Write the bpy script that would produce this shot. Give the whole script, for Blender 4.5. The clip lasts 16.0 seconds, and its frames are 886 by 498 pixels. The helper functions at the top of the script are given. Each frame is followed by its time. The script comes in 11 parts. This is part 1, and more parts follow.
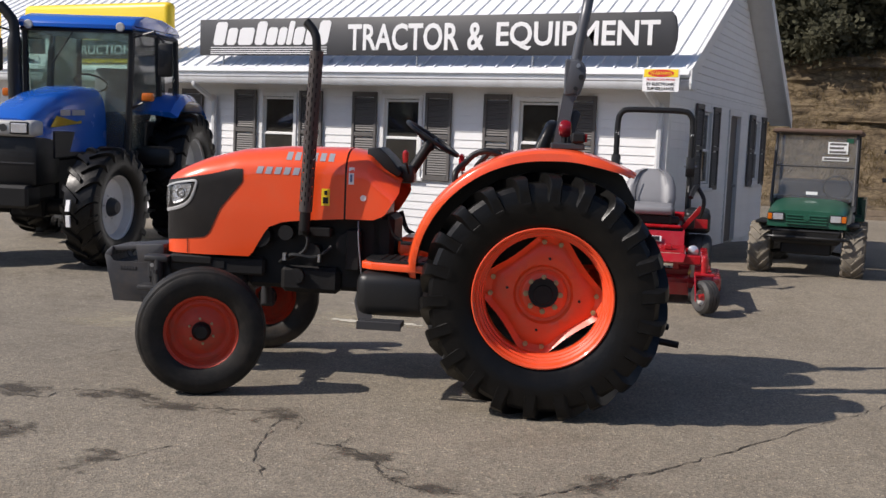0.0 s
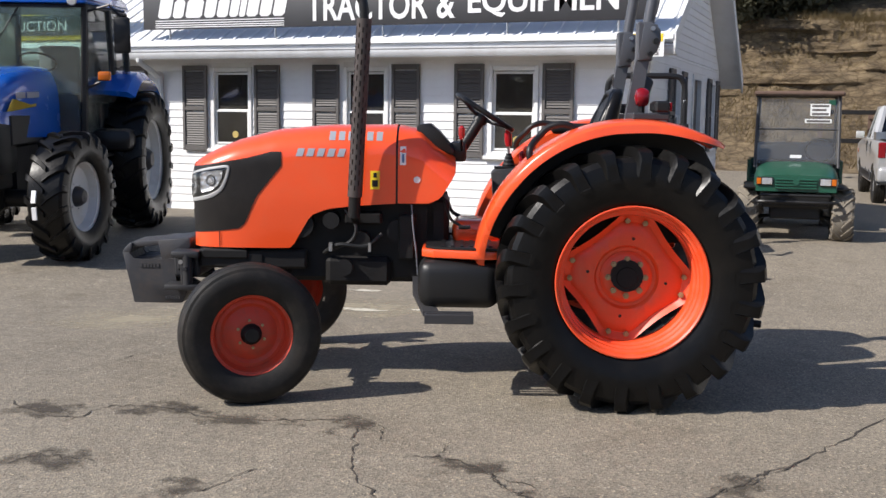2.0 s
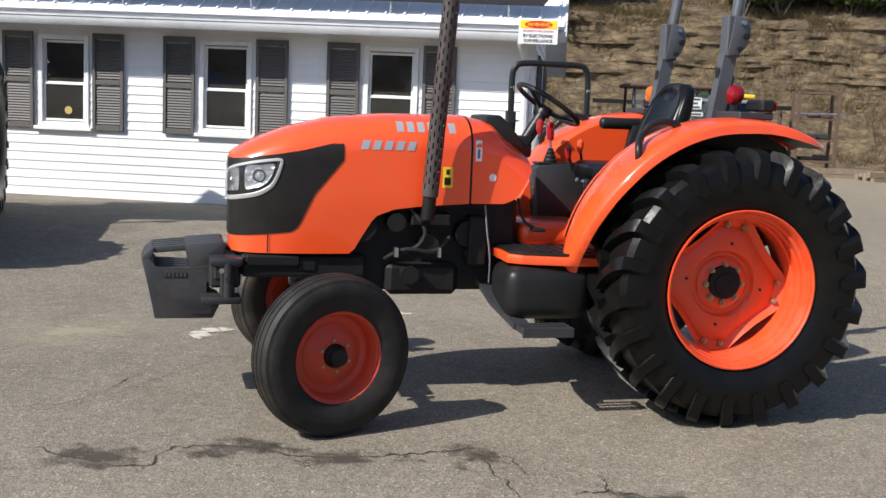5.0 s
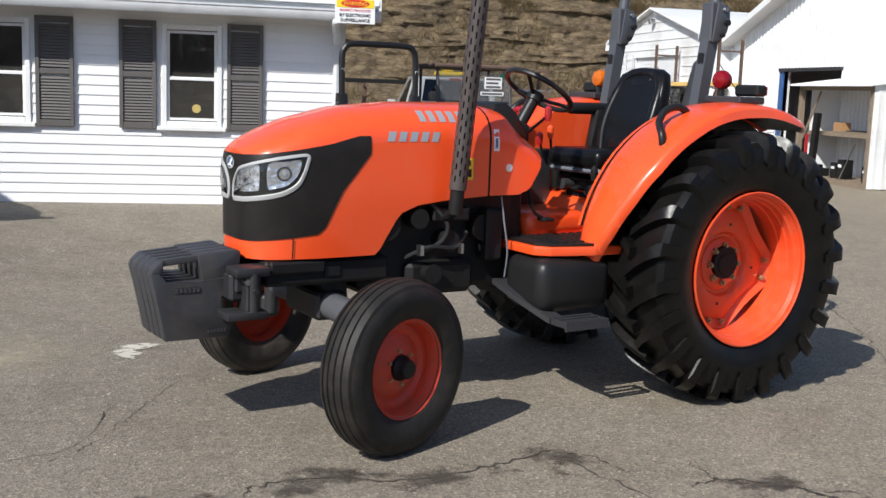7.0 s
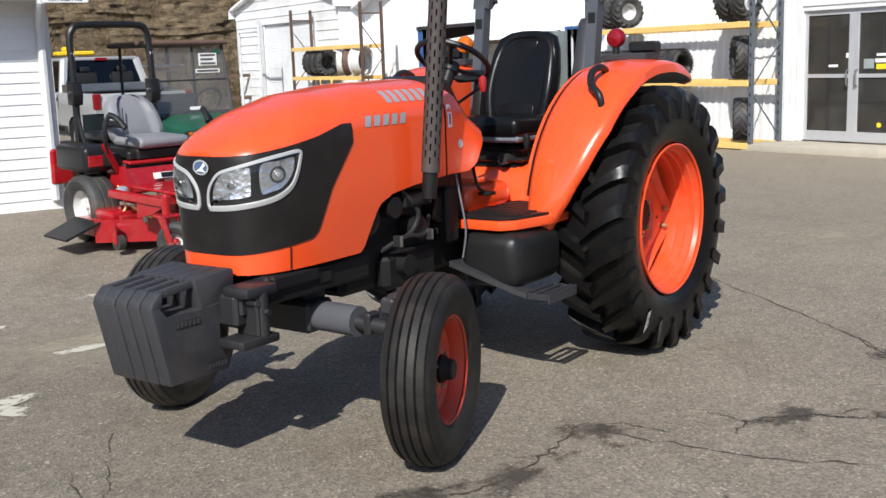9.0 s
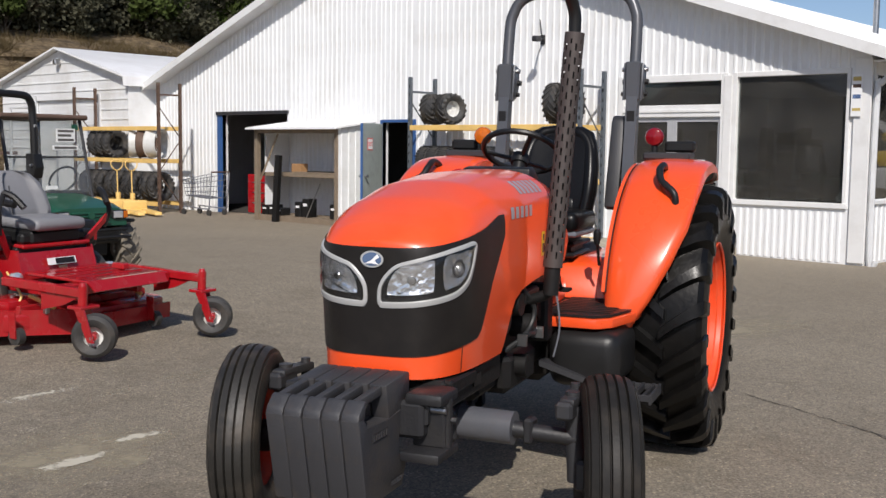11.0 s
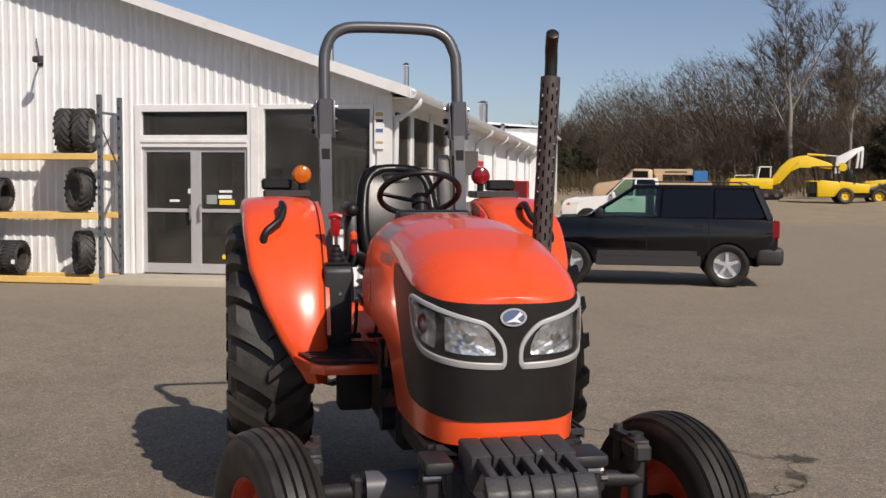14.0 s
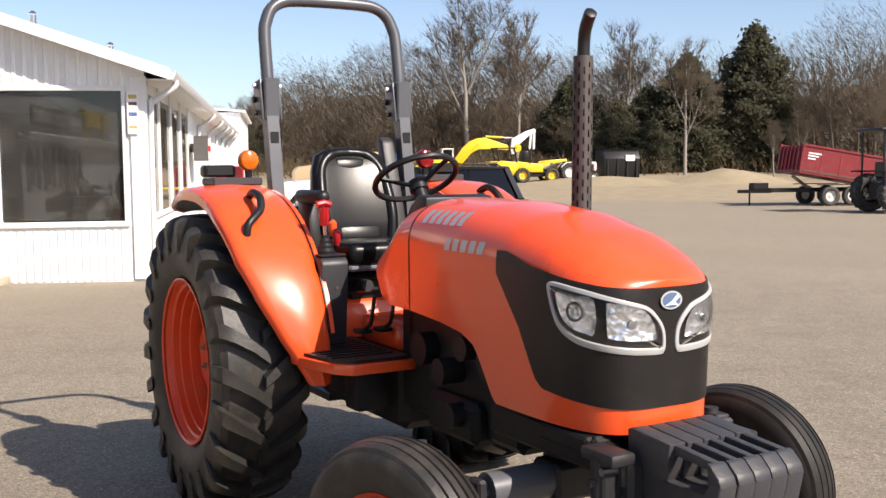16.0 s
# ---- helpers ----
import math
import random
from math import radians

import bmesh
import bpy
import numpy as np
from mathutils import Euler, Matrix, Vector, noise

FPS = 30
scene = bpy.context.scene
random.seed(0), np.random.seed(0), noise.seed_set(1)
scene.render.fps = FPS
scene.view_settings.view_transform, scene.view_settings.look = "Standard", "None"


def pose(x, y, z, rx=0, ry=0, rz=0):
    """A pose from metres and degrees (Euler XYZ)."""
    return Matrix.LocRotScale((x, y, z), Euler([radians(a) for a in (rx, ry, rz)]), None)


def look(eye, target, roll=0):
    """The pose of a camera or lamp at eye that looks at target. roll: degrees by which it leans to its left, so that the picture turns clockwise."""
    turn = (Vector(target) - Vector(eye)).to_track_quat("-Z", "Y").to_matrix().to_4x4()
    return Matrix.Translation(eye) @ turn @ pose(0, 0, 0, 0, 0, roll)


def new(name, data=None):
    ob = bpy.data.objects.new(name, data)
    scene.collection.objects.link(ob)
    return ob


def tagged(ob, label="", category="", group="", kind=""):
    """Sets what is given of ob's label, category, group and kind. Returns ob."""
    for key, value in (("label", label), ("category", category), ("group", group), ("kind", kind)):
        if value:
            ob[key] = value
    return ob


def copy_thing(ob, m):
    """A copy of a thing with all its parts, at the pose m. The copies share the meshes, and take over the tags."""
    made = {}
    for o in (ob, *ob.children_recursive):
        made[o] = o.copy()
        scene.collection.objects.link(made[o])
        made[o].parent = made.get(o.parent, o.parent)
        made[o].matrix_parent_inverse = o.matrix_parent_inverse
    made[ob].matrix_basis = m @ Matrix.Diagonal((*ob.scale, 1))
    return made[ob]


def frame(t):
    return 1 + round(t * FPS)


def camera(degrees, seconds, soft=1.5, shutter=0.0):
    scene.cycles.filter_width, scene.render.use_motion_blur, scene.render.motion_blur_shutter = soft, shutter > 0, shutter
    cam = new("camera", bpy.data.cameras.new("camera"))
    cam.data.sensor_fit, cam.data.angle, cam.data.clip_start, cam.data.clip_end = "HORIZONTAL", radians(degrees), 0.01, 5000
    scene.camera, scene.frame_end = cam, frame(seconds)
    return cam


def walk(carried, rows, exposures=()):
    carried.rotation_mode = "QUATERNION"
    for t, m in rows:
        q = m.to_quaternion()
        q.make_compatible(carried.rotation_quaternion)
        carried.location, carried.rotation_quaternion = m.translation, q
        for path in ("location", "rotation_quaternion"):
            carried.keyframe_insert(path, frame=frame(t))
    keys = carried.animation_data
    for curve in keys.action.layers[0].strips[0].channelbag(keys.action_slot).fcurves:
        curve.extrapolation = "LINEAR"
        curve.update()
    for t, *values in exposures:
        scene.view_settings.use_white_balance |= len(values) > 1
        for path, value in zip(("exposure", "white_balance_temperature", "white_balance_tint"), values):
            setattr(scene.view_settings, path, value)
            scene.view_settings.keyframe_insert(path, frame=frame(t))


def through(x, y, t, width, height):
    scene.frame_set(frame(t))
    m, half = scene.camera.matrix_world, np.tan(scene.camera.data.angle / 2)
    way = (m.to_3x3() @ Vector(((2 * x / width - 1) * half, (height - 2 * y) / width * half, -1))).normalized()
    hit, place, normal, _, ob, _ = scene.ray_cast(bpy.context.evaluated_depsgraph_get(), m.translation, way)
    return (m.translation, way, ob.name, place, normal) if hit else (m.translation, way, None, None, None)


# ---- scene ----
cam = camera(45.1, 16.0)
METRES, EYE, TILT, LEAN, TURN = 13.0, 1.61, 0.0, 0.0, 26.5
ROWS = [
    (0.0, 0.0, 0.0, 0.0, 0.23, -5.71, -2.34),
    (0.5, -0.0157, 0.0107, -0.0007, 0.4, -5.57, -0.75),
    (1.0, -0.0327, 0.0202, -0.0004, 0.63, -4.64, -0.18),
    (1.5, -0.0542, 0.0306, -0.001, -2.93, -6.41, -0.42),
    (2.0, -0.073, 0.0463, -0.0006, -5.2, -7.08, -0.69),
    (2.5, -0.0864, 0.0661, 0.0001, -7.46, -6.79, 0.74),
    (3.0, -0.1036, 0.0776, 0.0001, -9.46, -6.83, -1.1),
    (3.5, -0.1305, 0.083, 0.0015, -12.19, -6.04, -0.79),
    (4.0, -0.155, 0.0946, -0.0015, -14.33, -5.55, -2.9),
    (4.2, -0.1665, 0.1, -0.0006, -16.5, -6.4, -2.8),
    (4.5, -0.1831, 0.1089, 0.0009, -17.93, -7.26, -2.71),
    (7.0, -0.3215, 0.2143, -0.0006, -38.04, -8.37, -2.03),
    (7.5, -0.3452, 0.2419, -0.0005, -43.27, -7.69, -3.32),
    (8.0, -0.3632, 0.2722, 0.0019, -49.54, -8.31, -1.19),
    (10.5, -0.4209, 0.434, 0.0025, -71.41, -7.88, 0.26),
    (11.0, -0.4236, 0.4673, 0.0029, -74.57, -5.42, -0.66),
    (11.5, -0.4227, 0.5008, 0.0033, -80.48, -5.98, -0.17),
    (12.0, -0.4267, 0.5371, 0.0044, -88.04, -6.58, -0.25),
    (12.5, -0.4207, 0.5728, 0.004, -93.0, -5.68, -0.18),
    (13.0, -0.4141, 0.6055, 0.005, -97.31, -5.09, -1.34),
    (13.5, -0.4089, 0.6368, 0.0074, -102.93, -4.8, -1.35),
    (14.0, -0.3974, 0.6651, 0.007, -107.7, -3.73, -0.39),
    (14.5, -0.3839, 0.6925, 0.0059, -112.7, -3.61, -0.64),
    (15.0, -0.3689, 0.7217, 0.0082, -118.31, -5.45, -0.01),
    (15.5, -0.3469, 0.7425, 0.0089, -122.49, -5.17, 2.02),
    (16.0, -0.3278, 0.767, 0.0068, -125.57, -4.6, 0.58),
]
walk(cam, [(t, pose(0, 0, EYE, TILT, LEAN, TURN) @ pose(METRES * x, METRES * y, METRES * z, 90 + pitch, roll, yaw)) for t, x, y, z, yaw, pitch, roll in ROWS], exposures=[(0.0, 0.17, 6550, 14), (1.0, 0.22, 6600, 13), (1.5, 0.27, 6500, 13), (2.0, 0.54, 6400, 12), (2.5, 0.52, 6500, 12), (4.0, 0.62, 6400, 10), (7.0, 0.38, 6200, 9), (8.0, 0.45, 6150, 9), (10.5, 0.16, 6350, 11), (12.0, -0.32, 6600, 14), (12.5, -0.18, 6700, 14), (13.5, -0.09, 6850, 16), (14.5, -0.08, 7000, 16), (15.2, 0.46, 6950, 15), (16.0, 0.82, 7000, 15)])

# ---- daylight ----
SUN_AZ, SUN_EL = -137.0, 40.3          # where the sun stands, degrees
world = bpy.data.worlds.new("sky")
scene.world = world
world.use_nodes = True
wn = world.node_tree.nodes
sky = wn.new("ShaderNodeTexSky")
sky.sky_type = "NISHITA"
sky.sun_disc = False
sky.sun_elevation = radians(SUN_EL)
sky.sun_rotation = radians(90 - SUN_AZ)
sky.air_density, sky.dust_density, sky.ozone_density = 0.75, 0.9, 2.0
wn["Background"].inputs["Strength"].default_value = 0.105
world.node_tree.links.new(sky.outputs[0], wn["Background"].inputs["Color"])
sun_data = bpy.data.lights.new("sun", "SUN")
sun_data.energy, sun_data.angle, sun_data.color = 4.4, radians(0.5), (1.0, 0.95, 0.87)
sun = new("sun", sun_data)
sun_dir = Vector((math.cos(radians(SUN_AZ)) * math.cos(radians(SUN_EL)), math.sin(radians(SUN_AZ)) * math.cos(radians(SUN_EL)), math.sin(radians(SUN_EL))))
sun.matrix_world = look(sun_dir * 40, (0, 0, 0))


# ---- materials ----
def pmat(name, col, rough=0.5, metal=0.0, var=0.12, scale=6.0, bump=0.0, bscale=80.0, coat=0.0, rvar=0.08, dirt=None, dscale=1.5, damt=0.4, island=0.0):
    """A painted, plastic, metal or stone surface: colour that varies at two scales, fine relief, patches of dirt."""
    m = bpy.data.materials.new(name)
    m.use_nodes = True
    n, l = m.node_tree.nodes, m.node_tree.links
    b = n["Principled BSDF"]
    tc = n.new("ShaderNodeTexCoord")
    big, fine = n.new("ShaderNodeTexNoise"), n.new("ShaderNodeTexNoise")
    for t, s, d in ((big, scale, 4), (fine, bscale, 3)):
        l.new(tc.outputs["Object"], t.inputs["Vector"])
        t.inputs["Scale"].default_value, t.inputs["Detail"].default_value = s, d
    mx = n.new("ShaderNodeMix")
    mx.data_type = "RGBA"
    mx.inputs[6].default_value = (*[c * (1 - var) for c in col], 1)
    mx.inputs[7].default_value = (*[min(1, c * (1 + var)) for c in col], 1)
    add = n.new("ShaderNodeMath")
    add.operation = "ADD"
    l.new(big.outputs[0], add.inputs[0])
    hf = n.new("ShaderNodeMath")
    hf.operation = "MULTIPLY_ADD"
    hf.inputs[1].default_value, hf.inputs[2].default_value = 0.5, -0.25
    l.new(fine.outputs[0], hf.inputs[0])
    l.new(hf.outputs[0], add.inputs[1])
    l.new(add.outputs[0], mx.inputs[0])
    out = mx.outputs[2]
    if island:
        oi = n.new("ShaderNodeObjectInfo")
        hs = n.new("ShaderNodeHueSaturation")
        mr = n.new("ShaderNodeMapRange")
        mr.inputs["To Min"].default_value, mr.inputs["To Max"].default_value = 1 - island, 1 + island
        l.new(oi.outputs["Random"], mr.inputs["Value"])
        l.new(mr.outputs[0], hs.inputs["Value"])
        l.new(out, hs.inputs["Color"])
        out = hs.outputs[0]
    if dirt:
        dn = n.new("ShaderNodeTexNoise")
        dn.inputs["Scale"].default_value, dn.inputs["Detail"].default_value, dn.inputs["Roughness"].default_value = dscale, 8, 0.65
        l.new(tc.outputs["Object"], dn.inputs["Vector"])
        rp = n.new("ShaderNodeMapRange")
        rp.inputs["From Min"].default_value, rp.inputs["From Max"].default_value, rp.inputs["To Max"].default_value = 0.48, 0.72, damt
        l.new(dn.outputs[0], rp.inputs["Value"])
        dm = n.new("ShaderNodeMix")
        dm.data_type = "RGBA"
        dm.inputs[7].default_value = (*dirt, 1)
        l.new(rp.outputs[0], dm.inputs[0])
        l.new(out, dm.inputs[6])
        out = dm.outputs[2]
    l.new(out, b.inputs["Base Color"])
    rr = n.new("ShaderNodeMapRange")
    rr.inputs["To Min"].default_value, rr.inputs["To Max"].default_value = max(0.02, rough - rvar), min(1, rough + rvar)
    l.new(fine.outputs[0] if bump else big.outputs[0], rr.inputs["Value"])
    l.new(rr.outputs[0], b.inputs["Roughness"])
    b.inputs["Metallic"].default_value = metal
    b.inputs["Coat Weight"].default_value = coat
    b.inputs["Coat Roughness"].default_value = 0.06
    if bump:
        bp = n.new("ShaderNodeBump")
        bp.inputs["Strength"].default_value, bp.inputs["Distance"].default_value = bump, 0.004
        l.new(fine.outputs[0], bp.inputs["Height"])
        l.new(bp.outputs[0], b.inputs["Normal"])
    return m


def glass(name, col=(0.6, 0.7, 0.68), rough=0.02, clear=0.75, haze=0.0):
    """A pane that lets most light straight through and mirrors at a slant."""
    m = bpy.data.materials.new(name)
    m.use_nodes = True
    n, l = m.node_tree.nodes, m.node_tree.links
    n.remove(n["Principled BSDF"])
    tr, gl, fr, mx = n.new("ShaderNodeBsdfTransparent"), n.new("ShaderNodeBsdfGlossy"), n.new("ShaderNodeFresnel"), n.new("ShaderNodeMixShader")
    tr.inputs[0].default_value = (*[c * clear for c in col], 1)
    gl.inputs["Roughness"].default_value = rough
    fr.inputs[0].default_value = 1.6
    l.new(fr.outputs[0], mx.inputs[0])
    l.new(tr.outputs[0], mx.inputs[1])
    l.new(gl.outputs[0], mx.inputs[2])
    out = mx.outputs[0]
    if haze:
        # an uneven pale diffuse layer that paints reflected haze onto the pane
        df, fx, tc, nz, mr = n.new("ShaderNodeBsdfDiffuse"), n.new("ShaderNodeMixShader"), n.new("ShaderNodeTexCoord"), n.new("ShaderNodeTexNoise"), n.new("ShaderNodeMapRange")
        df.inputs[0].default_value = (0.62, 0.58, 0.52, 1)
        nz.inputs["Scale"].default_value, nz.inputs["Detail"].default_value = 1.8, 6
        l.new(tc.outputs["Object"], nz.inputs["Vector"])
        mr.inputs["From Min"].default_value, mr.inputs["From Max"].default_value = 0.3, 0.7
        mr.inputs["To Min"].default_value, mr.inputs["To Max"].default_value = haze * 0.6, haze * 1.4
        l.new(nz.outputs[0], mr.inputs["Value"])
        l.new(mr.outputs[0], fx.inputs[0])
        l.new(out, fx.inputs[1])
        l.new(df.outputs[0], fx.inputs[2])
        out = fx.outputs[0]
    l.new(out, n["Material Output"].inputs[0])
    return m


def foliage(name, col, var=0.4, scale=0.8, through=0.45):
    """Leaves, twigs and grass: matt, and lit from both sides."""
    m = bpy.data.materials.new(name)
    m.use_nodes = True
    n, l = m.node_tree.nodes, m.node_tree.links
    n.remove(n["Principled BSDF"])
    tc, nz, mx = n.new("ShaderNodeTexCoord"), n.new("ShaderNodeTexNoise"), n.new("ShaderNodeMix")
    nz.inputs["Scale"].default_value, nz.inputs["Detail"].default_value = scale, 5
    l.new(tc.outputs["Object"], nz.inputs["Vector"])
    mx.data_type = "RGBA"
    mx.inputs[6].default_value = (*[c * (1 - var) for c in col], 1)
    mx.inputs[7].default_value = (*[c * (1 + var) for c in col], 1)
    l.new(nz.outputs[0], mx.inputs[0])
    d, t, s = n.new("ShaderNodeBsdfDiffuse"), n.new("ShaderNodeBsdfTranslucent"), n.new("ShaderNodeMixShader")
    s.inputs[0].default_value = through
    for k, q in ((1, d), (2, t)):
        l.new(mx.outputs[2], q.inputs[0])
        l.new(q.outputs[0], s.inputs[k])
    l.new(s.outputs[0], n["Material Output"].inputs[0])
    return m


M_ORANGE = pmat("orange_enamel", (0.86, 0.085, 0.016), 0.3, var=0.05, scale=2, coat=0.6, dirt=(0.55, 0.2, 0.1), dscale=4, damt=0.12)
M_ORANGE_DULL = pmat("orange_rim_paint", (0.80, 0.074, 0.016), 0.42, var=0.08, scale=5, coat=0.2, dirt=(0.4, 0.2, 0.12), dscale=6, damt=0.25)
M_TYRE = pmat("dressed_rubber", (0.0055, 0.0052, 0.005), 0.33, var=0.3, scale=9, bump=0.3, bscale=38, rvar=0.1, dirt=(0.02, 0.016, 0.012), dscale=7, damt=0.3)
M_TYRE_FRONT = pmat("matt_black_rubber", (0.016, 0.0148, 0.0135), 0.55, var=0.3, scale=9, bump=0.25, bscale=90, dirt=(0.055, 0.044, 0.034), dscale=9, damt=0.4)
M_TYRE_WORN = pmat("scuffed_rubber", (0.02, 0.0185, 0.0165), 0.5, var=0.3, scale=9, bump=0.3, bscale=60, dirt=(0.12, 0.095, 0.072), dscale=6, damt=0.5)
M_TYRE_DUST = pmat("dusty_rubber", (0.035, 0.034, 0.033), 0.62, var=0.25, scale=12, bump=0.35, bscale=120, dirt=(0.16, 0.13, 0.1), dscale=5, damt=0.4)
M_TYRE_MUD = pmat("muddy_rubber", (0.16, 0.14, 0.11), 0.85, var=0.3, scale=10, bump=0.5, bscale=60, dirt=(0.3, 0.26, 0.2), dscale=4, damt=0.6)
M_BLACK = pmat("black_plastic", (0.012, 0.0118, 0.012), 0.4, var=0.2, scale=8, bump=0.12, bscale=300)
M_GRILLE = pmat("black_grille_mesh", (0.0125, 0.0105, 0.0095), 0.42, var=0.3, scale=4, bump=0.25, bscale=420, dirt=(0.04, 0.034, 0.028), dscale=7, damt=0.3)
M_DARK = pmat("dark_engine_paint", (0.01, 0.0095, 0.0095), 0.55, var=0.3, scale=7, bump=0.3, bscale=60, dirt=(0.022, 0.018, 0.015), dscale=8, damt=0.4)
M_GREYMET = pmat("dark_grey_enamel", (0.029, 0.0295, 0.033), 0.48, var=0.15, scale=5, bump=0.2, bscale=120, dirt=(0.06, 0.051, 0.043), dscale=6, damt=0.35)
M_GREYLT = pmat("mid_grey_enamel", (0.15, 0.16, 0.185), 0.38, var=0.1, scale=5, dirt=(0.2, 0.18, 0.16), dscale=7, damt=0.2)
M_CHROME = pmat("worn_chrome", (0.65, 0.65, 0.66), 0.2, 1.0, var=0.1)
M_STEEL = pmat("bright_steel", (0.5, 0.5, 0.5), 0.35, 1.0, var=0.15, dirt=(0.2, 0.16, 0.12), dscale=10, damt=0.3)
M_BOLT = pmat("zinc_bolt", (0.42, 0.33, 0.18), 0.45, 0.6, var=0.2)
M_LAMPRIM = pmat("silver_lamp_rim", (0.42, 0.42, 0.415), 0.38, 0.1, var=0.06)
M_REFLECT = pmat("lamp_reflector", (0.8, 0.81, 0.83), 0.22, 0.7, var=0.2, scale=25, bump=0.35, bscale=55)
def faceted_reflector():
    """Bright lamp mirror pressed in uneven facets."""
    m = bpy.data.materials.new("faceted_lamp_mirror")
    m.use_nodes = True
    n, l = m.node_tree.nodes, m.node_tree.links
    b = n["Principled BSDF"]
    b.inputs["Base Color"].default_value, b.inputs["Metallic"].default_value, b.inputs["Roughness"].default_value = (0.9, 0.9, 0.91, 1), 0.95, 0.26
    tc, vo, nz, ad, bp = (n.new("ShaderNode" + k) for k in ("TexCoord", "TexVoronoi", "TexNoise", "Math", "Bump"))
    vo.inputs["Scale"].default_value, nz.inputs["Scale"].default_value = 46.0, 24.0
    for t in (vo, nz):
        l.new(tc.outputs["Object"], t.inputs["Vector"])
    ad.operation = "MULTIPLY_ADD"
    ad.inputs[1].default_value = 0.35
    l.new(vo.outputs["Distance"], ad.inputs[0])
    l.new(nz.outputs[0], ad.inputs[2])
    bp.inputs["Strength"].default_value, bp.inputs["Distance"].default_value = 0.6, 0.014
    l.new(ad.outputs[0], bp.inputs["Height"])
    l.new(bp.outputs[0], b.inputs["Normal"])
    return m


M_FACETED = faceted_reflector()
M_VINYL = pmat("black_vinyl", (0.006, 0.006, 0.0065), 0.3, var=0.15, scale=10, bump=0.05, bscale=200)
M_GREYVINYL = pmat("grey_vinyl", (0.21, 0.21, 0.22), 0.5, var=0.1, scale=8, bump=0.15, bscale=200)
M_RED = pmat("red_enamel", (0.36, 0.008, 0.013), 0.26, var=0.12, scale=4, coat=0.4, dirt=(0.2, 0.08, 0.06), dscale=8, damt=0.25)
M_REDLENS = pmat("red_lens", (0.2, 0.005, 0.01), 0.12, var=0.25, scale=60)
M_AMBER = pmat("amber_lens", (0.5, 0.12, 0.008), 0.12, var=0.25, scale=60)
M_BLUE = pmat("blue_enamel", (0.006, 0.105, 0.5), 0.25, var=0.08, scale=3, coat=0.7)
M_WHITERIM = pmat("white_rim_paint", (0.62, 0.62, 0.6), 0.45, var=0.08, scale=6, dirt=(0.3, 0.27, 0.22), dscale=6, damt=0.35)
M_WHITE = pmat("white_paint", (0.78, 0.78, 0.77), 0.5, var=0.04, scale=3, dirt=(0.5, 0.47, 0.42), dscale=2, damt=0.2)
M_SIDING = pmat("white_vinyl_siding", (0.79, 0.79, 0.79), 0.55, var=0.04, scale=2, bump=0.1, bscale=40, dirt=(0.55, 0.53, 0.5), dscale=1.2, damt=0.2, island=0.025)
M_TRIM = pmat("white_trim", (0.75, 0.75, 0.74), 0.5, var=0.05, scale=4, dirt=(0.45, 0.42, 0.38), dscale=3, damt=0.25)
M_GUTTER = pmat("pale_gutter_metal", (0.62, 0.63, 0.64), 0.42, var=0.08, scale=3, dirt=(0.35, 0.33, 0.3), dscale=4, damt=0.35)
M_SHUTTER = pmat("grey_brown_shutter", (0.10, 0.092, 0.087), 0.6, var=0.12, scale=8, bump=0.1, bscale=100)
M_ROOFMETAL = pmat("galvanised_roof", (0.85, 0.855, 0.86), 0.4, 0.0, var=0.06, scale=1.2, dirt=(0.45, 0.42, 0.38), dscale=1.0, damt=0.25)
M_SHEET = pmat("white_sheet_metal", (0.79, 0.8, 0.805), 0.45, var=0.08, scale=1.5, dirt=(0.46, 0.43, 0.37), dscale=0.9, damt=0.42)
# room surfaces coloured dark, so the dimness indoors is partly painted
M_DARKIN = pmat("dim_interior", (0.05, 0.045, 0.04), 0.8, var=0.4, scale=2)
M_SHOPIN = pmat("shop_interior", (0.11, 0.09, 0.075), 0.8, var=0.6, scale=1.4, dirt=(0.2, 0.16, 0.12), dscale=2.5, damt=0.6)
M_WINGLASS = glass("window_glass", (0.55, 0.6, 0.6), 0.02, 0.8, 0.04)
M_OFFICEGLASS = glass("dark_office_glass", (0.42, 0.43, 0.42), 0.02, 0.85, 0.045)
M_CABGLASS = glass("tinted_cab_glass", (0.8, 0.9, 0.87), 0.02, 0.95, haze=0.05)
M_TEAL = pmat("teal_blue_enamel", (0.02, 0.16, 0.42), 0.4, var=0.1, scale=3, dirt=(0.2, 0.2, 0.18), dscale=4, damt=0.25)
M_LITTER = pmat("leaf_litter", (0.15, 0.12, 0.088), 0.95, var=0.45, scale=0.5, bump=0.6, bscale=2.5, dirt=(0.05, 0.04, 0.028), dscale=0.3, damt=0.6)
M_CARGLASS = glass("dark_car_glass", (0.25, 0.28, 0.28), 0.02, 0.6)
M_DOORGLASS = glass("green_tinted_car_glass", (0.8, 0.95, 0.88), 0.02, 0.9)
M_LENS = glass("clear_lens", (0.95, 0.96, 0.97), 0.05, 0.95)
M_SCREEN = glass("scuffed_windshield", (0.85, 0.87, 0.86), 0.03, 0.9, 0.05)
M_SIGNDARK = pmat("charcoal_sign_board", (0.045, 0.045, 0.048), 0.5, var=0.08, scale=3)
M_SIGNWHITE = pmat("white_sign_letters", (0.8, 0.8, 0.8), 0.5, var=0.03)
M_SIGNYELLOW = pmat("yellow_sign_plastic", (0.85, 0.6, 0.02), 0.4, var=0.06, scale=2)
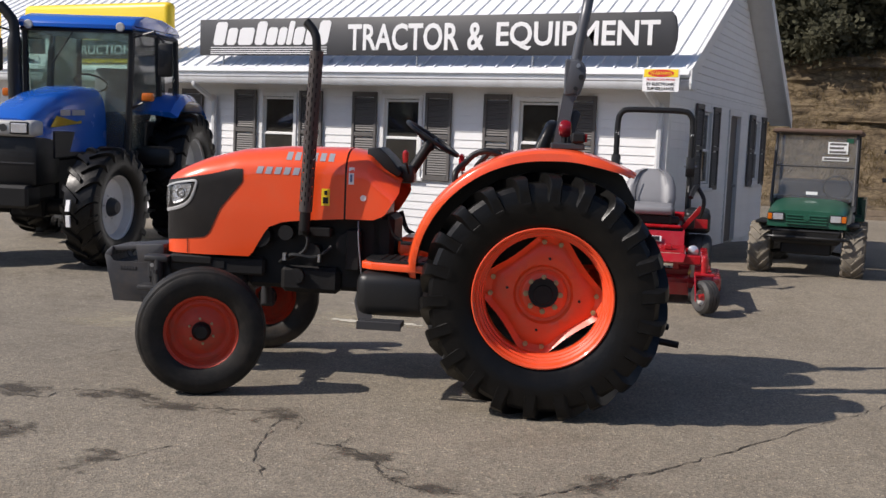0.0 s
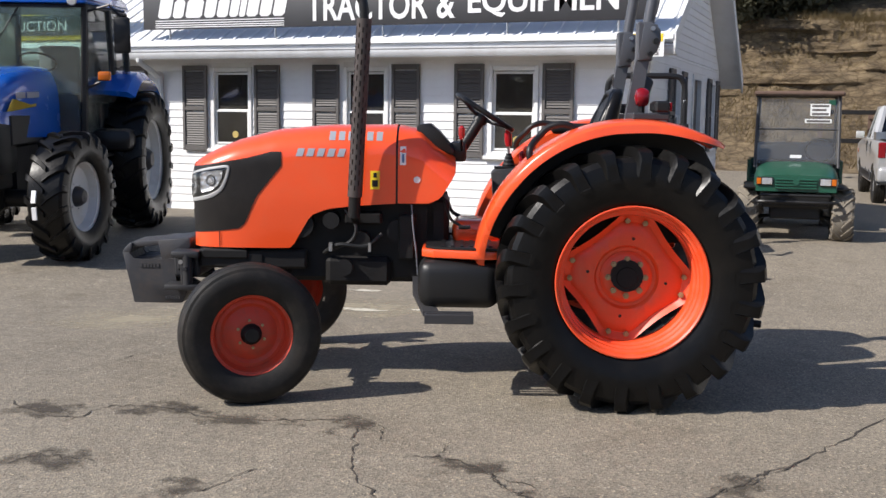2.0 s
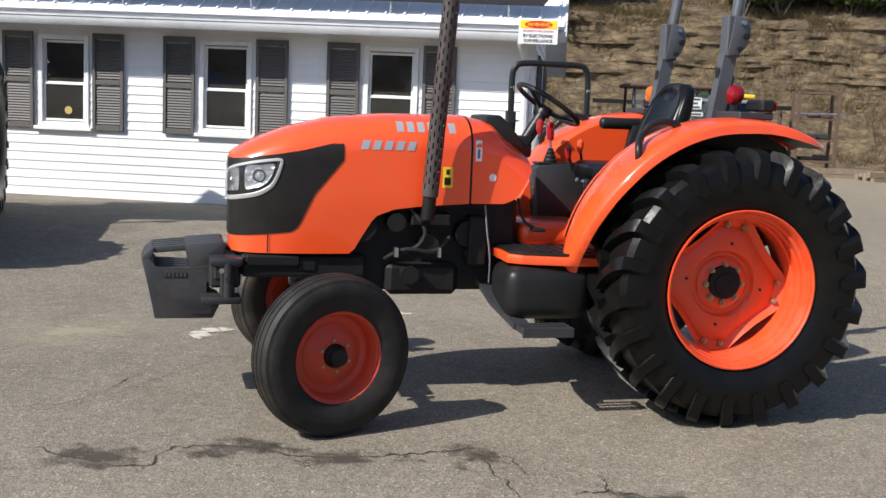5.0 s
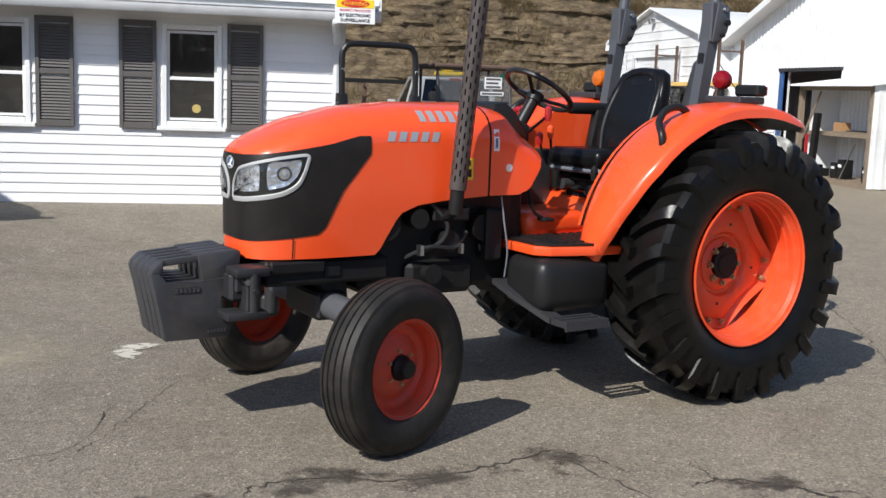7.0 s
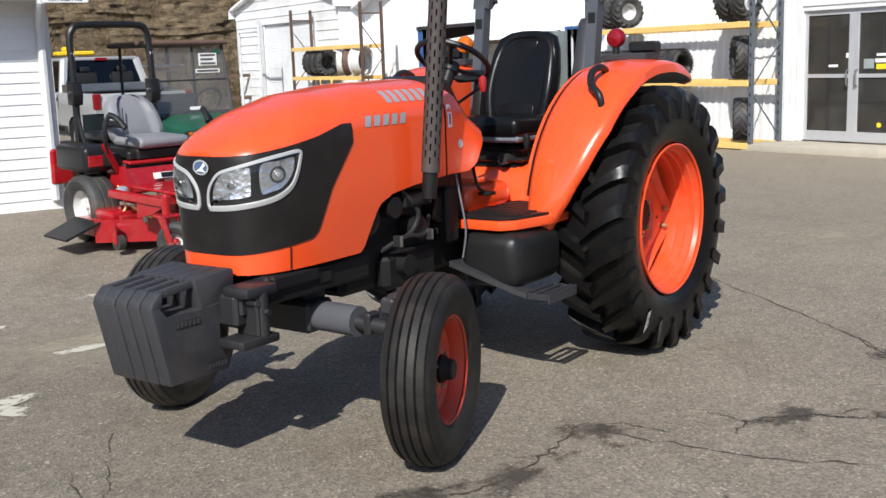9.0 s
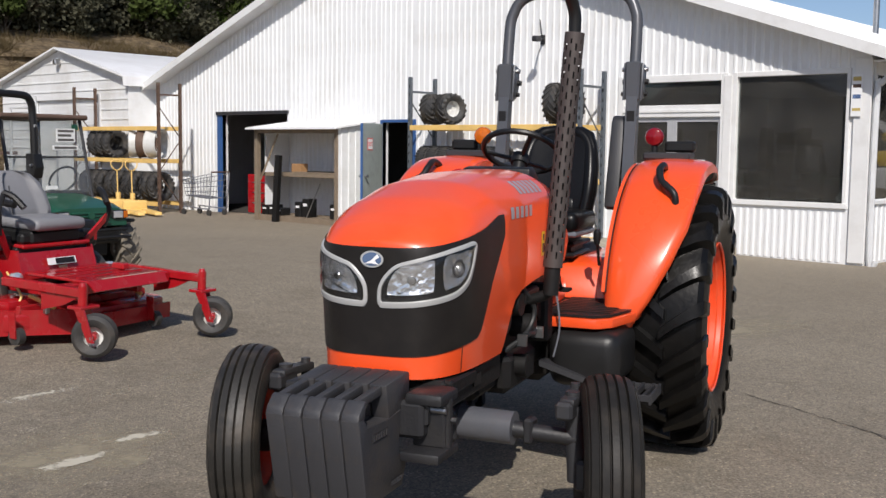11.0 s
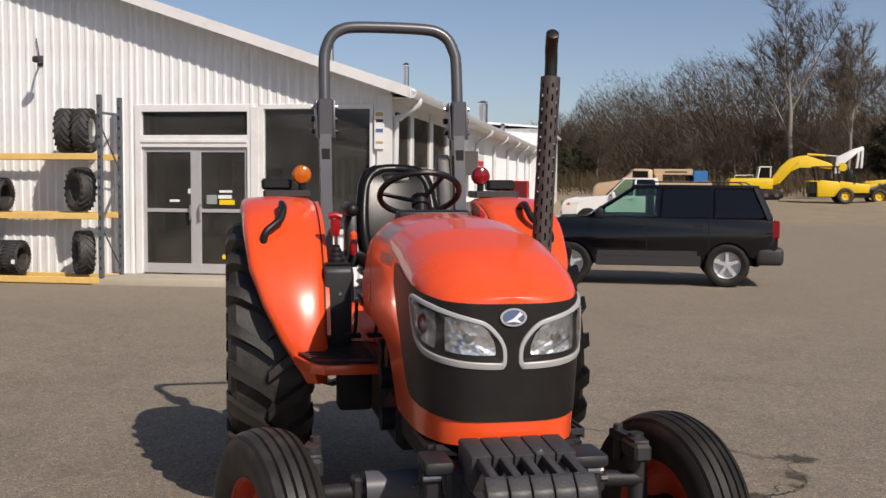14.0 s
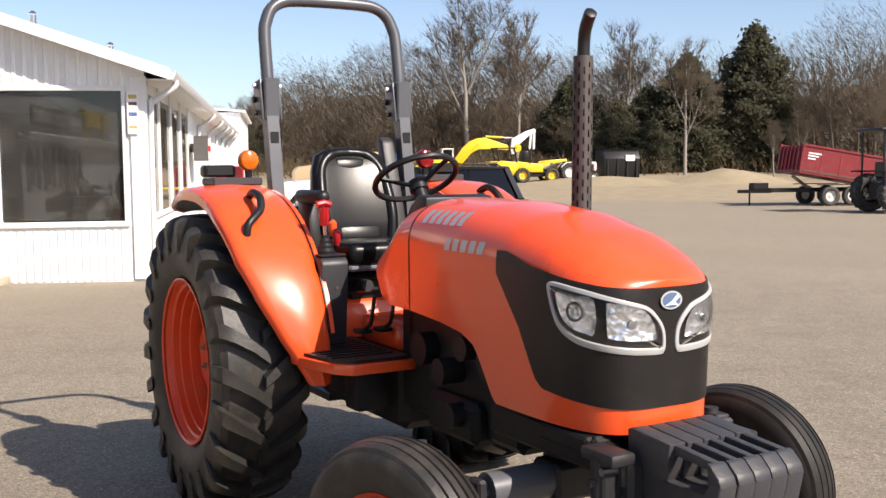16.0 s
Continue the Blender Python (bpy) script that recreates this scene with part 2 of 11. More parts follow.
M_YELLOW = pmat("yellow_machine_paint", (0.75, 0.5, 0.01), 0.42, var=0.12, scale=3, dirt=(0.3, 0.22, 0.1), dscale=3, damt=0.35)
M_YELLOWBEAM = pmat("yellow_rack_paint", (0.78, 0.52, 0.17), 0.5, var=0.15, scale=5, dirt=(0.4, 0.25, 0.1), dscale=6, damt=0.35)
M_BLUEPAINT = pmat("blue_trim_paint", (0.035, 0.1, 0.27), 0.5, var=0.15, scale=5)
M_GREYDOOR = pmat("grey_green_door_paint", (0.3, 0.34, 0.33), 0.5, var=0.08, scale=4, dirt=(0.18, 0.17, 0.15), dscale=5, damt=0.4)
M_WOOD = pmat("weathered_lumber", (0.22, 0.17, 0.12), 0.75, var=0.3, scale=7, bump=0.3, bscale=50)
M_CARD = pmat("brown_cardboard", (0.36, 0.2, 0.09), 0.8, var=0.12, scale=5)
M_RUST = pmat("rusty_brown_steel", (0.12, 0.075, 0.055), 0.7, 0.2, var=0.3, scale=8, bump=0.3, bscale=90)
M_RACKGREY = pmat("grey_rack_paint", (0.1, 0.115, 0.13), 0.5, var=0.15, scale=8)
M_GREEN = pmat("dark_green_plastic", (0.012, 0.075, 0.045), 0.35, var=0.12, scale=5, coat=0.3)
M_SILVER = pmat("silver_car_paint", (0.4, 0.4, 0.4), 0.4, 0.3, var=0.05, coat=0.6)
M_CARBLACK = pmat("black_car_paint", (0.0022, 0.0022, 0.003), 0.1, var=0.1, coat=0.15, rvar=0.03)
M_CARGREY = pmat("grey_bumper_plastic", (0.025, 0.025, 0.026), 0.55, var=0.1)
M_CARWHITE = pmat("white_car_paint", (0.75, 0.75, 0.74), 0.25, var=0.03, coat=0.6)
M_TAN = pmat("tan_truck_paint", (0.5, 0.36, 0.22), 0.4, var=0.08, coat=0.3)
M_COLARED = pmat("red_vending_plastic", (0.62, 0.008, 0.012), 0.3, var=0.05, coat=0.3)
# the vending red again, darkened to paint in its shaded side
M_COLASHADE = pmat("dark_red_vending_panel", (0.11, 0.004, 0.007), 0.4, var=0.1)
M_CONCRETE = pmat("pale_concrete", (0.42, 0.38, 0.3), 0.85, var=0.15, scale=3, bump=0.3, bscale=60, dirt=(0.3, 0.26, 0.2), dscale=2, damt=0.5)
M_BARK = pmat("grey_bark", (0.13, 0.108, 0.086), 0.9, var=0.35, scale=4, bump=0.4, bscale=30)
M_PALEBARK = pmat("pale_sycamore_bark", (0.24, 0.215, 0.185), 0.85, var=0.3, scale=2, bump=0.3, bscale=20)
M_TWIG = foliage("bare_twigs", (0.165, 0.132, 0.1), 0.4, 0.5)
M_CEDAR = foliage("dark_cedar_foliage", (0.12, 0.118, 0.08), 0.3, 0.8, 0.5)
M_LEAF = foliage("evergreen_leaves", (0.09, 0.12, 0.038), 0.5, 1.2)
M_DRYGRASS = foliage("dry_grass", (0.19, 0.145, 0.078), 0.4, 0.7)
M_LABELYEL = pmat("yellow_label", (0.85, 0.62, 0.02), 0.4, var=0.03)
M_DECAL = pmat("silver_decal", (0.4, 0.41, 0.44), 0.35, 0.3, var=0.05)
M_DECALBLUE = pmat("blue_grey_badge", (0.16, 0.24, 0.42), 0.25, 0.5, var=0.1)
M_CRACK = pmat("damp_crack_fill", (0.05, 0.042, 0.033), 0.85, var=0.4, scale=9, bump=0.4, bscale=90)

M_HOSE = pmat("black_rubber_hose", (0.015, 0.015, 0.015), 0.5, var=0.2)
M_GUARD = pmat("heat_stained_guard", (0.062, 0.05, 0.046), 0.6, 0.2, var=0.3, scale=8, bump=0.2, bscale=90)
M_GREYROCK = pmat("grey_gravel", (0.3, 0.28, 0.25), 0.9, var=0.3, scale=6)
M_ALLOY = pmat("bright_alloy_wheel", (0.55, 0.55, 0.56), 0.32, 0.35, var=0.06)
M_DISC = pmat("faded_yellow_sticker", (0.5, 0.38, 0.12), 0.6, var=0.1)
M_SIGNRED = pmat("red_sign_print", (0.6, 0.02, 0.02), 0.5, var=0.03)


for m_, level in ((M_VINYL, 0.22), (M_BLACK, 0.35), (M_GRILLE, 0.3), (M_DARK, 0.25), (M_CARBLACK, 0.4), (M_TYRE_FRONT, 0.25), (M_TYRE, 0.22)):
    m_.node_tree.nodes["Principled BSDF"].inputs["Specular IOR Level"].default_value = level


def asphalt_lot():
    """Worn asphalt that gives way to trodden sandy earth past the lot's edge."""
    m = bpy.data.materials.new("worn_asphalt_and_earth")
    m.use_nodes = True
    n, l = m.node_tree.nodes, m.node_tree.links
    b = n["Principled BSDF"]
    tc = n.new("ShaderNodeTexCoord")

    def tex(kind, scale, **kw):
        t = n.new(kind)
        t.inputs["Scale"].default_value = scale
        for k, v in kw.items():
            t.inputs[k].default_value = v
        l.new(tc.outputs["Object"], t.inputs["Vector"])
        return t

    def ramp(src, stops):
        r = n.new("ShaderNodeValToRGB")
        while len(r.color_ramp.elements) < len(stops):
            r.color_ramp.elements.new(0.5)
        for e, (p, c) in zip(r.color_ramp.elements, stops):
            e.position, e.color = p, (*c, 1)
        l.new(src, r.inputs[0])
        return r.outputs[0]

    def mix(f, a, c, blend="MIX"):
        x = n.new("ShaderNodeMix")
        x.data_type, x.blend_type = "RGBA", blend
        for s, v in ((0, f), (6, a), (7, c)):
            if isinstance(v, (int, float)):
                x.inputs[s].default_value = v
            elif isinstance(v, tuple):
                x.inputs[s].default_value = (*v, 1)
            else:
                l.new(v, x.inputs[s])
        return x.outputs[2]

    big = tex("ShaderNodeTexNoise", 0.22, Detail=6.0, Roughness=0.6)
    mid = tex("ShaderNodeTexNoise", 1.7, Detail=7.0, Roughness=0.7)
    grit = tex("ShaderNodeTexVoronoi", 95.0)
    grit2 = tex("ShaderNodeTexNoise", 240.0, Detail=2.0)
    base = ramp(big.outputs[0], ((0.3, (0.168, 0.146, 0.116)), (0.52, (0.21, 0.184, 0.147)), (0.7, (0.25, 0.22, 0.174))))
    stain = ramp(mid.outputs[0], ((0.34, (0.78, 0.76, 0.73)), (0.5, (0.97, 0.97, 0.96)), (0.64, (1.05, 1.05, 1.03))))
    col = mix(1.0, base, stain, "MULTIPLY")
    stones = ramp(grit.outputs["Color"], ((0.0, (0.4, 0.4, 0.41)), (0.5, (0.95, 0.95, 0.95)), (0.85, (1.3, 1.27, 1.22)), (1.0, (2.4, 2.3, 2.1))))
    col = mix(0.8, col, stones, "MULTIPLY")
    mott = tex("ShaderNodeTexNoise", 9.0, Detail=9.0, Roughness=0.75)
    col = mix(1.0, col, ramp(mott.outputs[0], ((0.3, (0.72, 0.71, 0.7)), (0.5, (0.98, 0.98, 0.98)), (0.7, (1.17, 1.16, 1.13)))), "MULTIPLY")
    pebble = tex("ShaderNodeTexVoronoi", 34.0)
    pick = tex("ShaderNodeTexNoise", 6.0, Detail=3.0)
    spot = n.new("ShaderNodeMath")
    spot.operation = "SUBTRACT"
    l.new(pick.outputs[0], spot.inputs[0])
    l.new(pebble.outputs["Distance"], spot.inputs[1])
    col = mix(ramp(spot.outputs[0], ((0.36, (0.0, 0.0, 0.0)), (0.43, (0.75, 0.75, 0.75)))), col, (0.44, 0.4, 0.33))
    dn = tex("ShaderNodeTexNoise", 0.9, Detail=8.0, Roughness=0.75)
    sand = ramp(dn.outputs[0], ((0.3, (0.22, 0.175, 0.115)), (0.6, (0.32, 0.26, 0.17)), (0.8, (0.27, 0.235, 0.135))))
    sep = n.new("ShaderNodeSeparateXYZ")
    l.new(tc.outputs["Object"], sep.inputs[0])
    edge = n.new("ShaderNodeMath")
    edge.operation = "MULTIPLY_ADD"
    edge.inputs[1].default_value = 7.0
    l.new(big.outputs[0], edge.inputs[0])
    l.new(sep.outputs[0], edge.inputs[2])
    mr = n.new("ShaderNodeMapRange")
    mr.inputs["From Min"].default_value, mr.inputs["From Max"].default_value = 36.5, 39.0
    l.new(edge.outputs[0], mr.inputs["Value"])
    dust = n.new("ShaderNodeMapRange")
    dust.inputs["From Min"].default_value, dust.inputs["From Max"].default_value, dust.inputs["To Max"].default_value = -5.5, 13.0, 0.72
    l.new(edge.outputs[0], dust.inputs["Value"])
    col = mix(dust.outputs[0], col, mix(1.0, (0.29, 0.242, 0.176), stones, "MULTIPLY"))
    col = mix(mr.outputs[0], col, sand)
    l.new(col, b.inputs["Base Color"])
    b.inputs["Roughness"].default_value = 0.86
    bp = n.new("ShaderNodeBump")
    bp.inputs["Strength"].default_value, bp.inputs["Distance"].default_value = 0.7, 0.004
    l.new(grit.outputs["Distance"], bp.inputs["Height"])
    bp2 = n.new("ShaderNodeBump")
    bp2.inputs["Strength"].default_value, bp2.inputs["Distance"].default_value = 0.25, 0.015
    l.new(mid.outputs[0], bp2.inputs["Height"])
    l.new(bp2.outputs[0], bp.inputs["Normal"])
    l.new(bp.outputs[0], b.inputs["Normal"])
    return m


def strata_rock():
    """Layered tan sandstone: beds that run level, dark joints between them."""
    m = bpy.data.materials.new("bedded_sandstone")
    m.use_nodes = True
    n, l = m.node_tree.nodes, m.node_tree.links
    b = n["Principled BSDF"]
    tc, mp = n.new("ShaderNodeTexCoord"), n.new("ShaderNodeMapping")
    mp.inputs["Scale"].default_value = (0.95, 0.95, 3.6)
    l.new(tc.outputs["Object"], mp.inputs[0])
    a, c = n.new("ShaderNodeTexNoise"), n.new("ShaderNodeTexNoise")
    a.inputs["Scale"].default_value, a.inputs["Detail"].default_value, a.inputs["Roughness"].default_value, a.inputs["Distortion"].default_value = 1.2, 10, 0.75, 0.6
    c.inputs["Scale"].default_value, c.inputs["Detail"].default_value = 2.0, 10
    l.new(mp.outputs[0], a.inputs["Vector"])
    l.new(tc.outputs["Object"], c.inputs["Vector"])
    r = n.new("ShaderNodeValToRGB")
    stops = ((0.3, (0.054, 0.04, 0.025)), (0.42, (0.13, 0.094, 0.055)), (0.56, (0.225, 0.168, 0.1)), (0.75, (0.12, 0.104, 0.06)))
    while len(r.color_ramp.elements) < 4:
        r.color_ramp.elements.new(0.5)
    for e, (p, k) in zip(r.color_ramp.elements, stops):
        e.position, e.color = p, (*k, 1)
    l.new(a.outputs[0], r.inputs[0])
    mx = n.new("ShaderNodeMix")
    mx.data_type, mx.blend_type = "RGBA", "MULTIPLY"
    mx.inputs[0].default_value = 0.7
    l.new(r.outputs[0], mx.inputs[6])
    r2 = n.new("ShaderNodeValToRGB")
    r2.color_ramp.elements[0].color, r2.color_ramp.elements[0].position = (0.45, 0.42, 0.36, 1), 0.35
    r2.color_ramp.elements[1].color, r2.color_ramp.elements[1].position = (1.1, 1.08, 1.0, 1), 0.65
    l.new(c.outputs[0], r2.inputs[0])
    l.new(r2.outputs[0], mx.inputs[7])
    # broken blocks: dark joints round uneven stones
    mp2, vo, r3, mj = n.new("ShaderNodeMapping"), n.new("ShaderNodeTexVoronoi"), n.new("ShaderNodeValToRGB"), n.new("ShaderNodeMix")
    mp2.inputs["Scale"].default_value = (1.4, 1.4, 3.4)
    l.new(tc.outputs["Object"], mp2.inputs[0])
    wp = n.new("ShaderNodeVectorMath")
    wp.operation = "MULTIPLY_ADD"
    wp.inputs[1].default_value = (0.5, 0.5, 0.5)
    l.new(c.outputs["Color"], wp.inputs[0])
    l.new(mp2.outputs[0], wp.inputs[2])
    l.new(wp.outputs[0], vo.inputs["Vector"])
    vo.feature = "DISTANCE_TO_EDGE"
    vo.inputs["Scale"].default_value = 1.6
    r3.color_ramp.elements[0].color, r3.color_ramp.elements[0].position = (0.42, 0.38, 0.33, 1), 0.0
    r3.color_ramp.elements[1].color, r3.color_ramp.elements[1].position = (1, 1, 1, 1), 0.12
    l.new(vo.outputs["Distance"], r3.inputs[0])
    mj.data_type, mj.blend_type = "RGBA", "MULTIPLY"
    mj.inputs[0].default_value = 0.75
    l.new(mx.outputs[2], mj.inputs[6])
    l.new(r3.outputs[0], mj.inputs[7])
    l.new(mj.outputs[2], b.inputs["Base Color"])
    b.inputs["Roughness"].default_value = 0.92
    bp = n.new("ShaderNodeBump")
    bp.inputs["Strength"].default_value, bp.inputs["Distance"].default_value = 1.0, 0.16
    l.new(a.outputs[0], bp.inputs["Height"])
    l.new(bp.outputs[0], b.inputs["Normal"])
    return m


def ragged_mark(name, colour, scale, low, high, amount):
    """Ragged spots on the ground that thin out to bare asphalt."""
    m = bpy.data.materials.new(name)
    m.use_nodes = True
    n, l = m.node_tree.nodes, m.node_tree.links
    b = n["Principled BSDF"]
    b.inputs["Base Color"].default_value, b.inputs["Roughness"].default_value = (*colour, 1), 0.8
    tc, nz, sub, ln, mr, tr, mx = (n.new("ShaderNode" + k) for k in ("TexCoord", "TexNoise", "VectorMath", "VectorMath", "Math", "BsdfTransparent", "MixShader"))
    nz.inputs["Scale"].default_value, nz.inputs["Detail"].default_value, nz.inputs["Roughness"].default_value = scale, 9, 0.65
    l.new(tc.outputs["Object"], nz.inputs["Vector"])
    sub.operation, ln.operation = "SUBTRACT", "LENGTH"
    sub.inputs[1].default_value = (0.5, 0.5, 0.5)
    l.new(tc.outputs["Generated"], sub.inputs[0])
    l.new(sub.outputs[0], ln.inputs[0])
    mr.operation = "MULTIPLY_ADD"
    mr.inputs[1].default_value = -0.6
    l.new(ln.outputs["Value"], mr.inputs[0])
    l.new(nz.outputs[0], mr.inputs[2])
    cl = n.new("ShaderNodeMapRange")
    cl.inputs["From Min"].default_value, cl.inputs["From Max"].default_value, cl.inputs["To Max"].default_value = low, high, amount
    l.new(mr.outputs[0], cl.inputs["Value"])
    l.new(cl.outputs[0], mx.inputs[0])
    l.new(tr.outputs[0], mx.inputs[1])
    l.new(b.outputs[0], mx.inputs[2])
    l.new(mx.outputs[0], n["Material Output"].inputs[0])
    return m


M_STAIN = ragged_mark("damp_asphalt_stain", (0.065, 0.053, 0.04), 6.0, 0.32, 0.5, 0.8)
M_CHALK = ragged_mark("worn_white_paint_mark", (0.62, 0.58, 0.48), 14.0, 0.2, 0.36, 0.8)
M_WORN = ragged_mark("worn_pale_asphalt", (0.4, 0.35, 0.25), 3.0, 0.2, 0.5, 0.6)
M_GROUND, M_ROCK = asphalt_lot(), strata_rock()


# ---- mesh helpers ----
def B():
    return bmesh.new()


def box(bm, x0, x1, y0, y1, z0, z1, bevel=0.0, m=None, seg=1):
    v = [bm.verts.new((x, y, z)) for x in (x0, x1) for y in (y0, y1) for z in (z0, z1)]
    fs = [bm.faces.new([v[i] for i in q]) for q in ((0, 1, 3, 2), (4, 6, 7, 5), (0, 4, 5, 1), (2, 3, 7, 6), (0, 2, 6, 4), (1, 5, 7, 3))]
    if bevel:
        r = bmesh.ops.bevel(bm, geom=list({e for f in fs for e in f.edges}), offset=bevel, segments=seg, affect="EDGES", profile=0.5)
        v = list({w for f in r["faces"] for w in f.verts} | {w for w in v if w.is_valid})
    if m is not None:
        bmesh.ops.transform(bm, matrix=m, verts=v)
    return bm


def ring(bm, c, u, w, r, n):
    return [bm.verts.new(c + (u * math.cos(a) + w * math.sin(a)) * r) for a in (2 * math.pi * i / n for i in range(n))]


def skin(bm, rings, caps=True, closed=True, loop=False):
    k = len(rings[0])
    pairs = list(zip(rings, rings[1:])) + ([(rings[-1], rings[0])] if loop else [])
    for a, b in pairs:
        for i in range(k if closed else k - 1):
            j = (i + 1) % k
            try:
                bm.faces.new((a[i], a[j], b[j], b[i]))
            except ValueError:
                pass
    if caps and closed and not loop:
        bm.faces.new(list(reversed(rings[0])))
        bm.faces.new(rings[-1])


def basis(d):
    d = d.normalized()
    u = d.orthogonal().normalized() if abs(d.z) > 0.9 else Vector((0, 0, 1)).cross(d).normalized()
    return u, d.cross(u)


def cyl(bm, p0, p1, r0, r1=None, n=14, caps=True):
    p0, p1 = Vector(p0), Vector(p1)
    u, w = basis(p1 - p0)
    skin(bm, [ring(bm, p0, u, w, r0, n), ring(bm, p1, u, w, r0 if r1 is None else r1, n)], caps)
    return bm


def tube(bm, pts, r, n=8, caps=True, loop=False, flat=1.0):
    """A round bar along pts; r a number or one for each point."""
    pts = [Vector(p) for p in pts]
    k = len(pts)
    rings, u = [], None
    for i, p in enumerate(pts):
        d = (pts[(i + 1) % k] - pts[i - 1]) if loop else (pts[min(i + 1, k - 1)] - pts[max(i - 1, 0)])
        d.normalize()
        if u is None:
            u = basis(d)[0]
        else:
            u = (u - d * u.dot(d)).normalized()
        rings.append(ring(bm, p, u, d.cross(u) * flat, r[i] if isinstance(r, (list, tuple)) else r, n))
    skin(bm, rings, caps, True, loop)
    return bm


def curve(pts, k=6, loop=False):
    """Points along a smooth curve through pts."""
    pts = [Vector(p) for p in pts]
    n, out = len(pts), []
    g = (lambda i: pts[i % n]) if loop else (lambda i: pts[min(max(i, 0), n - 1)])
    for i in range(n if loop else n - 1):
        a, b, c, d = g(i - 1), g(i), g(i + 1), g(i + 2)
        for j in range(k):
            t = j / k
            out.append(0.5 * (2 * b + (c - a) * t + (2 * a - 5 * b + 4 * c - d) * t * t + (3 * b - a - 3 * c + d) * t ** 3))
    return out if loop else out + [pts[-1]]


def lathe(bm, prof, n=40, axis="y", c=(0, 0, 0), closed=False):
    """Turns a profile of (along, radius) about an axis through c."""
    c = Vector(c)
    ax = {"x": Vector((1, 0, 0)), "y": Vector((0, 1, 0)), "z": Vector((0, 0, 1))}[axis]
    u, w = basis(ax)
    rings = [ring(bm, c + ax * a, u, w, max(r, 1e-4), n) for a, r in prof]
    skin(bm, rings, False, True, closed)
    return bm


def prism(bm, poly, axis, d0, d1, bevel=0.0):
    """Pushes a flat outline from d0 to d1 along an axis. Outline pairs: x: (y, z), y: (x, z), z: (x, y)."""
    put = {"x": lambda a, b, d: (d, a, b), "y": lambda a, b, d: (a, d, b), "z": lambda a, b, d: (a, b, d)}[axis]
    r0 = [bm.verts.new(put(a, b, d0)) for a, b in poly]
    r1 = [bm.verts.new(put(a, b, d1)) for a, b in poly]
    nf = len(bm.faces)
    skin(bm, [r0, r1])
    if bevel:
        es = {e for v in r0 + r1 for e in v.link_edges}
        bmesh.ops.bevel(bm, geom=list(es), offset=bevel, segments=2, affect="EDGES", profile=0.5)
    return bm


def mesh_of(name, bm, material, smooth=35.0):
    bmesh.ops.recalc_face_normals(bm, faces=bm.faces[:])
    me = bpy.data.meshes.new(name)
    bm.to_mesh(me)
    bm.free()
    me.materials.append(material)
    if smooth:
        me.polygons.foreach_set("use_smooth", [True] * len(me.polygons))
        me.set_sharp_from_angle(angle=radians(smooth))
    return me


def part(name, bm, material, parent=None, label="", smooth=35.0, m=None):
    ob = new(name, mesh_of(name, bm, material, smooth))
    ob.parent = parent
    if m is not None:
        ob.matrix_basis = m
    return tagged(ob, label)


def again(ob, m, parent=None):
    """One more part on the same mesh."""
    o = new(ob.name.split(".")[0], ob.data)
    o.parent = parent or ob.parent
    o.matrix_basis = m
    return tagged(o, ob.get("label", ""))


def thing(name, m, label, category, group="", kind=""):
    ob = new(name)
    ob.matrix_basis = m
    ob.empty_display_size = 0.2
    return tagged(ob, label, category, group, kind)


def text_mesh(name, body, material, size, parent, m, squeeze=1.0, depth=0.004, shear=0.0, bold=0.0, label=""):
    """Raised lettering in the built-in font, as a mesh. It reads along x and faces -y in m's frame."""
    cu = bpy.data.curves.new(name, "FONT")
    cu.body, cu.size, cu.extrude, cu.shear, cu.offset = body, size, depth, shear, bold
    cu.align_x = "CENTER"
    cu.resolution_u = 3
    tmp = new("lettering_source", cu)
    me = bpy.data.meshes.new_from_object(tmp.evaluated_get(bpy.context.evaluated_depsgraph_get()))
    bpy.data.objects.remove(tmp)
    bpy.data.curves.remove(cu)
    me.materials.clear()
    me.materials.append(material)
    ob = new(name, me)
    ob.parent = parent
    ob.matrix_basis = m @ pose(0, 0, 0, 90) @ Matrix.Diagonal((squeeze, 1, 1, 1))
    return tagged(ob, label)


def lerp(table, x):
    """A value from a table of rising (x, value)."""
    for (a, p), (b, q) in zip(table, table[1:]):
        if x <= b:
            return p + (q - p) * max(0.0, min(1.0, (x - a) / (b - a)))
    return table[-1][1]


def ss(a, b, x):
    t = max(0.0, min(1.0, (x - a) / (b - a)))
    return t * t * (3 - 2 * t)


def gz(x, y):
    """Height of the lot: it rises gently to the office, dips under the car and climbs past the far edge."""
    k = 1 - ss(-9, -5, x)
    return (0.2 * ss(9.5 - 4.5 * k, 13.2 - 2 * k, y) * (1 - ss(0, 6, x)) * (1 - 0.95 * ss(16.5, 21.5, y)) - 0.08 * math.exp(-((x - 11) ** 2 + (y - 4) ** 2) / 40)
            + 0.028 * max(0.0, min(x, 95) - 34) + 0.03 * max(0.0, -x - 60))


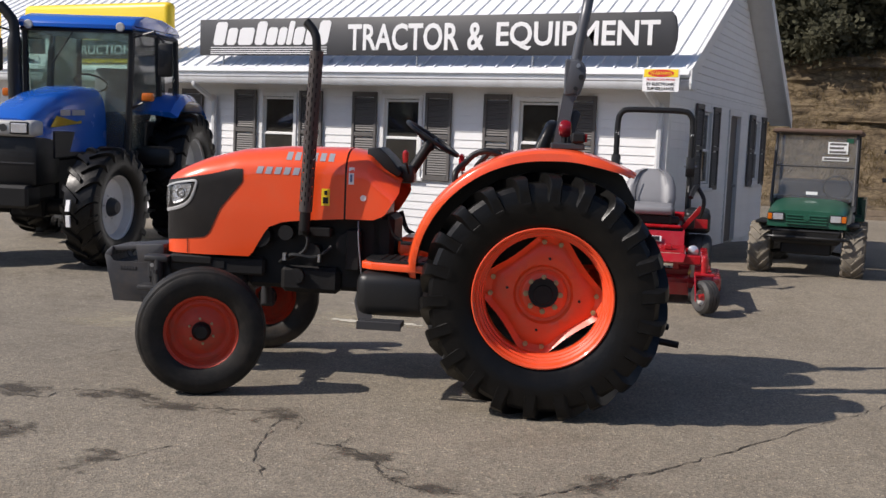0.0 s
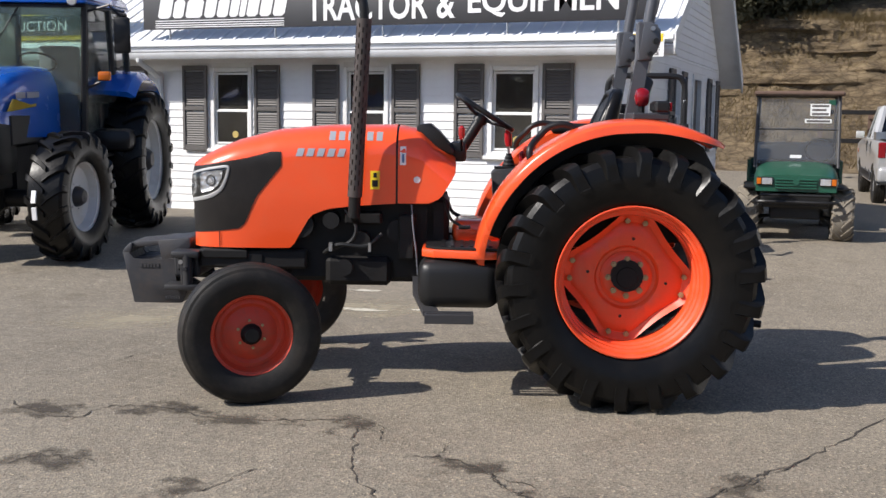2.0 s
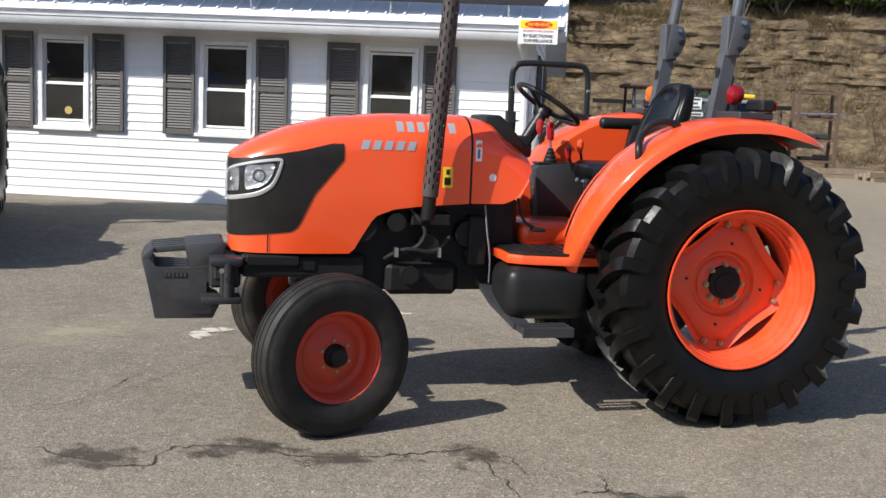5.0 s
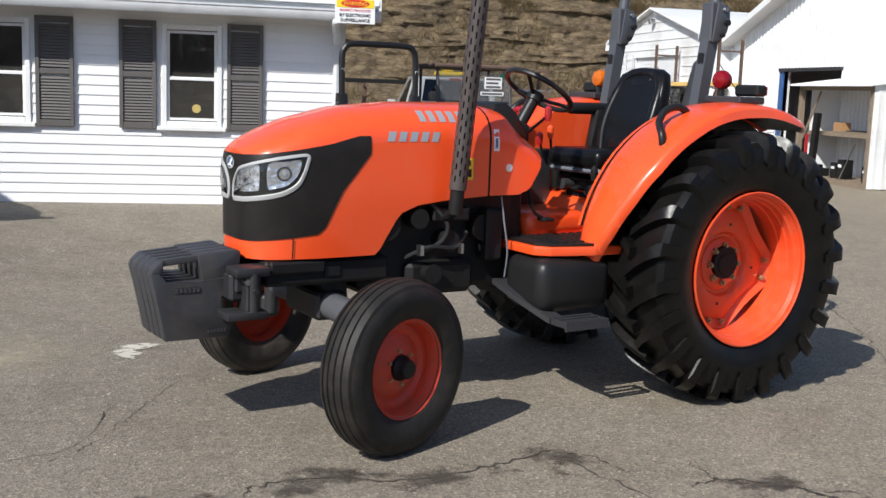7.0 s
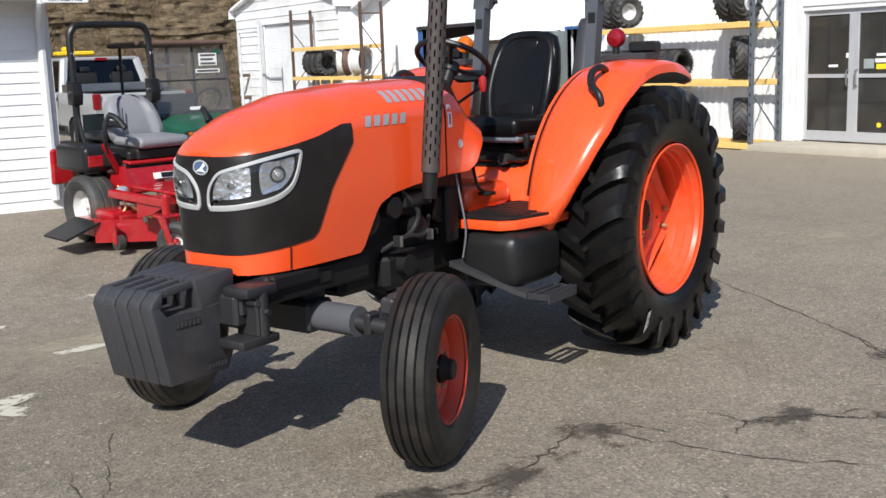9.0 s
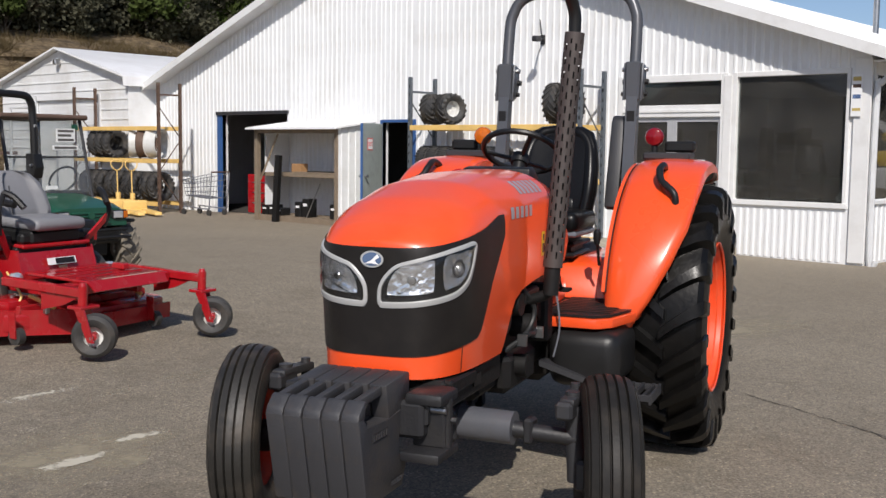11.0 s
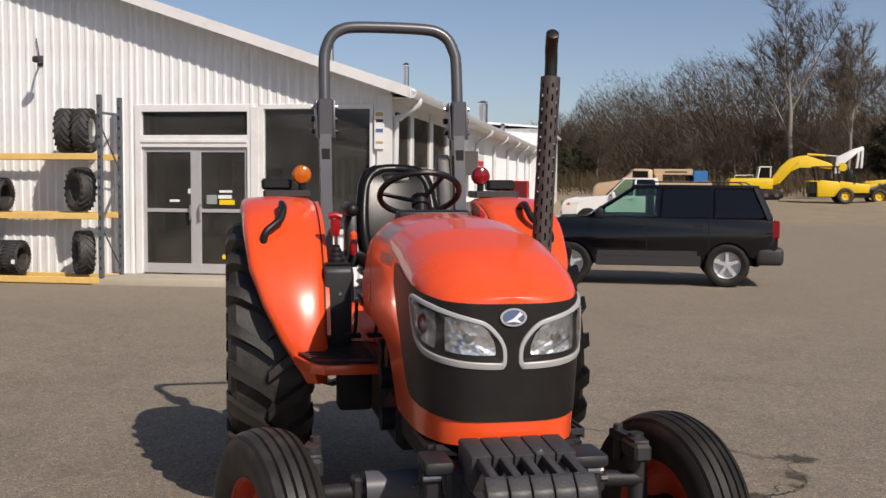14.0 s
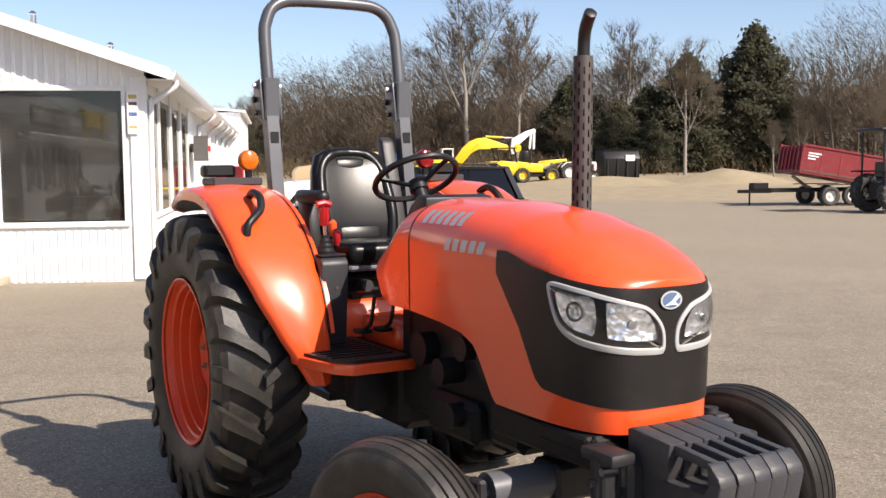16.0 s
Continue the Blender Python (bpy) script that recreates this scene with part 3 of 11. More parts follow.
# ---- the ground ----
def ground():
    xs = sorted({*[-400, -250, -150, -100, -75, -60], *range(-50, -20, 5), *[-20 + 0.8 * i for i in range(70)], *range(36, 100, 4), *[110, 130, 170, 250, 400]})
    ys = sorted({*[-400, -250, -150, -100, -60, -40, -25, -15], *[-10 + 0.8 * i for i in range(60)], *[40, 45, 55, 70, 100, 170, 250, 400]})
    bm = B()
    g = [[bm.verts.new((x, y, gz(x, y))) for y in ys] for x in xs]
    skin(bm, g, False, False)
    tagged(part("ground", bm, M_GROUND, smooth=60), "worn grey asphalt lot that turns to sandy earth", "ground", kind="structure")


ground()


def crack(pts, width, seed, branch=0):
    """A damp, crooked crack in the asphalt, as a thin uneven strip just above it."""
    rnd = random.Random(seed)
    line = curve([(x, y, 0) for x, y in pts], 10)
    bm = B()
    rows = []
    for i, p in enumerate(line):
        d = (line[min(i + 1, len(line) - 1)] - line[max(i - 1, 0)]).normalized()
        nrm = Vector((-d.y, d.x, 0))
        o = p + nrm * rnd.gauss(0, 0.011)
        w = width * 0.6 * rnd.uniform(0.2, 1.0) * (1 if rnd.random() > 0.15 else 1.9) * min(1, 0.2 + i * 0.3, 0.2 + (len(line) - 1 - i) * 0.3)
        a, b = o - nrm * w * rnd.uniform(0.3, 0.7), o + nrm * w * rnd.uniform(0.3, 0.7)
        rows.append([bm.verts.new((q.x, q.y, gz(q.x, q.y) + 0.004)) for q in (a, b)])
    skin(bm, rows, False, False)
    return tagged(part("pavement_crack", bm, M_CRACK, smooth=0), "dark damp crack in the asphalt", "crack", "cracks in the asphalt", "structure")


# ---- the office: white lap siding, metal roof, sign ----
HY, HX0, HX1, HZ0, HZ1 = 13.42, -24.0, -3.6, 0.18, 2.42
WINDOWS = [(-11.79, 0.68), (-9.56, 0.68), (-7.43, 0.68), (-5.33, 0.68)]


def sash_window(parent, m):
    """A white double-hung window about x, sill at z 0; faces -y."""
    w = thing("window", m, "", "")
    w.parent = parent
    b = B()
    W, Hh = 0.34, 1.16
    for x0, x1, z0, z1 in ((-W, -W + 0.06, 0, Hh), (W - 0.06, W, 0, Hh), (-W + 0.06, W - 0.06, Hh - 0.06, Hh), (-W + 0.06, W - 0.06, 0, 0.06)):
        box(b, x0, x1, -0.03, 0.08, z0, z1, 0.006)
    part("window_frame", b, M_TRIM, w, "white window frame")
    b = B()
    for z0, z1, y in ((0.07, 0.56, 0.0), (0.54, Hh - 0.07, 0.02)):
        for q in ((-W + 0.06, -W + 0.09, z0, z1), (W - 0.09, W - 0.06, z0, z1), (-W + 0.09, W - 0.09, z0, z0 + 0.03), (-W + 0.09, W - 0.09, z1 - 0.03, z1)):
            box(b, q[0], q[1], y, y + 0.025, q[2], q[3], 0.003)
    part("sash", b, M_TRIM, w, "white sash bars")
    for z0, z1, y in ((0.1, 0.53, 0.012), (0.57, Hh - 0.1, 0.032)):
        o = part("pane", box(B(), -W + 0.088, W - 0.088, y, y + 0.005, z0, z1), M_OFFICEGLASS, w, "dark window pane")
        o.visible_shadow = False
    part("window_sill", box(B(), -W - 0.05, W + 0.05, -0.07, 0.0, -0.05, 0.0, 0.008), M_TRIM, w, "white sill")
    return w


def shutter(parent, m):
    s = thing("shutter", m, "", "")
    s.parent = parent
    b = B()
    W, Hh = 0.205, 1.22
    for q in ((-W, -W + 0.045, 0, Hh), (W - 0.045, W, 0, Hh), (-W + 0.045, W - 0.045, 0, 0.07), (-W + 0.045, W - 0.045, Hh - 0.07, Hh), (-W + 0.045, W - 0.045, 0.58, 0.64)):
        box(b, q[0], q[1], -0.035, 0.0, q[2], q[3], 0.004)
    part("shutter_frame", b, M_SHUTTER, s)
    b = B()
    z = 0.08
    while z < Hh - 0.09:
        if not 0.55 < z < 0.64:
            box(b, -W + 0.045, W - 0.045, -0.012, 0.012, z - 0.003, z + 0.032, 0, Matrix.Translation((0, 0, z)) @ pose(0, -0.012, 0, -28) @ Matrix.Translation((0, 0, -z)))
        z += 0.034
    part("louvres", b, M_SHUTTER, s)
    return s


def boards(parent, x0, x1, z0, z1, holes, course, place, material, name="siding_board"):
    """Rows of lap siding cut round the holes (x0, x1, z0, z1). place(x0, x1) gives the pose of a board that starts there."""
    z = z0
    cache = {}
    while z < z1 - 0.02:
        top = min(z + course, z1)
        spans = [(x0, x1)]
        for a, b, c, d in holes:
            if z < d - 0.02 and top > c + 0.02:
                spans = [q for s, e in spans for q in ((s, min(e, a)), (max(s, b), e)) if q[1] - q[0] > 0.02]
        for s, e in spans:
            key = (round(e - s, 3), round(top - z, 3))
            if key not in cache:
                bm = prism(B(), [(0.0, 0.0), (-0.014, 0.001), (-0.014, 0.008), (-0.003, top - z + 0.002), (0.0, top - z + 0.002)], "x", 0, e - s)
                cache[key] = mesh_of(name, bm, material, 0)
            o = new(name, cache[key])
            o.parent = parent
            o.matrix_basis = place(s, z)
        z += course


def lettered_blocks(parent, x0, x1, z0, z1, y, widths, material, lean=0.0, name="logo_block", tall=(0,)):
    """Plain slanted blocks in the size of a logo's letters."""
    total = sum(widths)
    x = x0
    for k, wd in enumerate(widths):
        e = x + (x1 - x0) * wd / total
        g = (e - x) * 0.14
        zz = z0 + (z1 - z0) * (1.0 if k in tall else 0.74)
        c = min(0.035, (e - x) * 0.2)
        p = [(u + lean * (v - z0), v) for u, v in ((x + g / 2 + c, z0), (e - g / 2 - c, z0), (e - g / 2, z0 + c), (e - g / 2, zz - c), (e - g / 2 - c, zz), (x + g / 2 + c, zz), (x + g / 2, zz - c), (x + g / 2, z0 + c))]
        part(name, prism(B(), p, "y", y - 0.004, y), material, parent)
        x = e


def office():
    H = thing("office_building", pose(0, 0, 0), "white sided office with grey shutters and a pale metal roof", "building")
    yb = 20.3
    holes = [(c - w / 2, c + w / 2, 1.08, 2.26) for c, w in WINDOWS]
    # walls with thickness and openings
    b = B()
    xs = sorted({HX0, HX1, *[v for c, w in WINDOWS for v in (c - w / 2, c + w / 2)]})
    for a, e in zip(xs, xs[1:]):
        if any(abs(a - h[0]) < 1e-6 for h in holes):
            box(b, a, e, HY, HY + 0.14, -0.1, 1.08)
            box(b, a, e, HY, HY + 0.14, 2.26, HZ1 + 0.1)
        else:
            box(b, a, e, HY, HY + 0.14, -0.1, HZ1 + 0.1)
    wall = part("wall_front", b, M_TRIM, H, "white front wall")
    side_holes = [(14.95, 16.1, 1.08, 2.26), (17.05, 17.95, 0.2, 2.3), (18.85, 19.95, 1.08, 2.26)]
    side_open = [(15.25, 15.85, 1.08, 2.26), (17.1, 17.9, 0.2, 2.25), (19.1, 19.7, 1.08, 2.26)]
    b = B()
    ys = sorted({HY + 0.14, yb, *[v for h in side_open for v in h[:2]]})
    for a, e in zip(ys, ys[1:]):
        hit = [h for h in side_open if abs(h[0] - a) < 1e-6]
        if hit:
            if hit[0][2] > 0.5:
                box(b, HX1 - 0.14, HX1, a, e, -0.1, 1.08)
            box(b, HX1 - 0.14, HX1, a, e, hit[0][3], 2.5)
        else:
            box(b, HX1 - 0.14, HX1, a, e, -0.1, 2.5)
    prism(b, [(HY, 2.5), (yb, 2.5), (yb, 2.53), (17.05, 4.6), (HY, 2.7)], "x", HX1 - 0.14, HX1)
    sw = part("wall_side", b, M_TRIM, H, "white gable wall")
    b = box(B(), HX0, HX1 - 0.14, yb - 0.14, yb, -0.1, 2.5)
    box(b, HX0, HX0 + 0.14, HY + 0.14, yb - 0.14, -0.1, 2.5)
    part("wall_back", b, M_TRIM, H)
    # dark floor, divider and ceiling paint the room dim behind the panes
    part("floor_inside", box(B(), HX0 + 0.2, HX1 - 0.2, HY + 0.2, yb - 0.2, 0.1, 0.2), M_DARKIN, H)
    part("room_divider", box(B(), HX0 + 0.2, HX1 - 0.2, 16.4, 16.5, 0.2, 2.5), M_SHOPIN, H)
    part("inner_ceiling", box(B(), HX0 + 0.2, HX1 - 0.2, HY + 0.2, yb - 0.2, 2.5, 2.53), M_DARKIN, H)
    # siding
    boards(wall, HX0, HX1, HZ0 + 0.02, HZ1, [(a - 0.0, b_ + 0.0, c - 0.05, d) for a, b_, c, d in holes], 0.112, lambda s, z: Matrix.Translation((s, HY, z)), M_SIDING)
    # the gable's boards run along y and face +x
    zz = HZ0 + 0.02
    boards(sw, HY, yb, zz, 2.48, side_open, 0.112, lambda s, z: pose(HX1, s, z, 0, 0, 90), M_SIDING)
    z = 2.48
    while z < 4.4:
        a, e = max(HY, 13.05 + (z - 2.42) / 0.54), min(yb, 20.6 - (z - 2.16) / 0.67)
        bm = prism(B(), [(0.0, 0.0), (-0.02, 0.002), (-0.02, 0.012), (-0.004, 0.115), (0.0, 0.115)], "x", 0, e - a)
        part("siding_board", bm, M_SIDING, sw, smooth=0, m=pose(HX1, a, z, 0, 0, 90))
        z += 0.112
    part("corner_post", box(box(B(), HX1 - 0.11, HX1 + 0.025, HY - 0.03, HY - 0.022, HZ0, HZ1), HX1 + 0.022, HX1 + 0.03, HY - 0.03, HY + 0.1, HZ0, HZ1), M_TRIM, H, "white corner trim")
    part("foundation", box(B(), HX0, HX1 - 0.01, HY + 0.01, yb, -0.1, HZ0), M_CONCRETE, H)
    for c, w in WINDOWS:
        sash_window(H, Matrix.Translation((c, HY, 1.1)))
        for s in (-1, 1):
            shutter(H, Matrix.Translation((c + s * 0.6, HY - 0.022, 1.07)))
    for k, (c, w) in enumerate(((15.55, 0.6), (19.4, 0.6))):
        sash_window(H, pose(HX1, c, 1.1, 0, 0, 90))
        for s in (-1, 1):
            shutter(H, pose(HX1 + 0.022, c + s * 0.53, 1.07, 0, 0, 90))
    d = part("side_door", box(B(), HX1 - 0.08, HX1 - 0.03, 17.12, 17.88, 0.2, 2.22, 0.004), M_SHUTTER, H, "dark grey side door")
    part("door_frame", box(box(box(B(), HX1 - 0.05, HX1 + 0.035, 17.04, 17.12, 0.2, 2.3), HX1 - 0.05, HX1 + 0.035, 17.88, 17.96, 0.2, 2.3), HX1 - 0.05, HX1 + 0.035, 17.12, 17.88, 2.22, 2.3), M_TRIM, H)
    part("door_handle", cyl(B(), (HX1 - 0.03, 17.78, 1.1), (HX1 + 0.04, 17.78, 1.1), 0.025, n=10), M_STEEL, d)
    # roof
    ey, ez, ry, rz, by, bz = 13.02, 2.6, 17.05, 4.78, 20.75, 2.3
    prof = [(ey, ez), (ry, rz), (by, bz), (by, bz - 0.06), (ry, rz - 0.06), (ey, ez - 0.06)]
    roof = part("roof", prism(B(), prof, "x", HX0 - 0.3, HX1 + 0.36), M_ROOFMETAL, H, "pale ribbed metal roof")
    L = math.hypot(ry - ey, rz - ez)
    ang = math.degrees(math.atan2(rz - ez, ry - ey))
    first = None
    x = HX0
    while x < HX1 + 0.34:
        m = pose(x, ey, ez, ang)
        if first is None:
            first = part("roof_rib", prism(B(), [(-0.022, 0.0), (-0.012, 0.022), (0.012, 0.022), (0.022, 0.0)], "y", 0, L), M_ROOFMETAL, roof, m=m, smooth=0)
        else:
            again(first, m)
        x += 0.23
    part("soffit", box(B(), HX0 - 0.3, HX1 + 0.36, ey + 0.02, HY, 2.38, 2.41), M_TRIM, H, "white soffit")
    part("fascia", box(B(), HX0 - 0.3, HX1 + 0.36, ey + 0.0, ey + 0.02, 2.36, 2.54), M_TRIM, H, "white fascia")
    part("drip_edge", prism(B(), [(ey - 0.045, 2.545), (ey - 0.04, 2.6), (ey + 0.01, 2.62), (ey + 0.01, 2.604), (ey - 0.03, 2.59)], "x", HX0 - 0.3, HX1 + 0.36), M_ROOFMETAL, H, "folded drip edge")
    g = prism(B(), [(ey - 0.118, 2.485), (ey - 0.132, 2.485), (ey - 0.132, 2.465), (ey - 0.12, 2.45), (ey - 0.12, 2.41), (ey - 0.085, 2.36), (ey, 2.36), (ey, 2.485), (ey - 0.012, 2.485), (ey - 0.012, 2.375), (ey - 0.075, 2.375), (ey - 0.106, 2.42)], "x", HX0 - 0.3, HX1 + 0.38)
    part("gutter", g, M_GUTTER, H, "pale metal gutter")
    for x in (-10.8, HX1 - 0.13):
        p = curve([(x, ey - 0.05, 2.38), (x, ey - 0.04, 2.32), (x + 0.05, HY - 0.12, 2.14), (x + 0.06, HY - 0.06, 2.04), (x + 0.06, HY - 0.06, 0.3)], 4)
        part("downspout", tube(B(), p, 0.045, 8), M_GUTTER, H, "white downspout")
    for s in (1,):
        rake = [(ey - 0.03, ez - 0.16), (ry, rz - 0.16), (by + 0.03, bz - 0.2), (by + 0.03, bz + 0.05), (ry, rz + 0.02), (ey - 0.03, ez + 0.02)]
        part("rake_board", prism(B(), rake, "x", HX1 + 0.362, HX1 + 0.39), M_TRIM, H, "white rake board")
        part("rake_soffit", prism(B(), [(ey, ez - 0.09), (ry, rz - 0.09), (by, bz - 0.1), (by, bz - 0.13), (ry, rz - 0.12), (ey, ez - 0.12)], "x", HX1, HX1 + 0.36), M_TRIM, H)
    # curtains and things dimly seen behind the panes
    for c, z, mt in ((-9.56, 1.25, M_LABELYEL), (-5.33, 1.25, M_LABELYEL)):
        part("window_sticker", cyl(B(), (c + 0.05, HY + 0.004, z + 0.06), (c + 0.05, HY + 0.009, z + 0.06), 0.05, n=18), M_DISC, H, "round faded yellow sticker")
    for c in (-9.56, -7.43, -5.33):
        part("blind", box(B(), c - 0.26, c + 0.26, HY + 0.1, HY + 0.12, 1.95, 2.24), M_GREYVINYL, H)
        part("counter_goods", box(B(), c - 0.22, c + 0.2, HY + 0.4, HY + 0.7, 0.9, 1.35, 0.03), M_GREYMET, H)


office()


def main_sign():
    S = thing("shop_sign", pose(0, 0, 0), "long charcoal sign board with white lettering above the office eave", "sign")
    x0, x1, z0, z1, y = -10.73, -3.42, 2.775, 3.305, 12.98
    out = [(x0, z0), (x1 - 0.08, z0), (x1 - 0.03, z0 + 0.06), (x1, z0 + 0.2), (x1, z1 - 0.2), (x1 - 0.03, z1 - 0.06), (x1 - 0.08, z1), (x0, z1)]
    part("sign_board", prism(B(), out, "y", y, y + 0.06, 0.004), M_SIGNDARK, S, "charcoal board")
    lettered_blocks(S, -10.5, -8.43, 2.925, 3.265, y, [1.15, 0.95, 1.45, 0.95, 0.95, 0.75, 0.5, 0.95, 0.95, 1.0], M_SIGNWHITE, 0.22, tall=(0, 3, 6, 9))
    for z in (2.885, 2.852, 2.822, 2.795):
        part("sign_line", box(B(), -10.52, -8.45, y - 0.003, y, z, z + 0.012), M_SIGNWHITE, S)
    for word, a, e in (("TRACTOR", -8.1, -6.36), ("&", -6.235, -5.99), ("EQUIPMENT", -5.815, -3.63)):
        o = text_mesh("sign_text", word, M_SIGNWHITE, 0.5, S, Matrix(), 1.0, 0.003, 0, 0.01, "white block capitals")
        xs, zs = [v.co.x for v in o.data.vertices], [v.co.y for v in o.data.vertices]
        kx, kv = (e - a) / (max(xs) - min(xs)), 0.368 / (max(zs) - min(zs))
        o.matrix_basis = Matrix.Translation((a - min(xs) * kx, y - 0.002, 2.84 - min(zs) * kv)) @ pose(0, 0, 0, 90) @ Matrix.Diagonal((kx, kv, 1, 1))
    for x in (-10.3, -8.6, -7.0, -5.3, -3.9):
        part("sign_strut", cyl(B(), (x, y + 0.06, 2.85), (x, y + 0.35, 2.82), 0.02, n=6), M_STEEL, S)
        part("sign_foot", cyl(B(), (x, y + 0.03, 2.785), (x, y + 0.03, 2.63), 0.015, n=6), M_STEEL, S)
    W = thing("warning_sign", pose(0, 0, 0), "small white and yellow security sign on the eave", "sign")
    y = 12.79
    part("sign_plate", box(B(), -3.76, -3.31, y, y + 0.008, 2.325, 2.605, 0.002), M_SIGNWHITE, W, "white plate")
    part("yellow_field", box(B(), -3.745, -3.325, y - 0.003, y, 2.5, 2.592), M_LABELYEL, W)
    part("black_oval", prism(B(), [(-3.535 + 0.16 * math.cos(t), 2.546 + 0.043 * math.sin(t)) for t in (2 * math.pi * i / 24 for i in range(24))], "y", y - 0.005, y - 0.003), M_SIGNRED, W)
    text_mesh("sign_text", "WARNING", M_LABELYEL, 0.058, W, Matrix.Translation((-3.535, y - 0.007, 2.526)), 0.95, 0.001)
    text_mesh("sign_text", "PROPERTY PROTECTED", M_SIGNRED, 0.036, W, Matrix.Translation((-3.535, y - 0.003, 2.458)), 0.92, 0.001)
    text_mesh("sign_text", "BY ELECTRONIC", M_BLACK, 0.05, W, Matrix.Translation((-3.535, y - 0.003, 2.4)), 0.95, 0.001, 0, 0.001)
    text_mesh("sign_text", "SURVEILLANCE", M_BLACK, 0.05, W, Matrix.Translation((-3.535, y - 0.003, 2.345)), 0.98, 0.001, 0, 0.001)
    part("hanger", cyl(B(), (-3.535, y + 0.004, 2.6), (-3.535, 12.9, 2.6), 0.006, n=6), M_STEEL, W)
    Y = thing("yellow_sign", pose(0, 0, 0), "big yellow plastic sign with a dark lettered band on the roof", "sign")
    y = 13.0
    part("sign_box", box(B(), -14.5, -11.38, y, y + 0.22, 2.66, 3.6, 0.09, seg=3), M_SIGNYELLOW, Y, "yellow moulded sign box")
    part("sign_band", box(B(), -14.45, -11.62, y - 0.012, y - 0.002, 2.72, 3.02, 0.004), M_SIGNDARK, Y, "dark band")
    text_mesh("sign_text", "CONSTRUCTION", M_SIGNWHITE, 0.21, Y, Matrix.Translation((-13.04, y - 0.014, 2.79)), 1.16, 0.002)
    b = B()
    for x in (-14.2, -13.0, -11.9):
        cyl(b, (x, y + 0.1, 2.66), (x, y + 0.1, 2.6), 0.03, n=8)
    part("sign_foot", b, M_STEEL, Y)
    b2 = box(B(), -16.6, -15.2, y, y + 0.22, 2.66, 3.6, 0.09, seg=3)
    Z = tagged(part("yellow_sign", b2, M_SIGNYELLOW), "yellow plastic sign box with a blue foot on the office roof", "sign")
    part("blue_band", box(B(), -16.56, -15.24, y - 0.012, y - 0.002, 2.7, 2.95, 0.01), M_BLUE, Z, "blue band along the foot")
    part("emblem", lathe(B(), [(-0.006, 0.0), (-0.006, 0.2), (0.0, 0.2), (0.0, 0.0)], 24, "y", (-15.75, y - 0.004, 3.25)), M_BLUE, Z, "plain blue round emblem")


main_sign()


# ---- the shop: white sheet metal gable, glass front, long side ----
GX, SY, SY2, AP, EZ, AZ, EZB = 8.3, 8.88, 27.9, 18.5, 3.13, 6.35, 2.9


def rib_sheet(parent, pts_low, name, material, along, fixed, face, pitch=0.23):
    """Upright ribs on a sheet wall. pts_low gives (from, to, z0, z1) spans of ribs."""
    cache = {}
    for a, e, z0f, z1f in pts_low:
        v = a + pitch * 0.5
        while v < e - 0.03:
            z0, z1 = z0f(v), z1f(v)
            if z1 - z0 > 0.05:
                bm = None
                key = round(z1 - z0, 2)
                if key not in cache:
                    bm = prism(B(), [(-0.035, 0.0), (-0.018, 0.018), (0.018, 0.018), (0.035, 0.0)], "z", 0, key)
                    cache[key] = mesh_of(name, bm, material, 0)
                o = new(name, cache[key])
                o.parent = parent
                # local +y is the way the rib stands out
                if along == "y":
                    o.matrix_basis = pose(fixed, v, z0, 0, 0, 90 if face < 0 else -90)
                else:
                    o.matrix_basis = pose(v, fixed, z0, 0, 0, 180 if face < 0 else 0)
            v += pitch


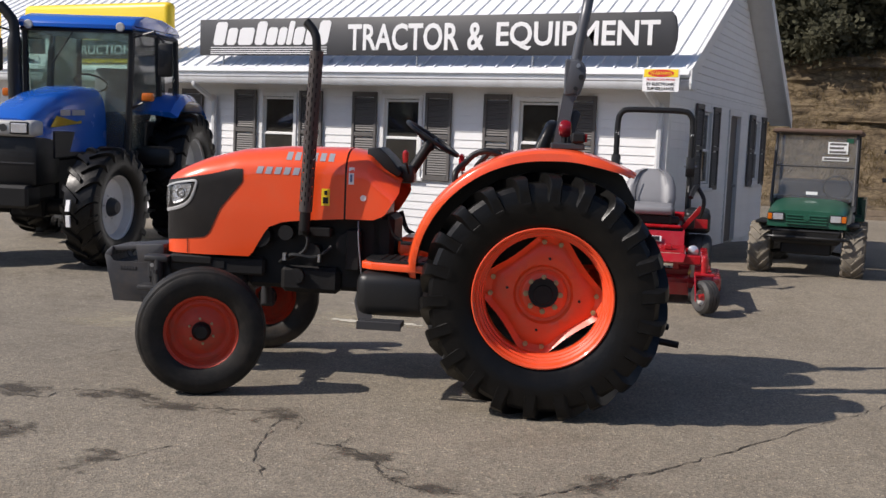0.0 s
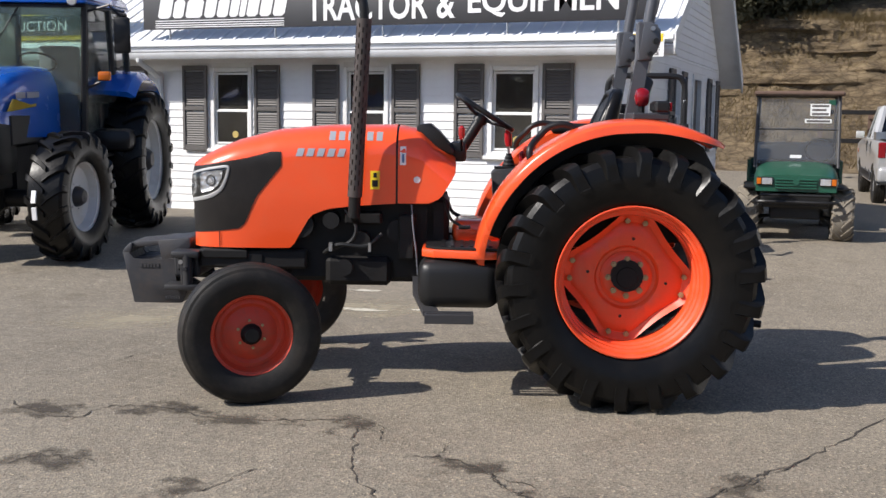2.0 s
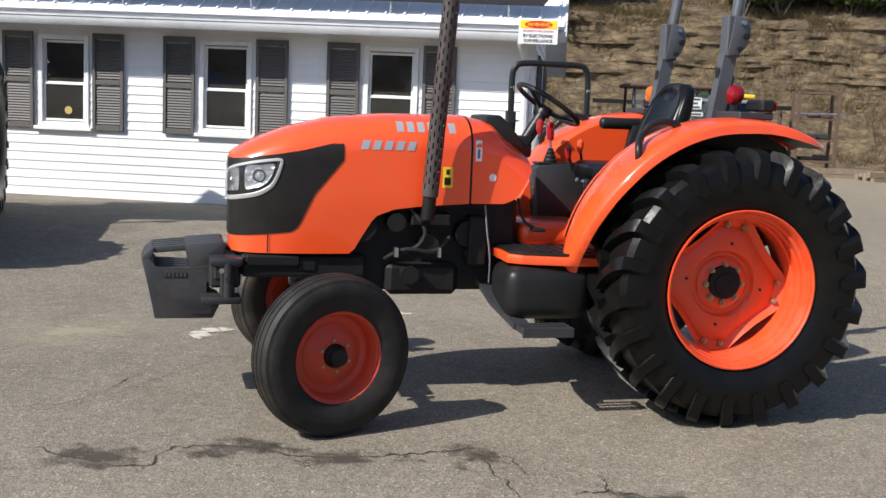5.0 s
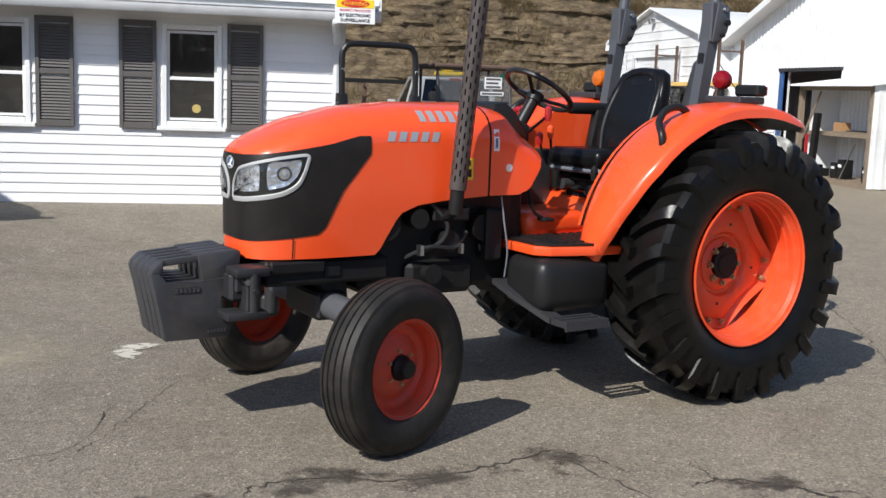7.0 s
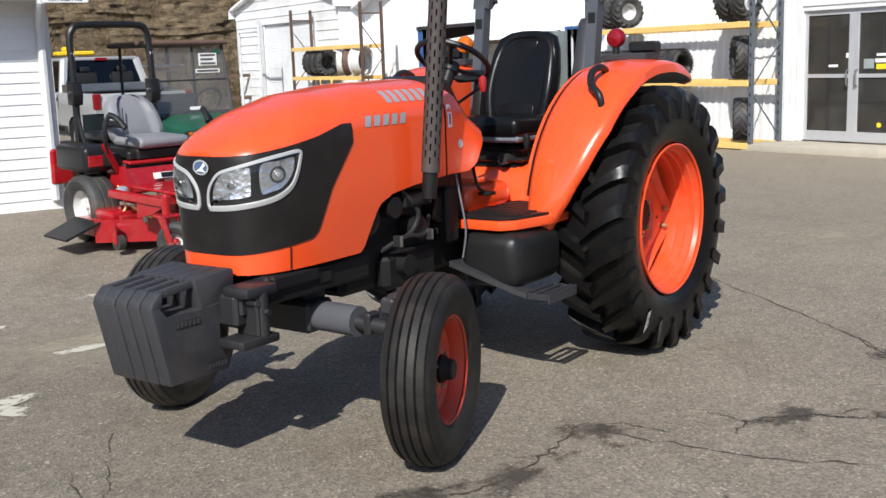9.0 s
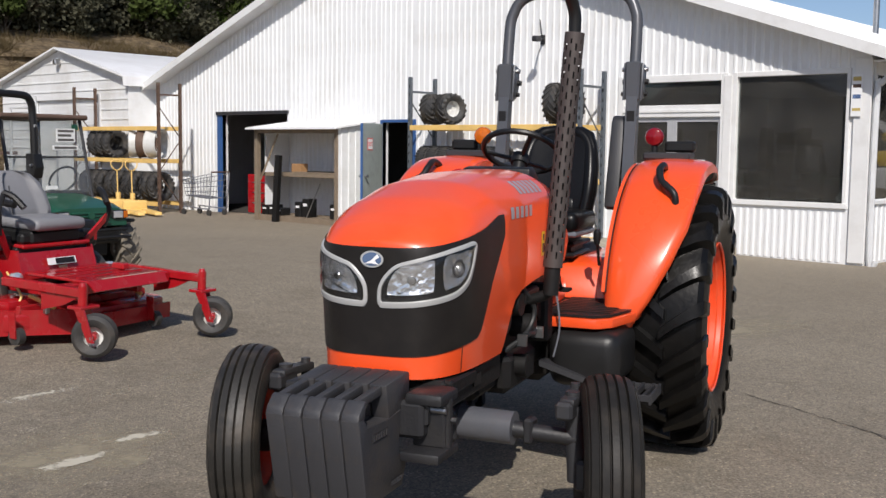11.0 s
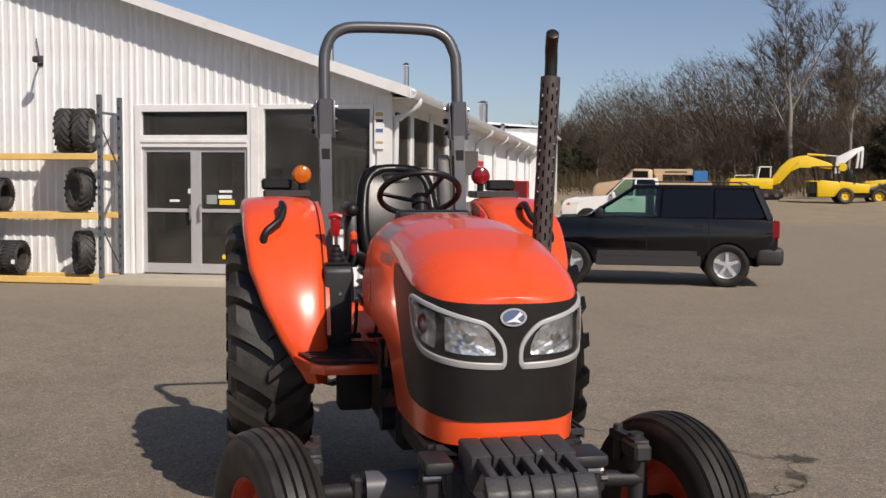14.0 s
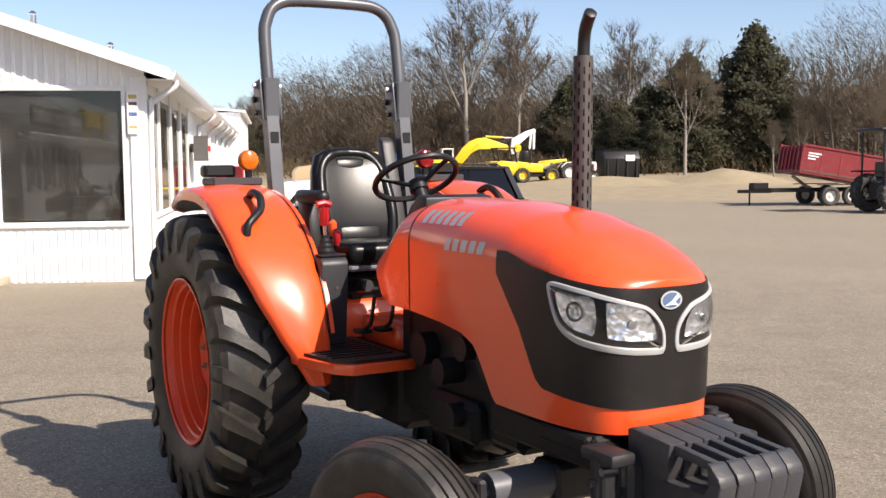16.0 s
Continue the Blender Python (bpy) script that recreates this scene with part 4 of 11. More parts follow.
def shop():
    S = thing("shop_building", pose(0, 0, 0), "long white sheet-metal shop with a low gable and a glazed corner", "building")
    t = 0.16
    roof_z = lambda y: EZ + (y - SY) * (AZ - EZ) / (AP - SY) if y < AP else EZB + (SY2 - y) * (AZ - EZB) / (SY2 - AP)
    opens = [(9.18, 11.02, 0.84, 2.86), (11.22, 13.12, 0.1, 2.78), (18.12, 19.0, 0.02, 2.16), (22.1, 24.55, 0.0, 2.4)]
    pieces = []
    ys = sorted({SY, AP, SY2, *[v for o in opens for v in o[:2]]})
    for a, e in zip(ys, ys[1:]):
        hit = [o for o in opens if o[0] < a + 1e-6 and e < o[1] + 1e-6]
        if hit:
            if hit[0][2] > 0.3:
                pieces.append(box(B(), GX, GX + t, a, e, -0.2, hit[0][2]))
            pieces.append(prism(B(), [(a, hit[0][3]), (e, hit[0][3]), (e, roof_z(e)), (a, roof_z(a))], "x", GX, GX + t))
        else:
            pieces.append(prism(B(), [(a, -0.2), (e, -0.2), (e, roof_z(e)), (a, roof_z(a))], "x", GX, GX + t))
    gable = part("gable_wall", pieces.pop(), M_SHEET, S, "white ribbed sheet gable wall", 0)
    for b in pieces:
        part("wall_panel", b, M_SHEET, S, "", 0)
    sopen = [(8.5, 9.95, 0.95, 2.8), (10.22, 12.0, 0.95, 2.8), (12.32, 14.1, 0.95, 2.8), (14.46, 16.2, 0.95, 2.8)] + [(20.3, 21.2, 0.0, 2.22)] + [(x, x + 0.5, 1.2, 2.4) for x in (24.2, 26.0, 28.2, 30.4, 32.6, 34.8)]
    b = B()
    xs = sorted({GX + t, 38.0, *[v for o in sopen for v in o[:2]]})
    for a, e in zip(xs, xs[1:]):
        hit = [o for o in sopen if abs(o[0] - a) < 1e-6]
        if hit:
            if hit[0][2] > 0.3:
                box(b, a, e, SY, SY + t, -0.2, hit[0][2])
            box(b, a, e, SY, SY + t, hit[0][3], EZ)
        else:
            box(b, a, e, SY, SY + t, -0.2, EZ)
    sidew = part("side_wall", b, M_SHEET, S, "white ribbed side wall", 0)
    b = box(B(), GX + t, 38, SY2 - t, SY2, -0.2, EZB)
    prism(b, [(SY, -0.2), (SY2, -0.2), (SY2, EZB), (AP, AZ), (SY, EZ)], "x", 38, 38 + t)
    part("rear_wall", b, M_SHEET, S)
    # ribs of the sheeting
    def spans(ops, lo, hi, wall_top):
        cuts = sorted(ops)
        out, at = [], lo
        for o in cuts:
            out.append((at, o[0], lambda v: 0.0, wall_top))
            out.append((o[0], o[1], lambda v, z=o[3]: z, wall_top))
            if o[2] > 0.3:
                out.append((o[0], o[1], lambda v: 0.0, lambda v, z=o[2]: z))
            at = o[1]
        out.append((at, hi, lambda v: 0.0, wall_top))
        return out
    rib_sheet(gable, spans([(9.14, 13.2, 0.05, 2.9)] + opens[2:], SY + 0.25, SY2, lambda v: roof_z(v) - 0.05), "sheet_rib", M_SHEET, "y", GX, -1, 0.152)
    rib_sheet(gable, [(9.2, 11.05, lambda v: 0.0, lambda v: 0.75)], "sheet_rib", M_SHEET, "y", GX, -1, 0.115)
    rib_sheet(sidew, [(8.5, 16.5, lambda v: 0.0, lambda v: 0.86), (16.5, 20.2, lambda v: 0.0, lambda v: EZ - 0.1), (21.3, 38, lambda v: 0.0, lambda v: EZ - 0.1)], "sheet_rib", M_SHEET, "x", SY, -1, 0.2)
    # roof
    oy, ox, oyb = 0.38, 0.4, 0.5
    kz, kzb = (AZ - EZ) / (AP - SY), (AZ - EZB) / (SY2 - AP)
    prof = [(SY - oy, EZ - oy * kz + 0.1), (AP, AZ + 0.1), (SY2 + oyb, EZB - oyb * kzb + 0.1), (SY2 + oyb, EZB - oyb * kzb), (AP, AZ), (SY - oy, EZ - oy * kz)]
    roof = part("roof", prism(B(), prof, "x", GX - ox, 38.4), M_ROOFMETAL, S, "low white metal roof", 0)
    rk = [(SY - oy - 0.03, EZ - oy * kz - 0.05), (AP, AZ - 0.05), (SY2 + oyb + 0.03, EZB - oyb * kzb - 0.05), (SY2 + oyb + 0.03, EZB - oyb * kzb + 0.12), (AP, AZ + 0.13), (SY - oy - 0.03, EZ - oy * kz + 0.12)]
    part("rake_board", prism(B(), rk, "x", GX - ox - 0.04, GX - ox - 0.002), M_TRIM, S, "broad white rake board", 0)
    x = GX
    first = None
    L = math.hypot(AP - SY + oy, (AP - SY + oy) * kz)
    while x < 38.3:
        m = pose(x, SY - oy, EZ - oy * kz + 0.1, math.degrees(math.atan(kz)))
        if first is None:
            first = part("roof_rib", prism(B(), [(-0.02, 0), (-0.01, 0.025), (0.01, 0.025), (0.02, 0)], "y", 0, L), M_ROOFMETAL, roof, m=m, smooth=0)
        else:
            again(first, m)
        x += 0.6
    g = SY - oy
    gzt = EZ - oy * kz + 0.08
    part("gutter", prism(B(), [(g - 0.12, gzt), (g - 0.12, gzt - 0.06), (g - 0.08, gzt - 0.13), (g, gzt - 0.13), (g, gzt), (g - 0.012, gzt), (g - 0.012, gzt - 0.11), (g - 0.1, gzt - 0.06), (g - 0.11, gzt)], "x", GX - ox - 0.05, 38.4), M_GUTTER, S, "white gutter")
    part("soffit", box(B(), GX, 38.3, SY - oy + 0.02, SY, EZ - 0.16, EZ - 0.13), M_TRIM, S)
    for i, x in enumerate((8.36, 19.0, 23.3, 27.6, 31.5, 35.5)):
        p = curve([(x, g - 0.05, gzt - 0.1), (x, g - 0.05, gzt - 0.2), (x + 0.02, SY - 0.12, gzt - 0.42), (x + 0.02, SY - 0.07, gzt - 0.6), (x + 0.02, SY - 0.07, 0.12), (x + 0.02, SY - 0.16, 0.03)], 4)
        part("downspout", tube(B(), p, 0.05, 8), M_GUTTER, S, "white downspout")
    # corner glazing
    def pane(nm, bm_, label="dark shop window glass"):
        o = part(nm, bm_, M_WINGLASS, S, label)
        o.visible_shadow = False
    pane("shop_window", box(B(), GX + 0.05, GX + 0.058, 9.22, 10.98, 0.9, 2.82))
    b = B()
    for q in ((9.16, 9.22, 0.8, 2.9), (10.98, 11.06, 0.8, 2.9)):
        box(b, GX - 0.03, GX + 0.1, q[0], q[1], q[2], q[3], 0.006)
    box(b, GX - 0.03, GX + 0.1, 9.22, 10.98, 2.82, 2.9, 0.006)
    box(b, GX - 0.05, GX + 0.1, 9.14, 11.06, 0.8, 0.88, 0.006)
    part("window_frame", b, M_TRIM, S, "white frame of the shop window")
    part("window_mullion", box(B(), GX - 0.045, GX + 0.02, 11.06, 11.2, 0.0, 2.86, 0.006), M_TRIM, S)
    part("corner_trim", box(B(), GX - 0.04, GX, SY - 0.03, SY + 0.22, 0.0, EZ - 0.1, 0.006), M_TRIM, S, "white corner trim")
    for k, o in enumerate(sopen[:4]):
        pane("shop_window", box(B(), o[0], o[1], SY + 0.004, SY + 0.012, o[2], o[3]))
        if k == 0:
            part("window_mullion", box(B(), o[0] - 0.1, o[0], SY - 0.03, SY + 0.1, 0.9, EZ - 0.16, 0.006), M_TRIM, S)
        part("window_mullion", box(B(), o[1], o[1] + (0.27, 0.32, 0.36, 0.3)[k], SY - 0.03, SY + 0.1, 0.9, EZ - 0.16, 0.006), M_TRIM, S, "white mullion")
    part("window_ledge", box(B(), 8.4, 16.5, SY - 0.045, SY - 0.001, 0.87, 0.93, 0.006), M_TRIM, S, "long white ledge")
    for o in sopen[5:]:
        pane("side_window", box(B(), o[0], o[1], SY + 0.06, SY + 0.068, o[2], o[3]))
    # doors
    D = part("double_door", box(B(), GX + 0.02, GX + 0.08, 12.13, 12.19, 0.12, 2.2), M_ALLOY, S, "aluminium and glass double door")
    for a, e in ((11.26, 12.13), (12.19, 13.08)):
        b = B()
        for q in ((a, a + 0.06, 0.12, 2.2), (e - 0.06, e, 0.12, 2.2), (a + 0.06, e - 0.06, 0.12, 0.28), (a + 0.06, e - 0.06, 2.12, 2.2), (a + 0.06, e - 0.06, 1.13, 1.19)):
            box(b, GX + 0.02, GX + 0.065, q[0], q[1], q[2], q[3], 0.004)
        part("door_frame", b, M_ALLOY, D, "brushed aluminium leaf")
        for z0, z1 in ((0.28, 1.13), (1.19, 2.12)):
            o = part("door_glass", box(B(), GX + 0.04, GX + 0.046, a + 0.06, e - 0.06, z0, z1), M_OFFICEGLASS, D)
            o.visible_shadow = False
    for y in (12.08, 12.24):
        part("door_handle", tube(B(), [(GX + 0.02, y, 1.0), (GX - 0.04, y, 1.02), (GX - 0.04, y, 1.24), (GX + 0.02, y, 1.26)], 0.014, 8), M_STEEL, D)
    for y0, y1, z0, z1, mt in ((11.98, 11.8, 1.27, 1.42, M_GREYDOOR), (11.76, 11.5, 1.26, 1.34, M_LABELYEL), (11.78, 11.55, 1.36, 1.42, M_SIGNWHITE), (11.76, 11.54, 1.46, 1.5, M_SIGNWHITE), (12.62, 12.45, 1.3, 1.34, M_SIGNWHITE), (12.3, 12.24, 1.44, 1.52, M_SIGNWHITE)):
        part("door_notice", box(B(), GX + 0.032, GX + 0.038, y1, y0, z0, z1), mt, D)
    part("door_sticker", cyl(B(), (GX + 0.03, 11.68, 0.4), (GX + 0.036, 11.68, 0.4), 0.04, n=14), M_LABELYEL, D)
    for y0, y1 in ((11.14, 11.26), (13.08, 13.2)):
        part("door_jamb", box(B(), GX - 0.03, GX + 0.08, y0, y1, 0.1, 2.9, 0.006), M_TRIM, S, "white door jamb")
    for z0, z1 in ((2.2, 2.4), (2.78, 2.9)):
        part("door_header", box(B(), GX - 0.03, GX + 0.08, 11.26, 13.08, z0, z1, 0.006), M_TRIM, S, "white door header")
    part("header_trim", box(B(), GX - 0.05, GX - 0.03, 11.26, 13.08, 2.28, 2.32), M_TRIM, S)
    pane("transom", box(B(), GX + 0.04, GX + 0.046, 11.26, 13.08, 2.4, 2.78), "dark transom pane")
    part("door_step", prism(B(), [(7.5, 11.1), (GX, 10.9), (GX, 13.5), (7.3, 13.5)], "z", -0.05, 0.1, 0.01), M_CONCRETE, S, "worn concrete doorstep")
    # room behind the glass, its dimness helped by dark surface colours
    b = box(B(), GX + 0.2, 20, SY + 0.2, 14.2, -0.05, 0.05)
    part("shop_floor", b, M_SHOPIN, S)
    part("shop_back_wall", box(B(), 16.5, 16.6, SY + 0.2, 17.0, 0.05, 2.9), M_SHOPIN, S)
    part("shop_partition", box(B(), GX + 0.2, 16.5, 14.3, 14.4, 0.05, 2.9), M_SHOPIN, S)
    # dark ceiling, back and floor added to keep the openings dim
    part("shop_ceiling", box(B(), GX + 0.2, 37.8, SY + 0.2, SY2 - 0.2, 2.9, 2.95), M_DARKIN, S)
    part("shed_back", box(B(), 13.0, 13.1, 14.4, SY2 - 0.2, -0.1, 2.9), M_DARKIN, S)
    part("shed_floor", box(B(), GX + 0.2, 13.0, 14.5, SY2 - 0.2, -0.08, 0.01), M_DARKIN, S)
    for i, (x, y, w, h) in enumerate(((10.2, 9.8, 0.8, 1.2), (11.5, 12.4, 1.2, 1.3), (10.4, 11.8, 0.5, 1.0), (13.2, 9.6, 1.4, 1.5), (14.4, 12.6, 1.2, 1.8))):
        b = B()
        for z in (0.05, h * 0.33, h * 0.66, h - 0.03):
            box(b, x, x + w, y, y + 0.5, z, z + 0.03)
        for q in (x, x + w - 0.03):
            box(b, q, q + 0.03, y, y + 0.5, 0.05, h)
        part("display_shelf", b, M_GREYVINYL, S)
    # far wing, vents, lamps
    part("far_wing", box(B(), 38.5, 52, 8.3, 14, -0.2, 3.95), M_SHEET, S, "white sheet-metal far wing", 0)
    part("far_wing_roof", prism(B(), [(8.1, 3.95), (8.1, 4.03), (14.2, 4.5), (14.2, 4.4)], "x", 38.3, 52.2), M_ROOFMETAL, S)
    rib_sheet(S, [(8.4, 14.0, lambda v: 0.0, lambda v: 3.9)], "sheet_rib", M_SHEET, "y", 38.5, -1, 0.3)
    for x, y, h, r in ((22.5, 11.34, 1.05, 0.08), (30.0, 9.94, 0.95, 0.16), (32.0, 9.42, 0.42, 0.08), (18.0, 12.42, 0.9, 0.07)):
        z = roof_z(y)
        v = part("roof_vent", cyl(B(), (x, y, z - 0.1), (x, y, z + h), r, n=12), M_STEEL, S, "metal roof vent")
        part("vent_cap", cyl(B(), (x, y, z + h + 0.03), (x, y, z + h + 0.1), r * 1.5, r * 0.4, 12), M_STEEL, v)
    b = box(B(), GX - 0.03, GX, 14.8, 14.9, 3.55, 3.72)
    tube(b, [(GX, 14.85, 3.64), (GX - 0.25, 14.75, 3.62), (GX - 0.5, 14.6, 3.6)], 0.018, 6)
    box(b, GX - 0.6, GX - 0.45, 14.55, 14.68, 3.55, 3.65, 0.02)
    cyl(b, (GX - 0.04, 14.86, 3.7), (GX - 0.06, 14.9, 4.0), 0.01, n=6)
    part("wall_lamp", b, M_GREYMET, S, "grey arm lamp")
    part("light_box", box(B(), 16.1, 17.4, SY - 0.45, SY - 0.15, 1.82, 2.3, 0.02), M_TRIM, S, "small lit sign box")
    part("light_box_frame", box(B(), 16.08, 16.1, SY - 0.46, SY - 0.14, 1.8, 2.36), M_SHUTTER, S)
    part("light_box_arm", box(B(), 16.5, 17.0, SY - 0.16, SY, 2.0, 2.2), M_SHUTTER, S)
    for i in range(6):
        part("box_mark", box(B(), 16.2 + 0.18 * i, 16.32 + 0.18 * i, SY - 0.456, SY - 0.452, 2.02, 2.14), M_SIGNRED, S)
    part("side_door", box(B(), 20.32, 21.18, SY + 0.03, SY + 0.07, 0.0, 2.2), M_GREYDOOR, S, "grey side door")
    for k, (z0, z1, mt) in enumerate(((2.56, 2.8, M_SIGNWHITE), (2.4, 2.56, M_SIGNWHITE), (2.3, 2.4, M_SIGNWHITE), (2.18, 2.3, M_SIGNWHITE), (2.6, 2.65, M_RUST), (2.7, 2.76, M_DISC), (2.44, 2.5, M_DECALBLUE), (2.26, 2.3, M_DISC))):
        part("card_sign", box(B(), GX - 0.075 - 0.002 * (k > 3), GX - 0.07, 8.97 + 0.02 * (k > 3), 9.13 - 0.02 * (k > 3), z0, z1), mt, S)
    # workshop opening with its blue trim
    b = B()
    for q in ((24.55, 24.75, 0.0, 2.45),):
        box(b, GX - 0.02, GX + 0.1, q[0], q[1], q[2], q[3])
    part("door_trim", b, M_BLUEPAINT, S, "blue painted jamb")
    part("door_head", box(B(), GX - 0.06, GX + 0.02, 22.05, 24.75, 2.38, 2.46), M_GREYMET, S)
    b = B()
    box(b, GX - 0.02, GX + 0.1, 18.04, 18.12, 0.0, 2.22)
    box(b, GX - 0.02, GX + 0.1, 19.0, 19.06, 0.0, 2.22)
    box(b, GX - 0.02, GX + 0.1, 18.12, 19.0, 2.16, 2.22)
    part("door_trim", b, M_BLUEPAINT, S, "blue painted door frame")


shop()


# ---- the orange tractor ----
M_ORANGE_FRONT = pmat("dusty_orange_rim_paint", (0.55, 0.048, 0.018), 0.5, var=0.12, scale=7, dirt=(0.2, 0.08, 0.05), dscale=9, damt=0.5)
M_BRACKET = pmat("black_cast_iron", (0.017, 0.017, 0.019), 0.5, var=0.2, scale=6, bump=0.3, bscale=80, dirt=(0.04, 0.034, 0.028), dscale=8, damt=0.35)
M_WEIGHT = pmat("weathered_cast_iron_paint", (0.036, 0.036, 0.04), 0.5, var=0.2, scale=5, bump=0.3, bscale=90, dirt=(0.085, 0.066, 0.05), dscale=7, damt=0.55)
M_ROPS = pmat("dark_metallic_grey_enamel", (0.086, 0.09, 0.1), 0.36, 0.25, var=0.1, scale=5, dirt=(0.1, 0.09, 0.08), dscale=7, damt=0.25)
M_GREYSLEEVE = pmat("grey_axle_paint", (0.085, 0.088, 0.1), 0.4, var=0.12, scale=6, dirt=(0.07, 0.06, 0.05), dscale=8, damt=0.4)


def tread_bar(bm, r, half, c, a0, side, slant):
    """One slanted bar of a drive tyre, from the tread's middle out and down over the shoulder."""
    rings = []
    for s, yy, top, base, wide in ((0.0, -0.06, 0.004, 0.02, 1.0), (0.35, 0.3, 0.0, 0.02, 1.1), (0.7, 0.68, 0.003, 0.03, 1.3), (0.9, 0.88, 0.014, 0.06, 1.5), (1.0, 0.99, 0.032, 0.1, 1.5), (1.05, 1.045, 0.064, 0.12, 1.2), (1.08, 1.04, 0.1, 0.14, 0.9)):
        a = a0 + slant * (s - 0.2 * s * s) * (0.62 / r) * 0.62
        w = 0.024 * wide * (r / 0.73)
        q = []
        for rr, ww in ((c - base * r / 0.73, w * 1.4), (r - top * r / 0.73, w), (r - top * r / 0.73, -w), (c - base * r / 0.73, -w * 1.4)):
            b = a + ww / r
            q.append(bm.verts.new((rr * math.cos(b), side * half * yy, rr * math.sin(b))))
        rings.append(q)
    skin(bm, rings)
    return bm


def lug_tyre(bm, r, half, rim_r, lug=0.035, count=20, slant=0.5, bars=True):
    """A drive tyre about the y axis: carcass with bulging walls and slanted bars in two staggered rows."""
    c = r - lug
    prof = [(half * 0.72, rim_r - 0.01), (half * 0.86, rim_r + 0.025), (half * 0.98, rim_r + (c - rim_r) * 0.4), (half, rim_r + (c - rim_r) * 0.62), (half * 0.93, c - 0.035), (half * 0.8, c - 0.008), (half * 0.4, c), (0, c + 0.002)]
    prof = prof + [(-a, q) for a, q in reversed(prof[:-1])]
    lathe(bm, prof, 64)
    if bars:
        for side in (1, -1):
            for i in range(count):
                tread_bar(bm, r, half, c, 2 * math.pi * (i + (0.5 if side < 0 else 0)) / count, side, slant)
    return bm


def rib_tyre(bm, r, half, rim_r, ribs=4):
    """A front tyre about the y axis with ribs that run round the tread."""
    prof = [(-half * 0.62, rim_r - 0.008), (-half * 0.85, rim_r + 0.02), (-half, rim_r + (r - rim_r) * 0.48), (-half * 0.97, rim_r + (r - rim_r) * 0.7), (-half * 0.86, r - 0.035)]
    w = 2 * half * 0.84 / ribs
    for i in range(ribs):
        y = -half * 0.84 + i * w
        arch = lambda t: r - 0.028 * (t / half) ** 2
        prof += [(y + w * 0.02, arch(y) - 0.017), (y + w * 0.16, arch(y) - 0.001), (y + w * 0.84, arch(y + w) - 0.001), (y + w * 0.98, arch(y + w) - 0.017)]
    prof += [(-a, q) for a, q in reversed(prof[:5])]
    lathe(bm, prof, 72)
    return bm


def bolts(parent, centre, r, count, size, out, a0=0.0, material=None, name="wheel_bolt"):
    first = None
    for i in range(count):
        a = a0 + 2 * math.pi * i / count
        m = Matrix.Translation((centre[0] + r * math.cos(a), centre[1], centre[2] + r * math.sin(a)))
        if first is None:
            b = cyl(B(), (0, 0, 0), (0, out * size * 0.9, 0), size, n=6)
            cyl(b, (0, 0, 0), (0, out * size * 1.6, 0), size * 0.55, n=8)
            first = part(name, b, material or M_BOLT, parent, m=m)
        else:
            again(first, m)


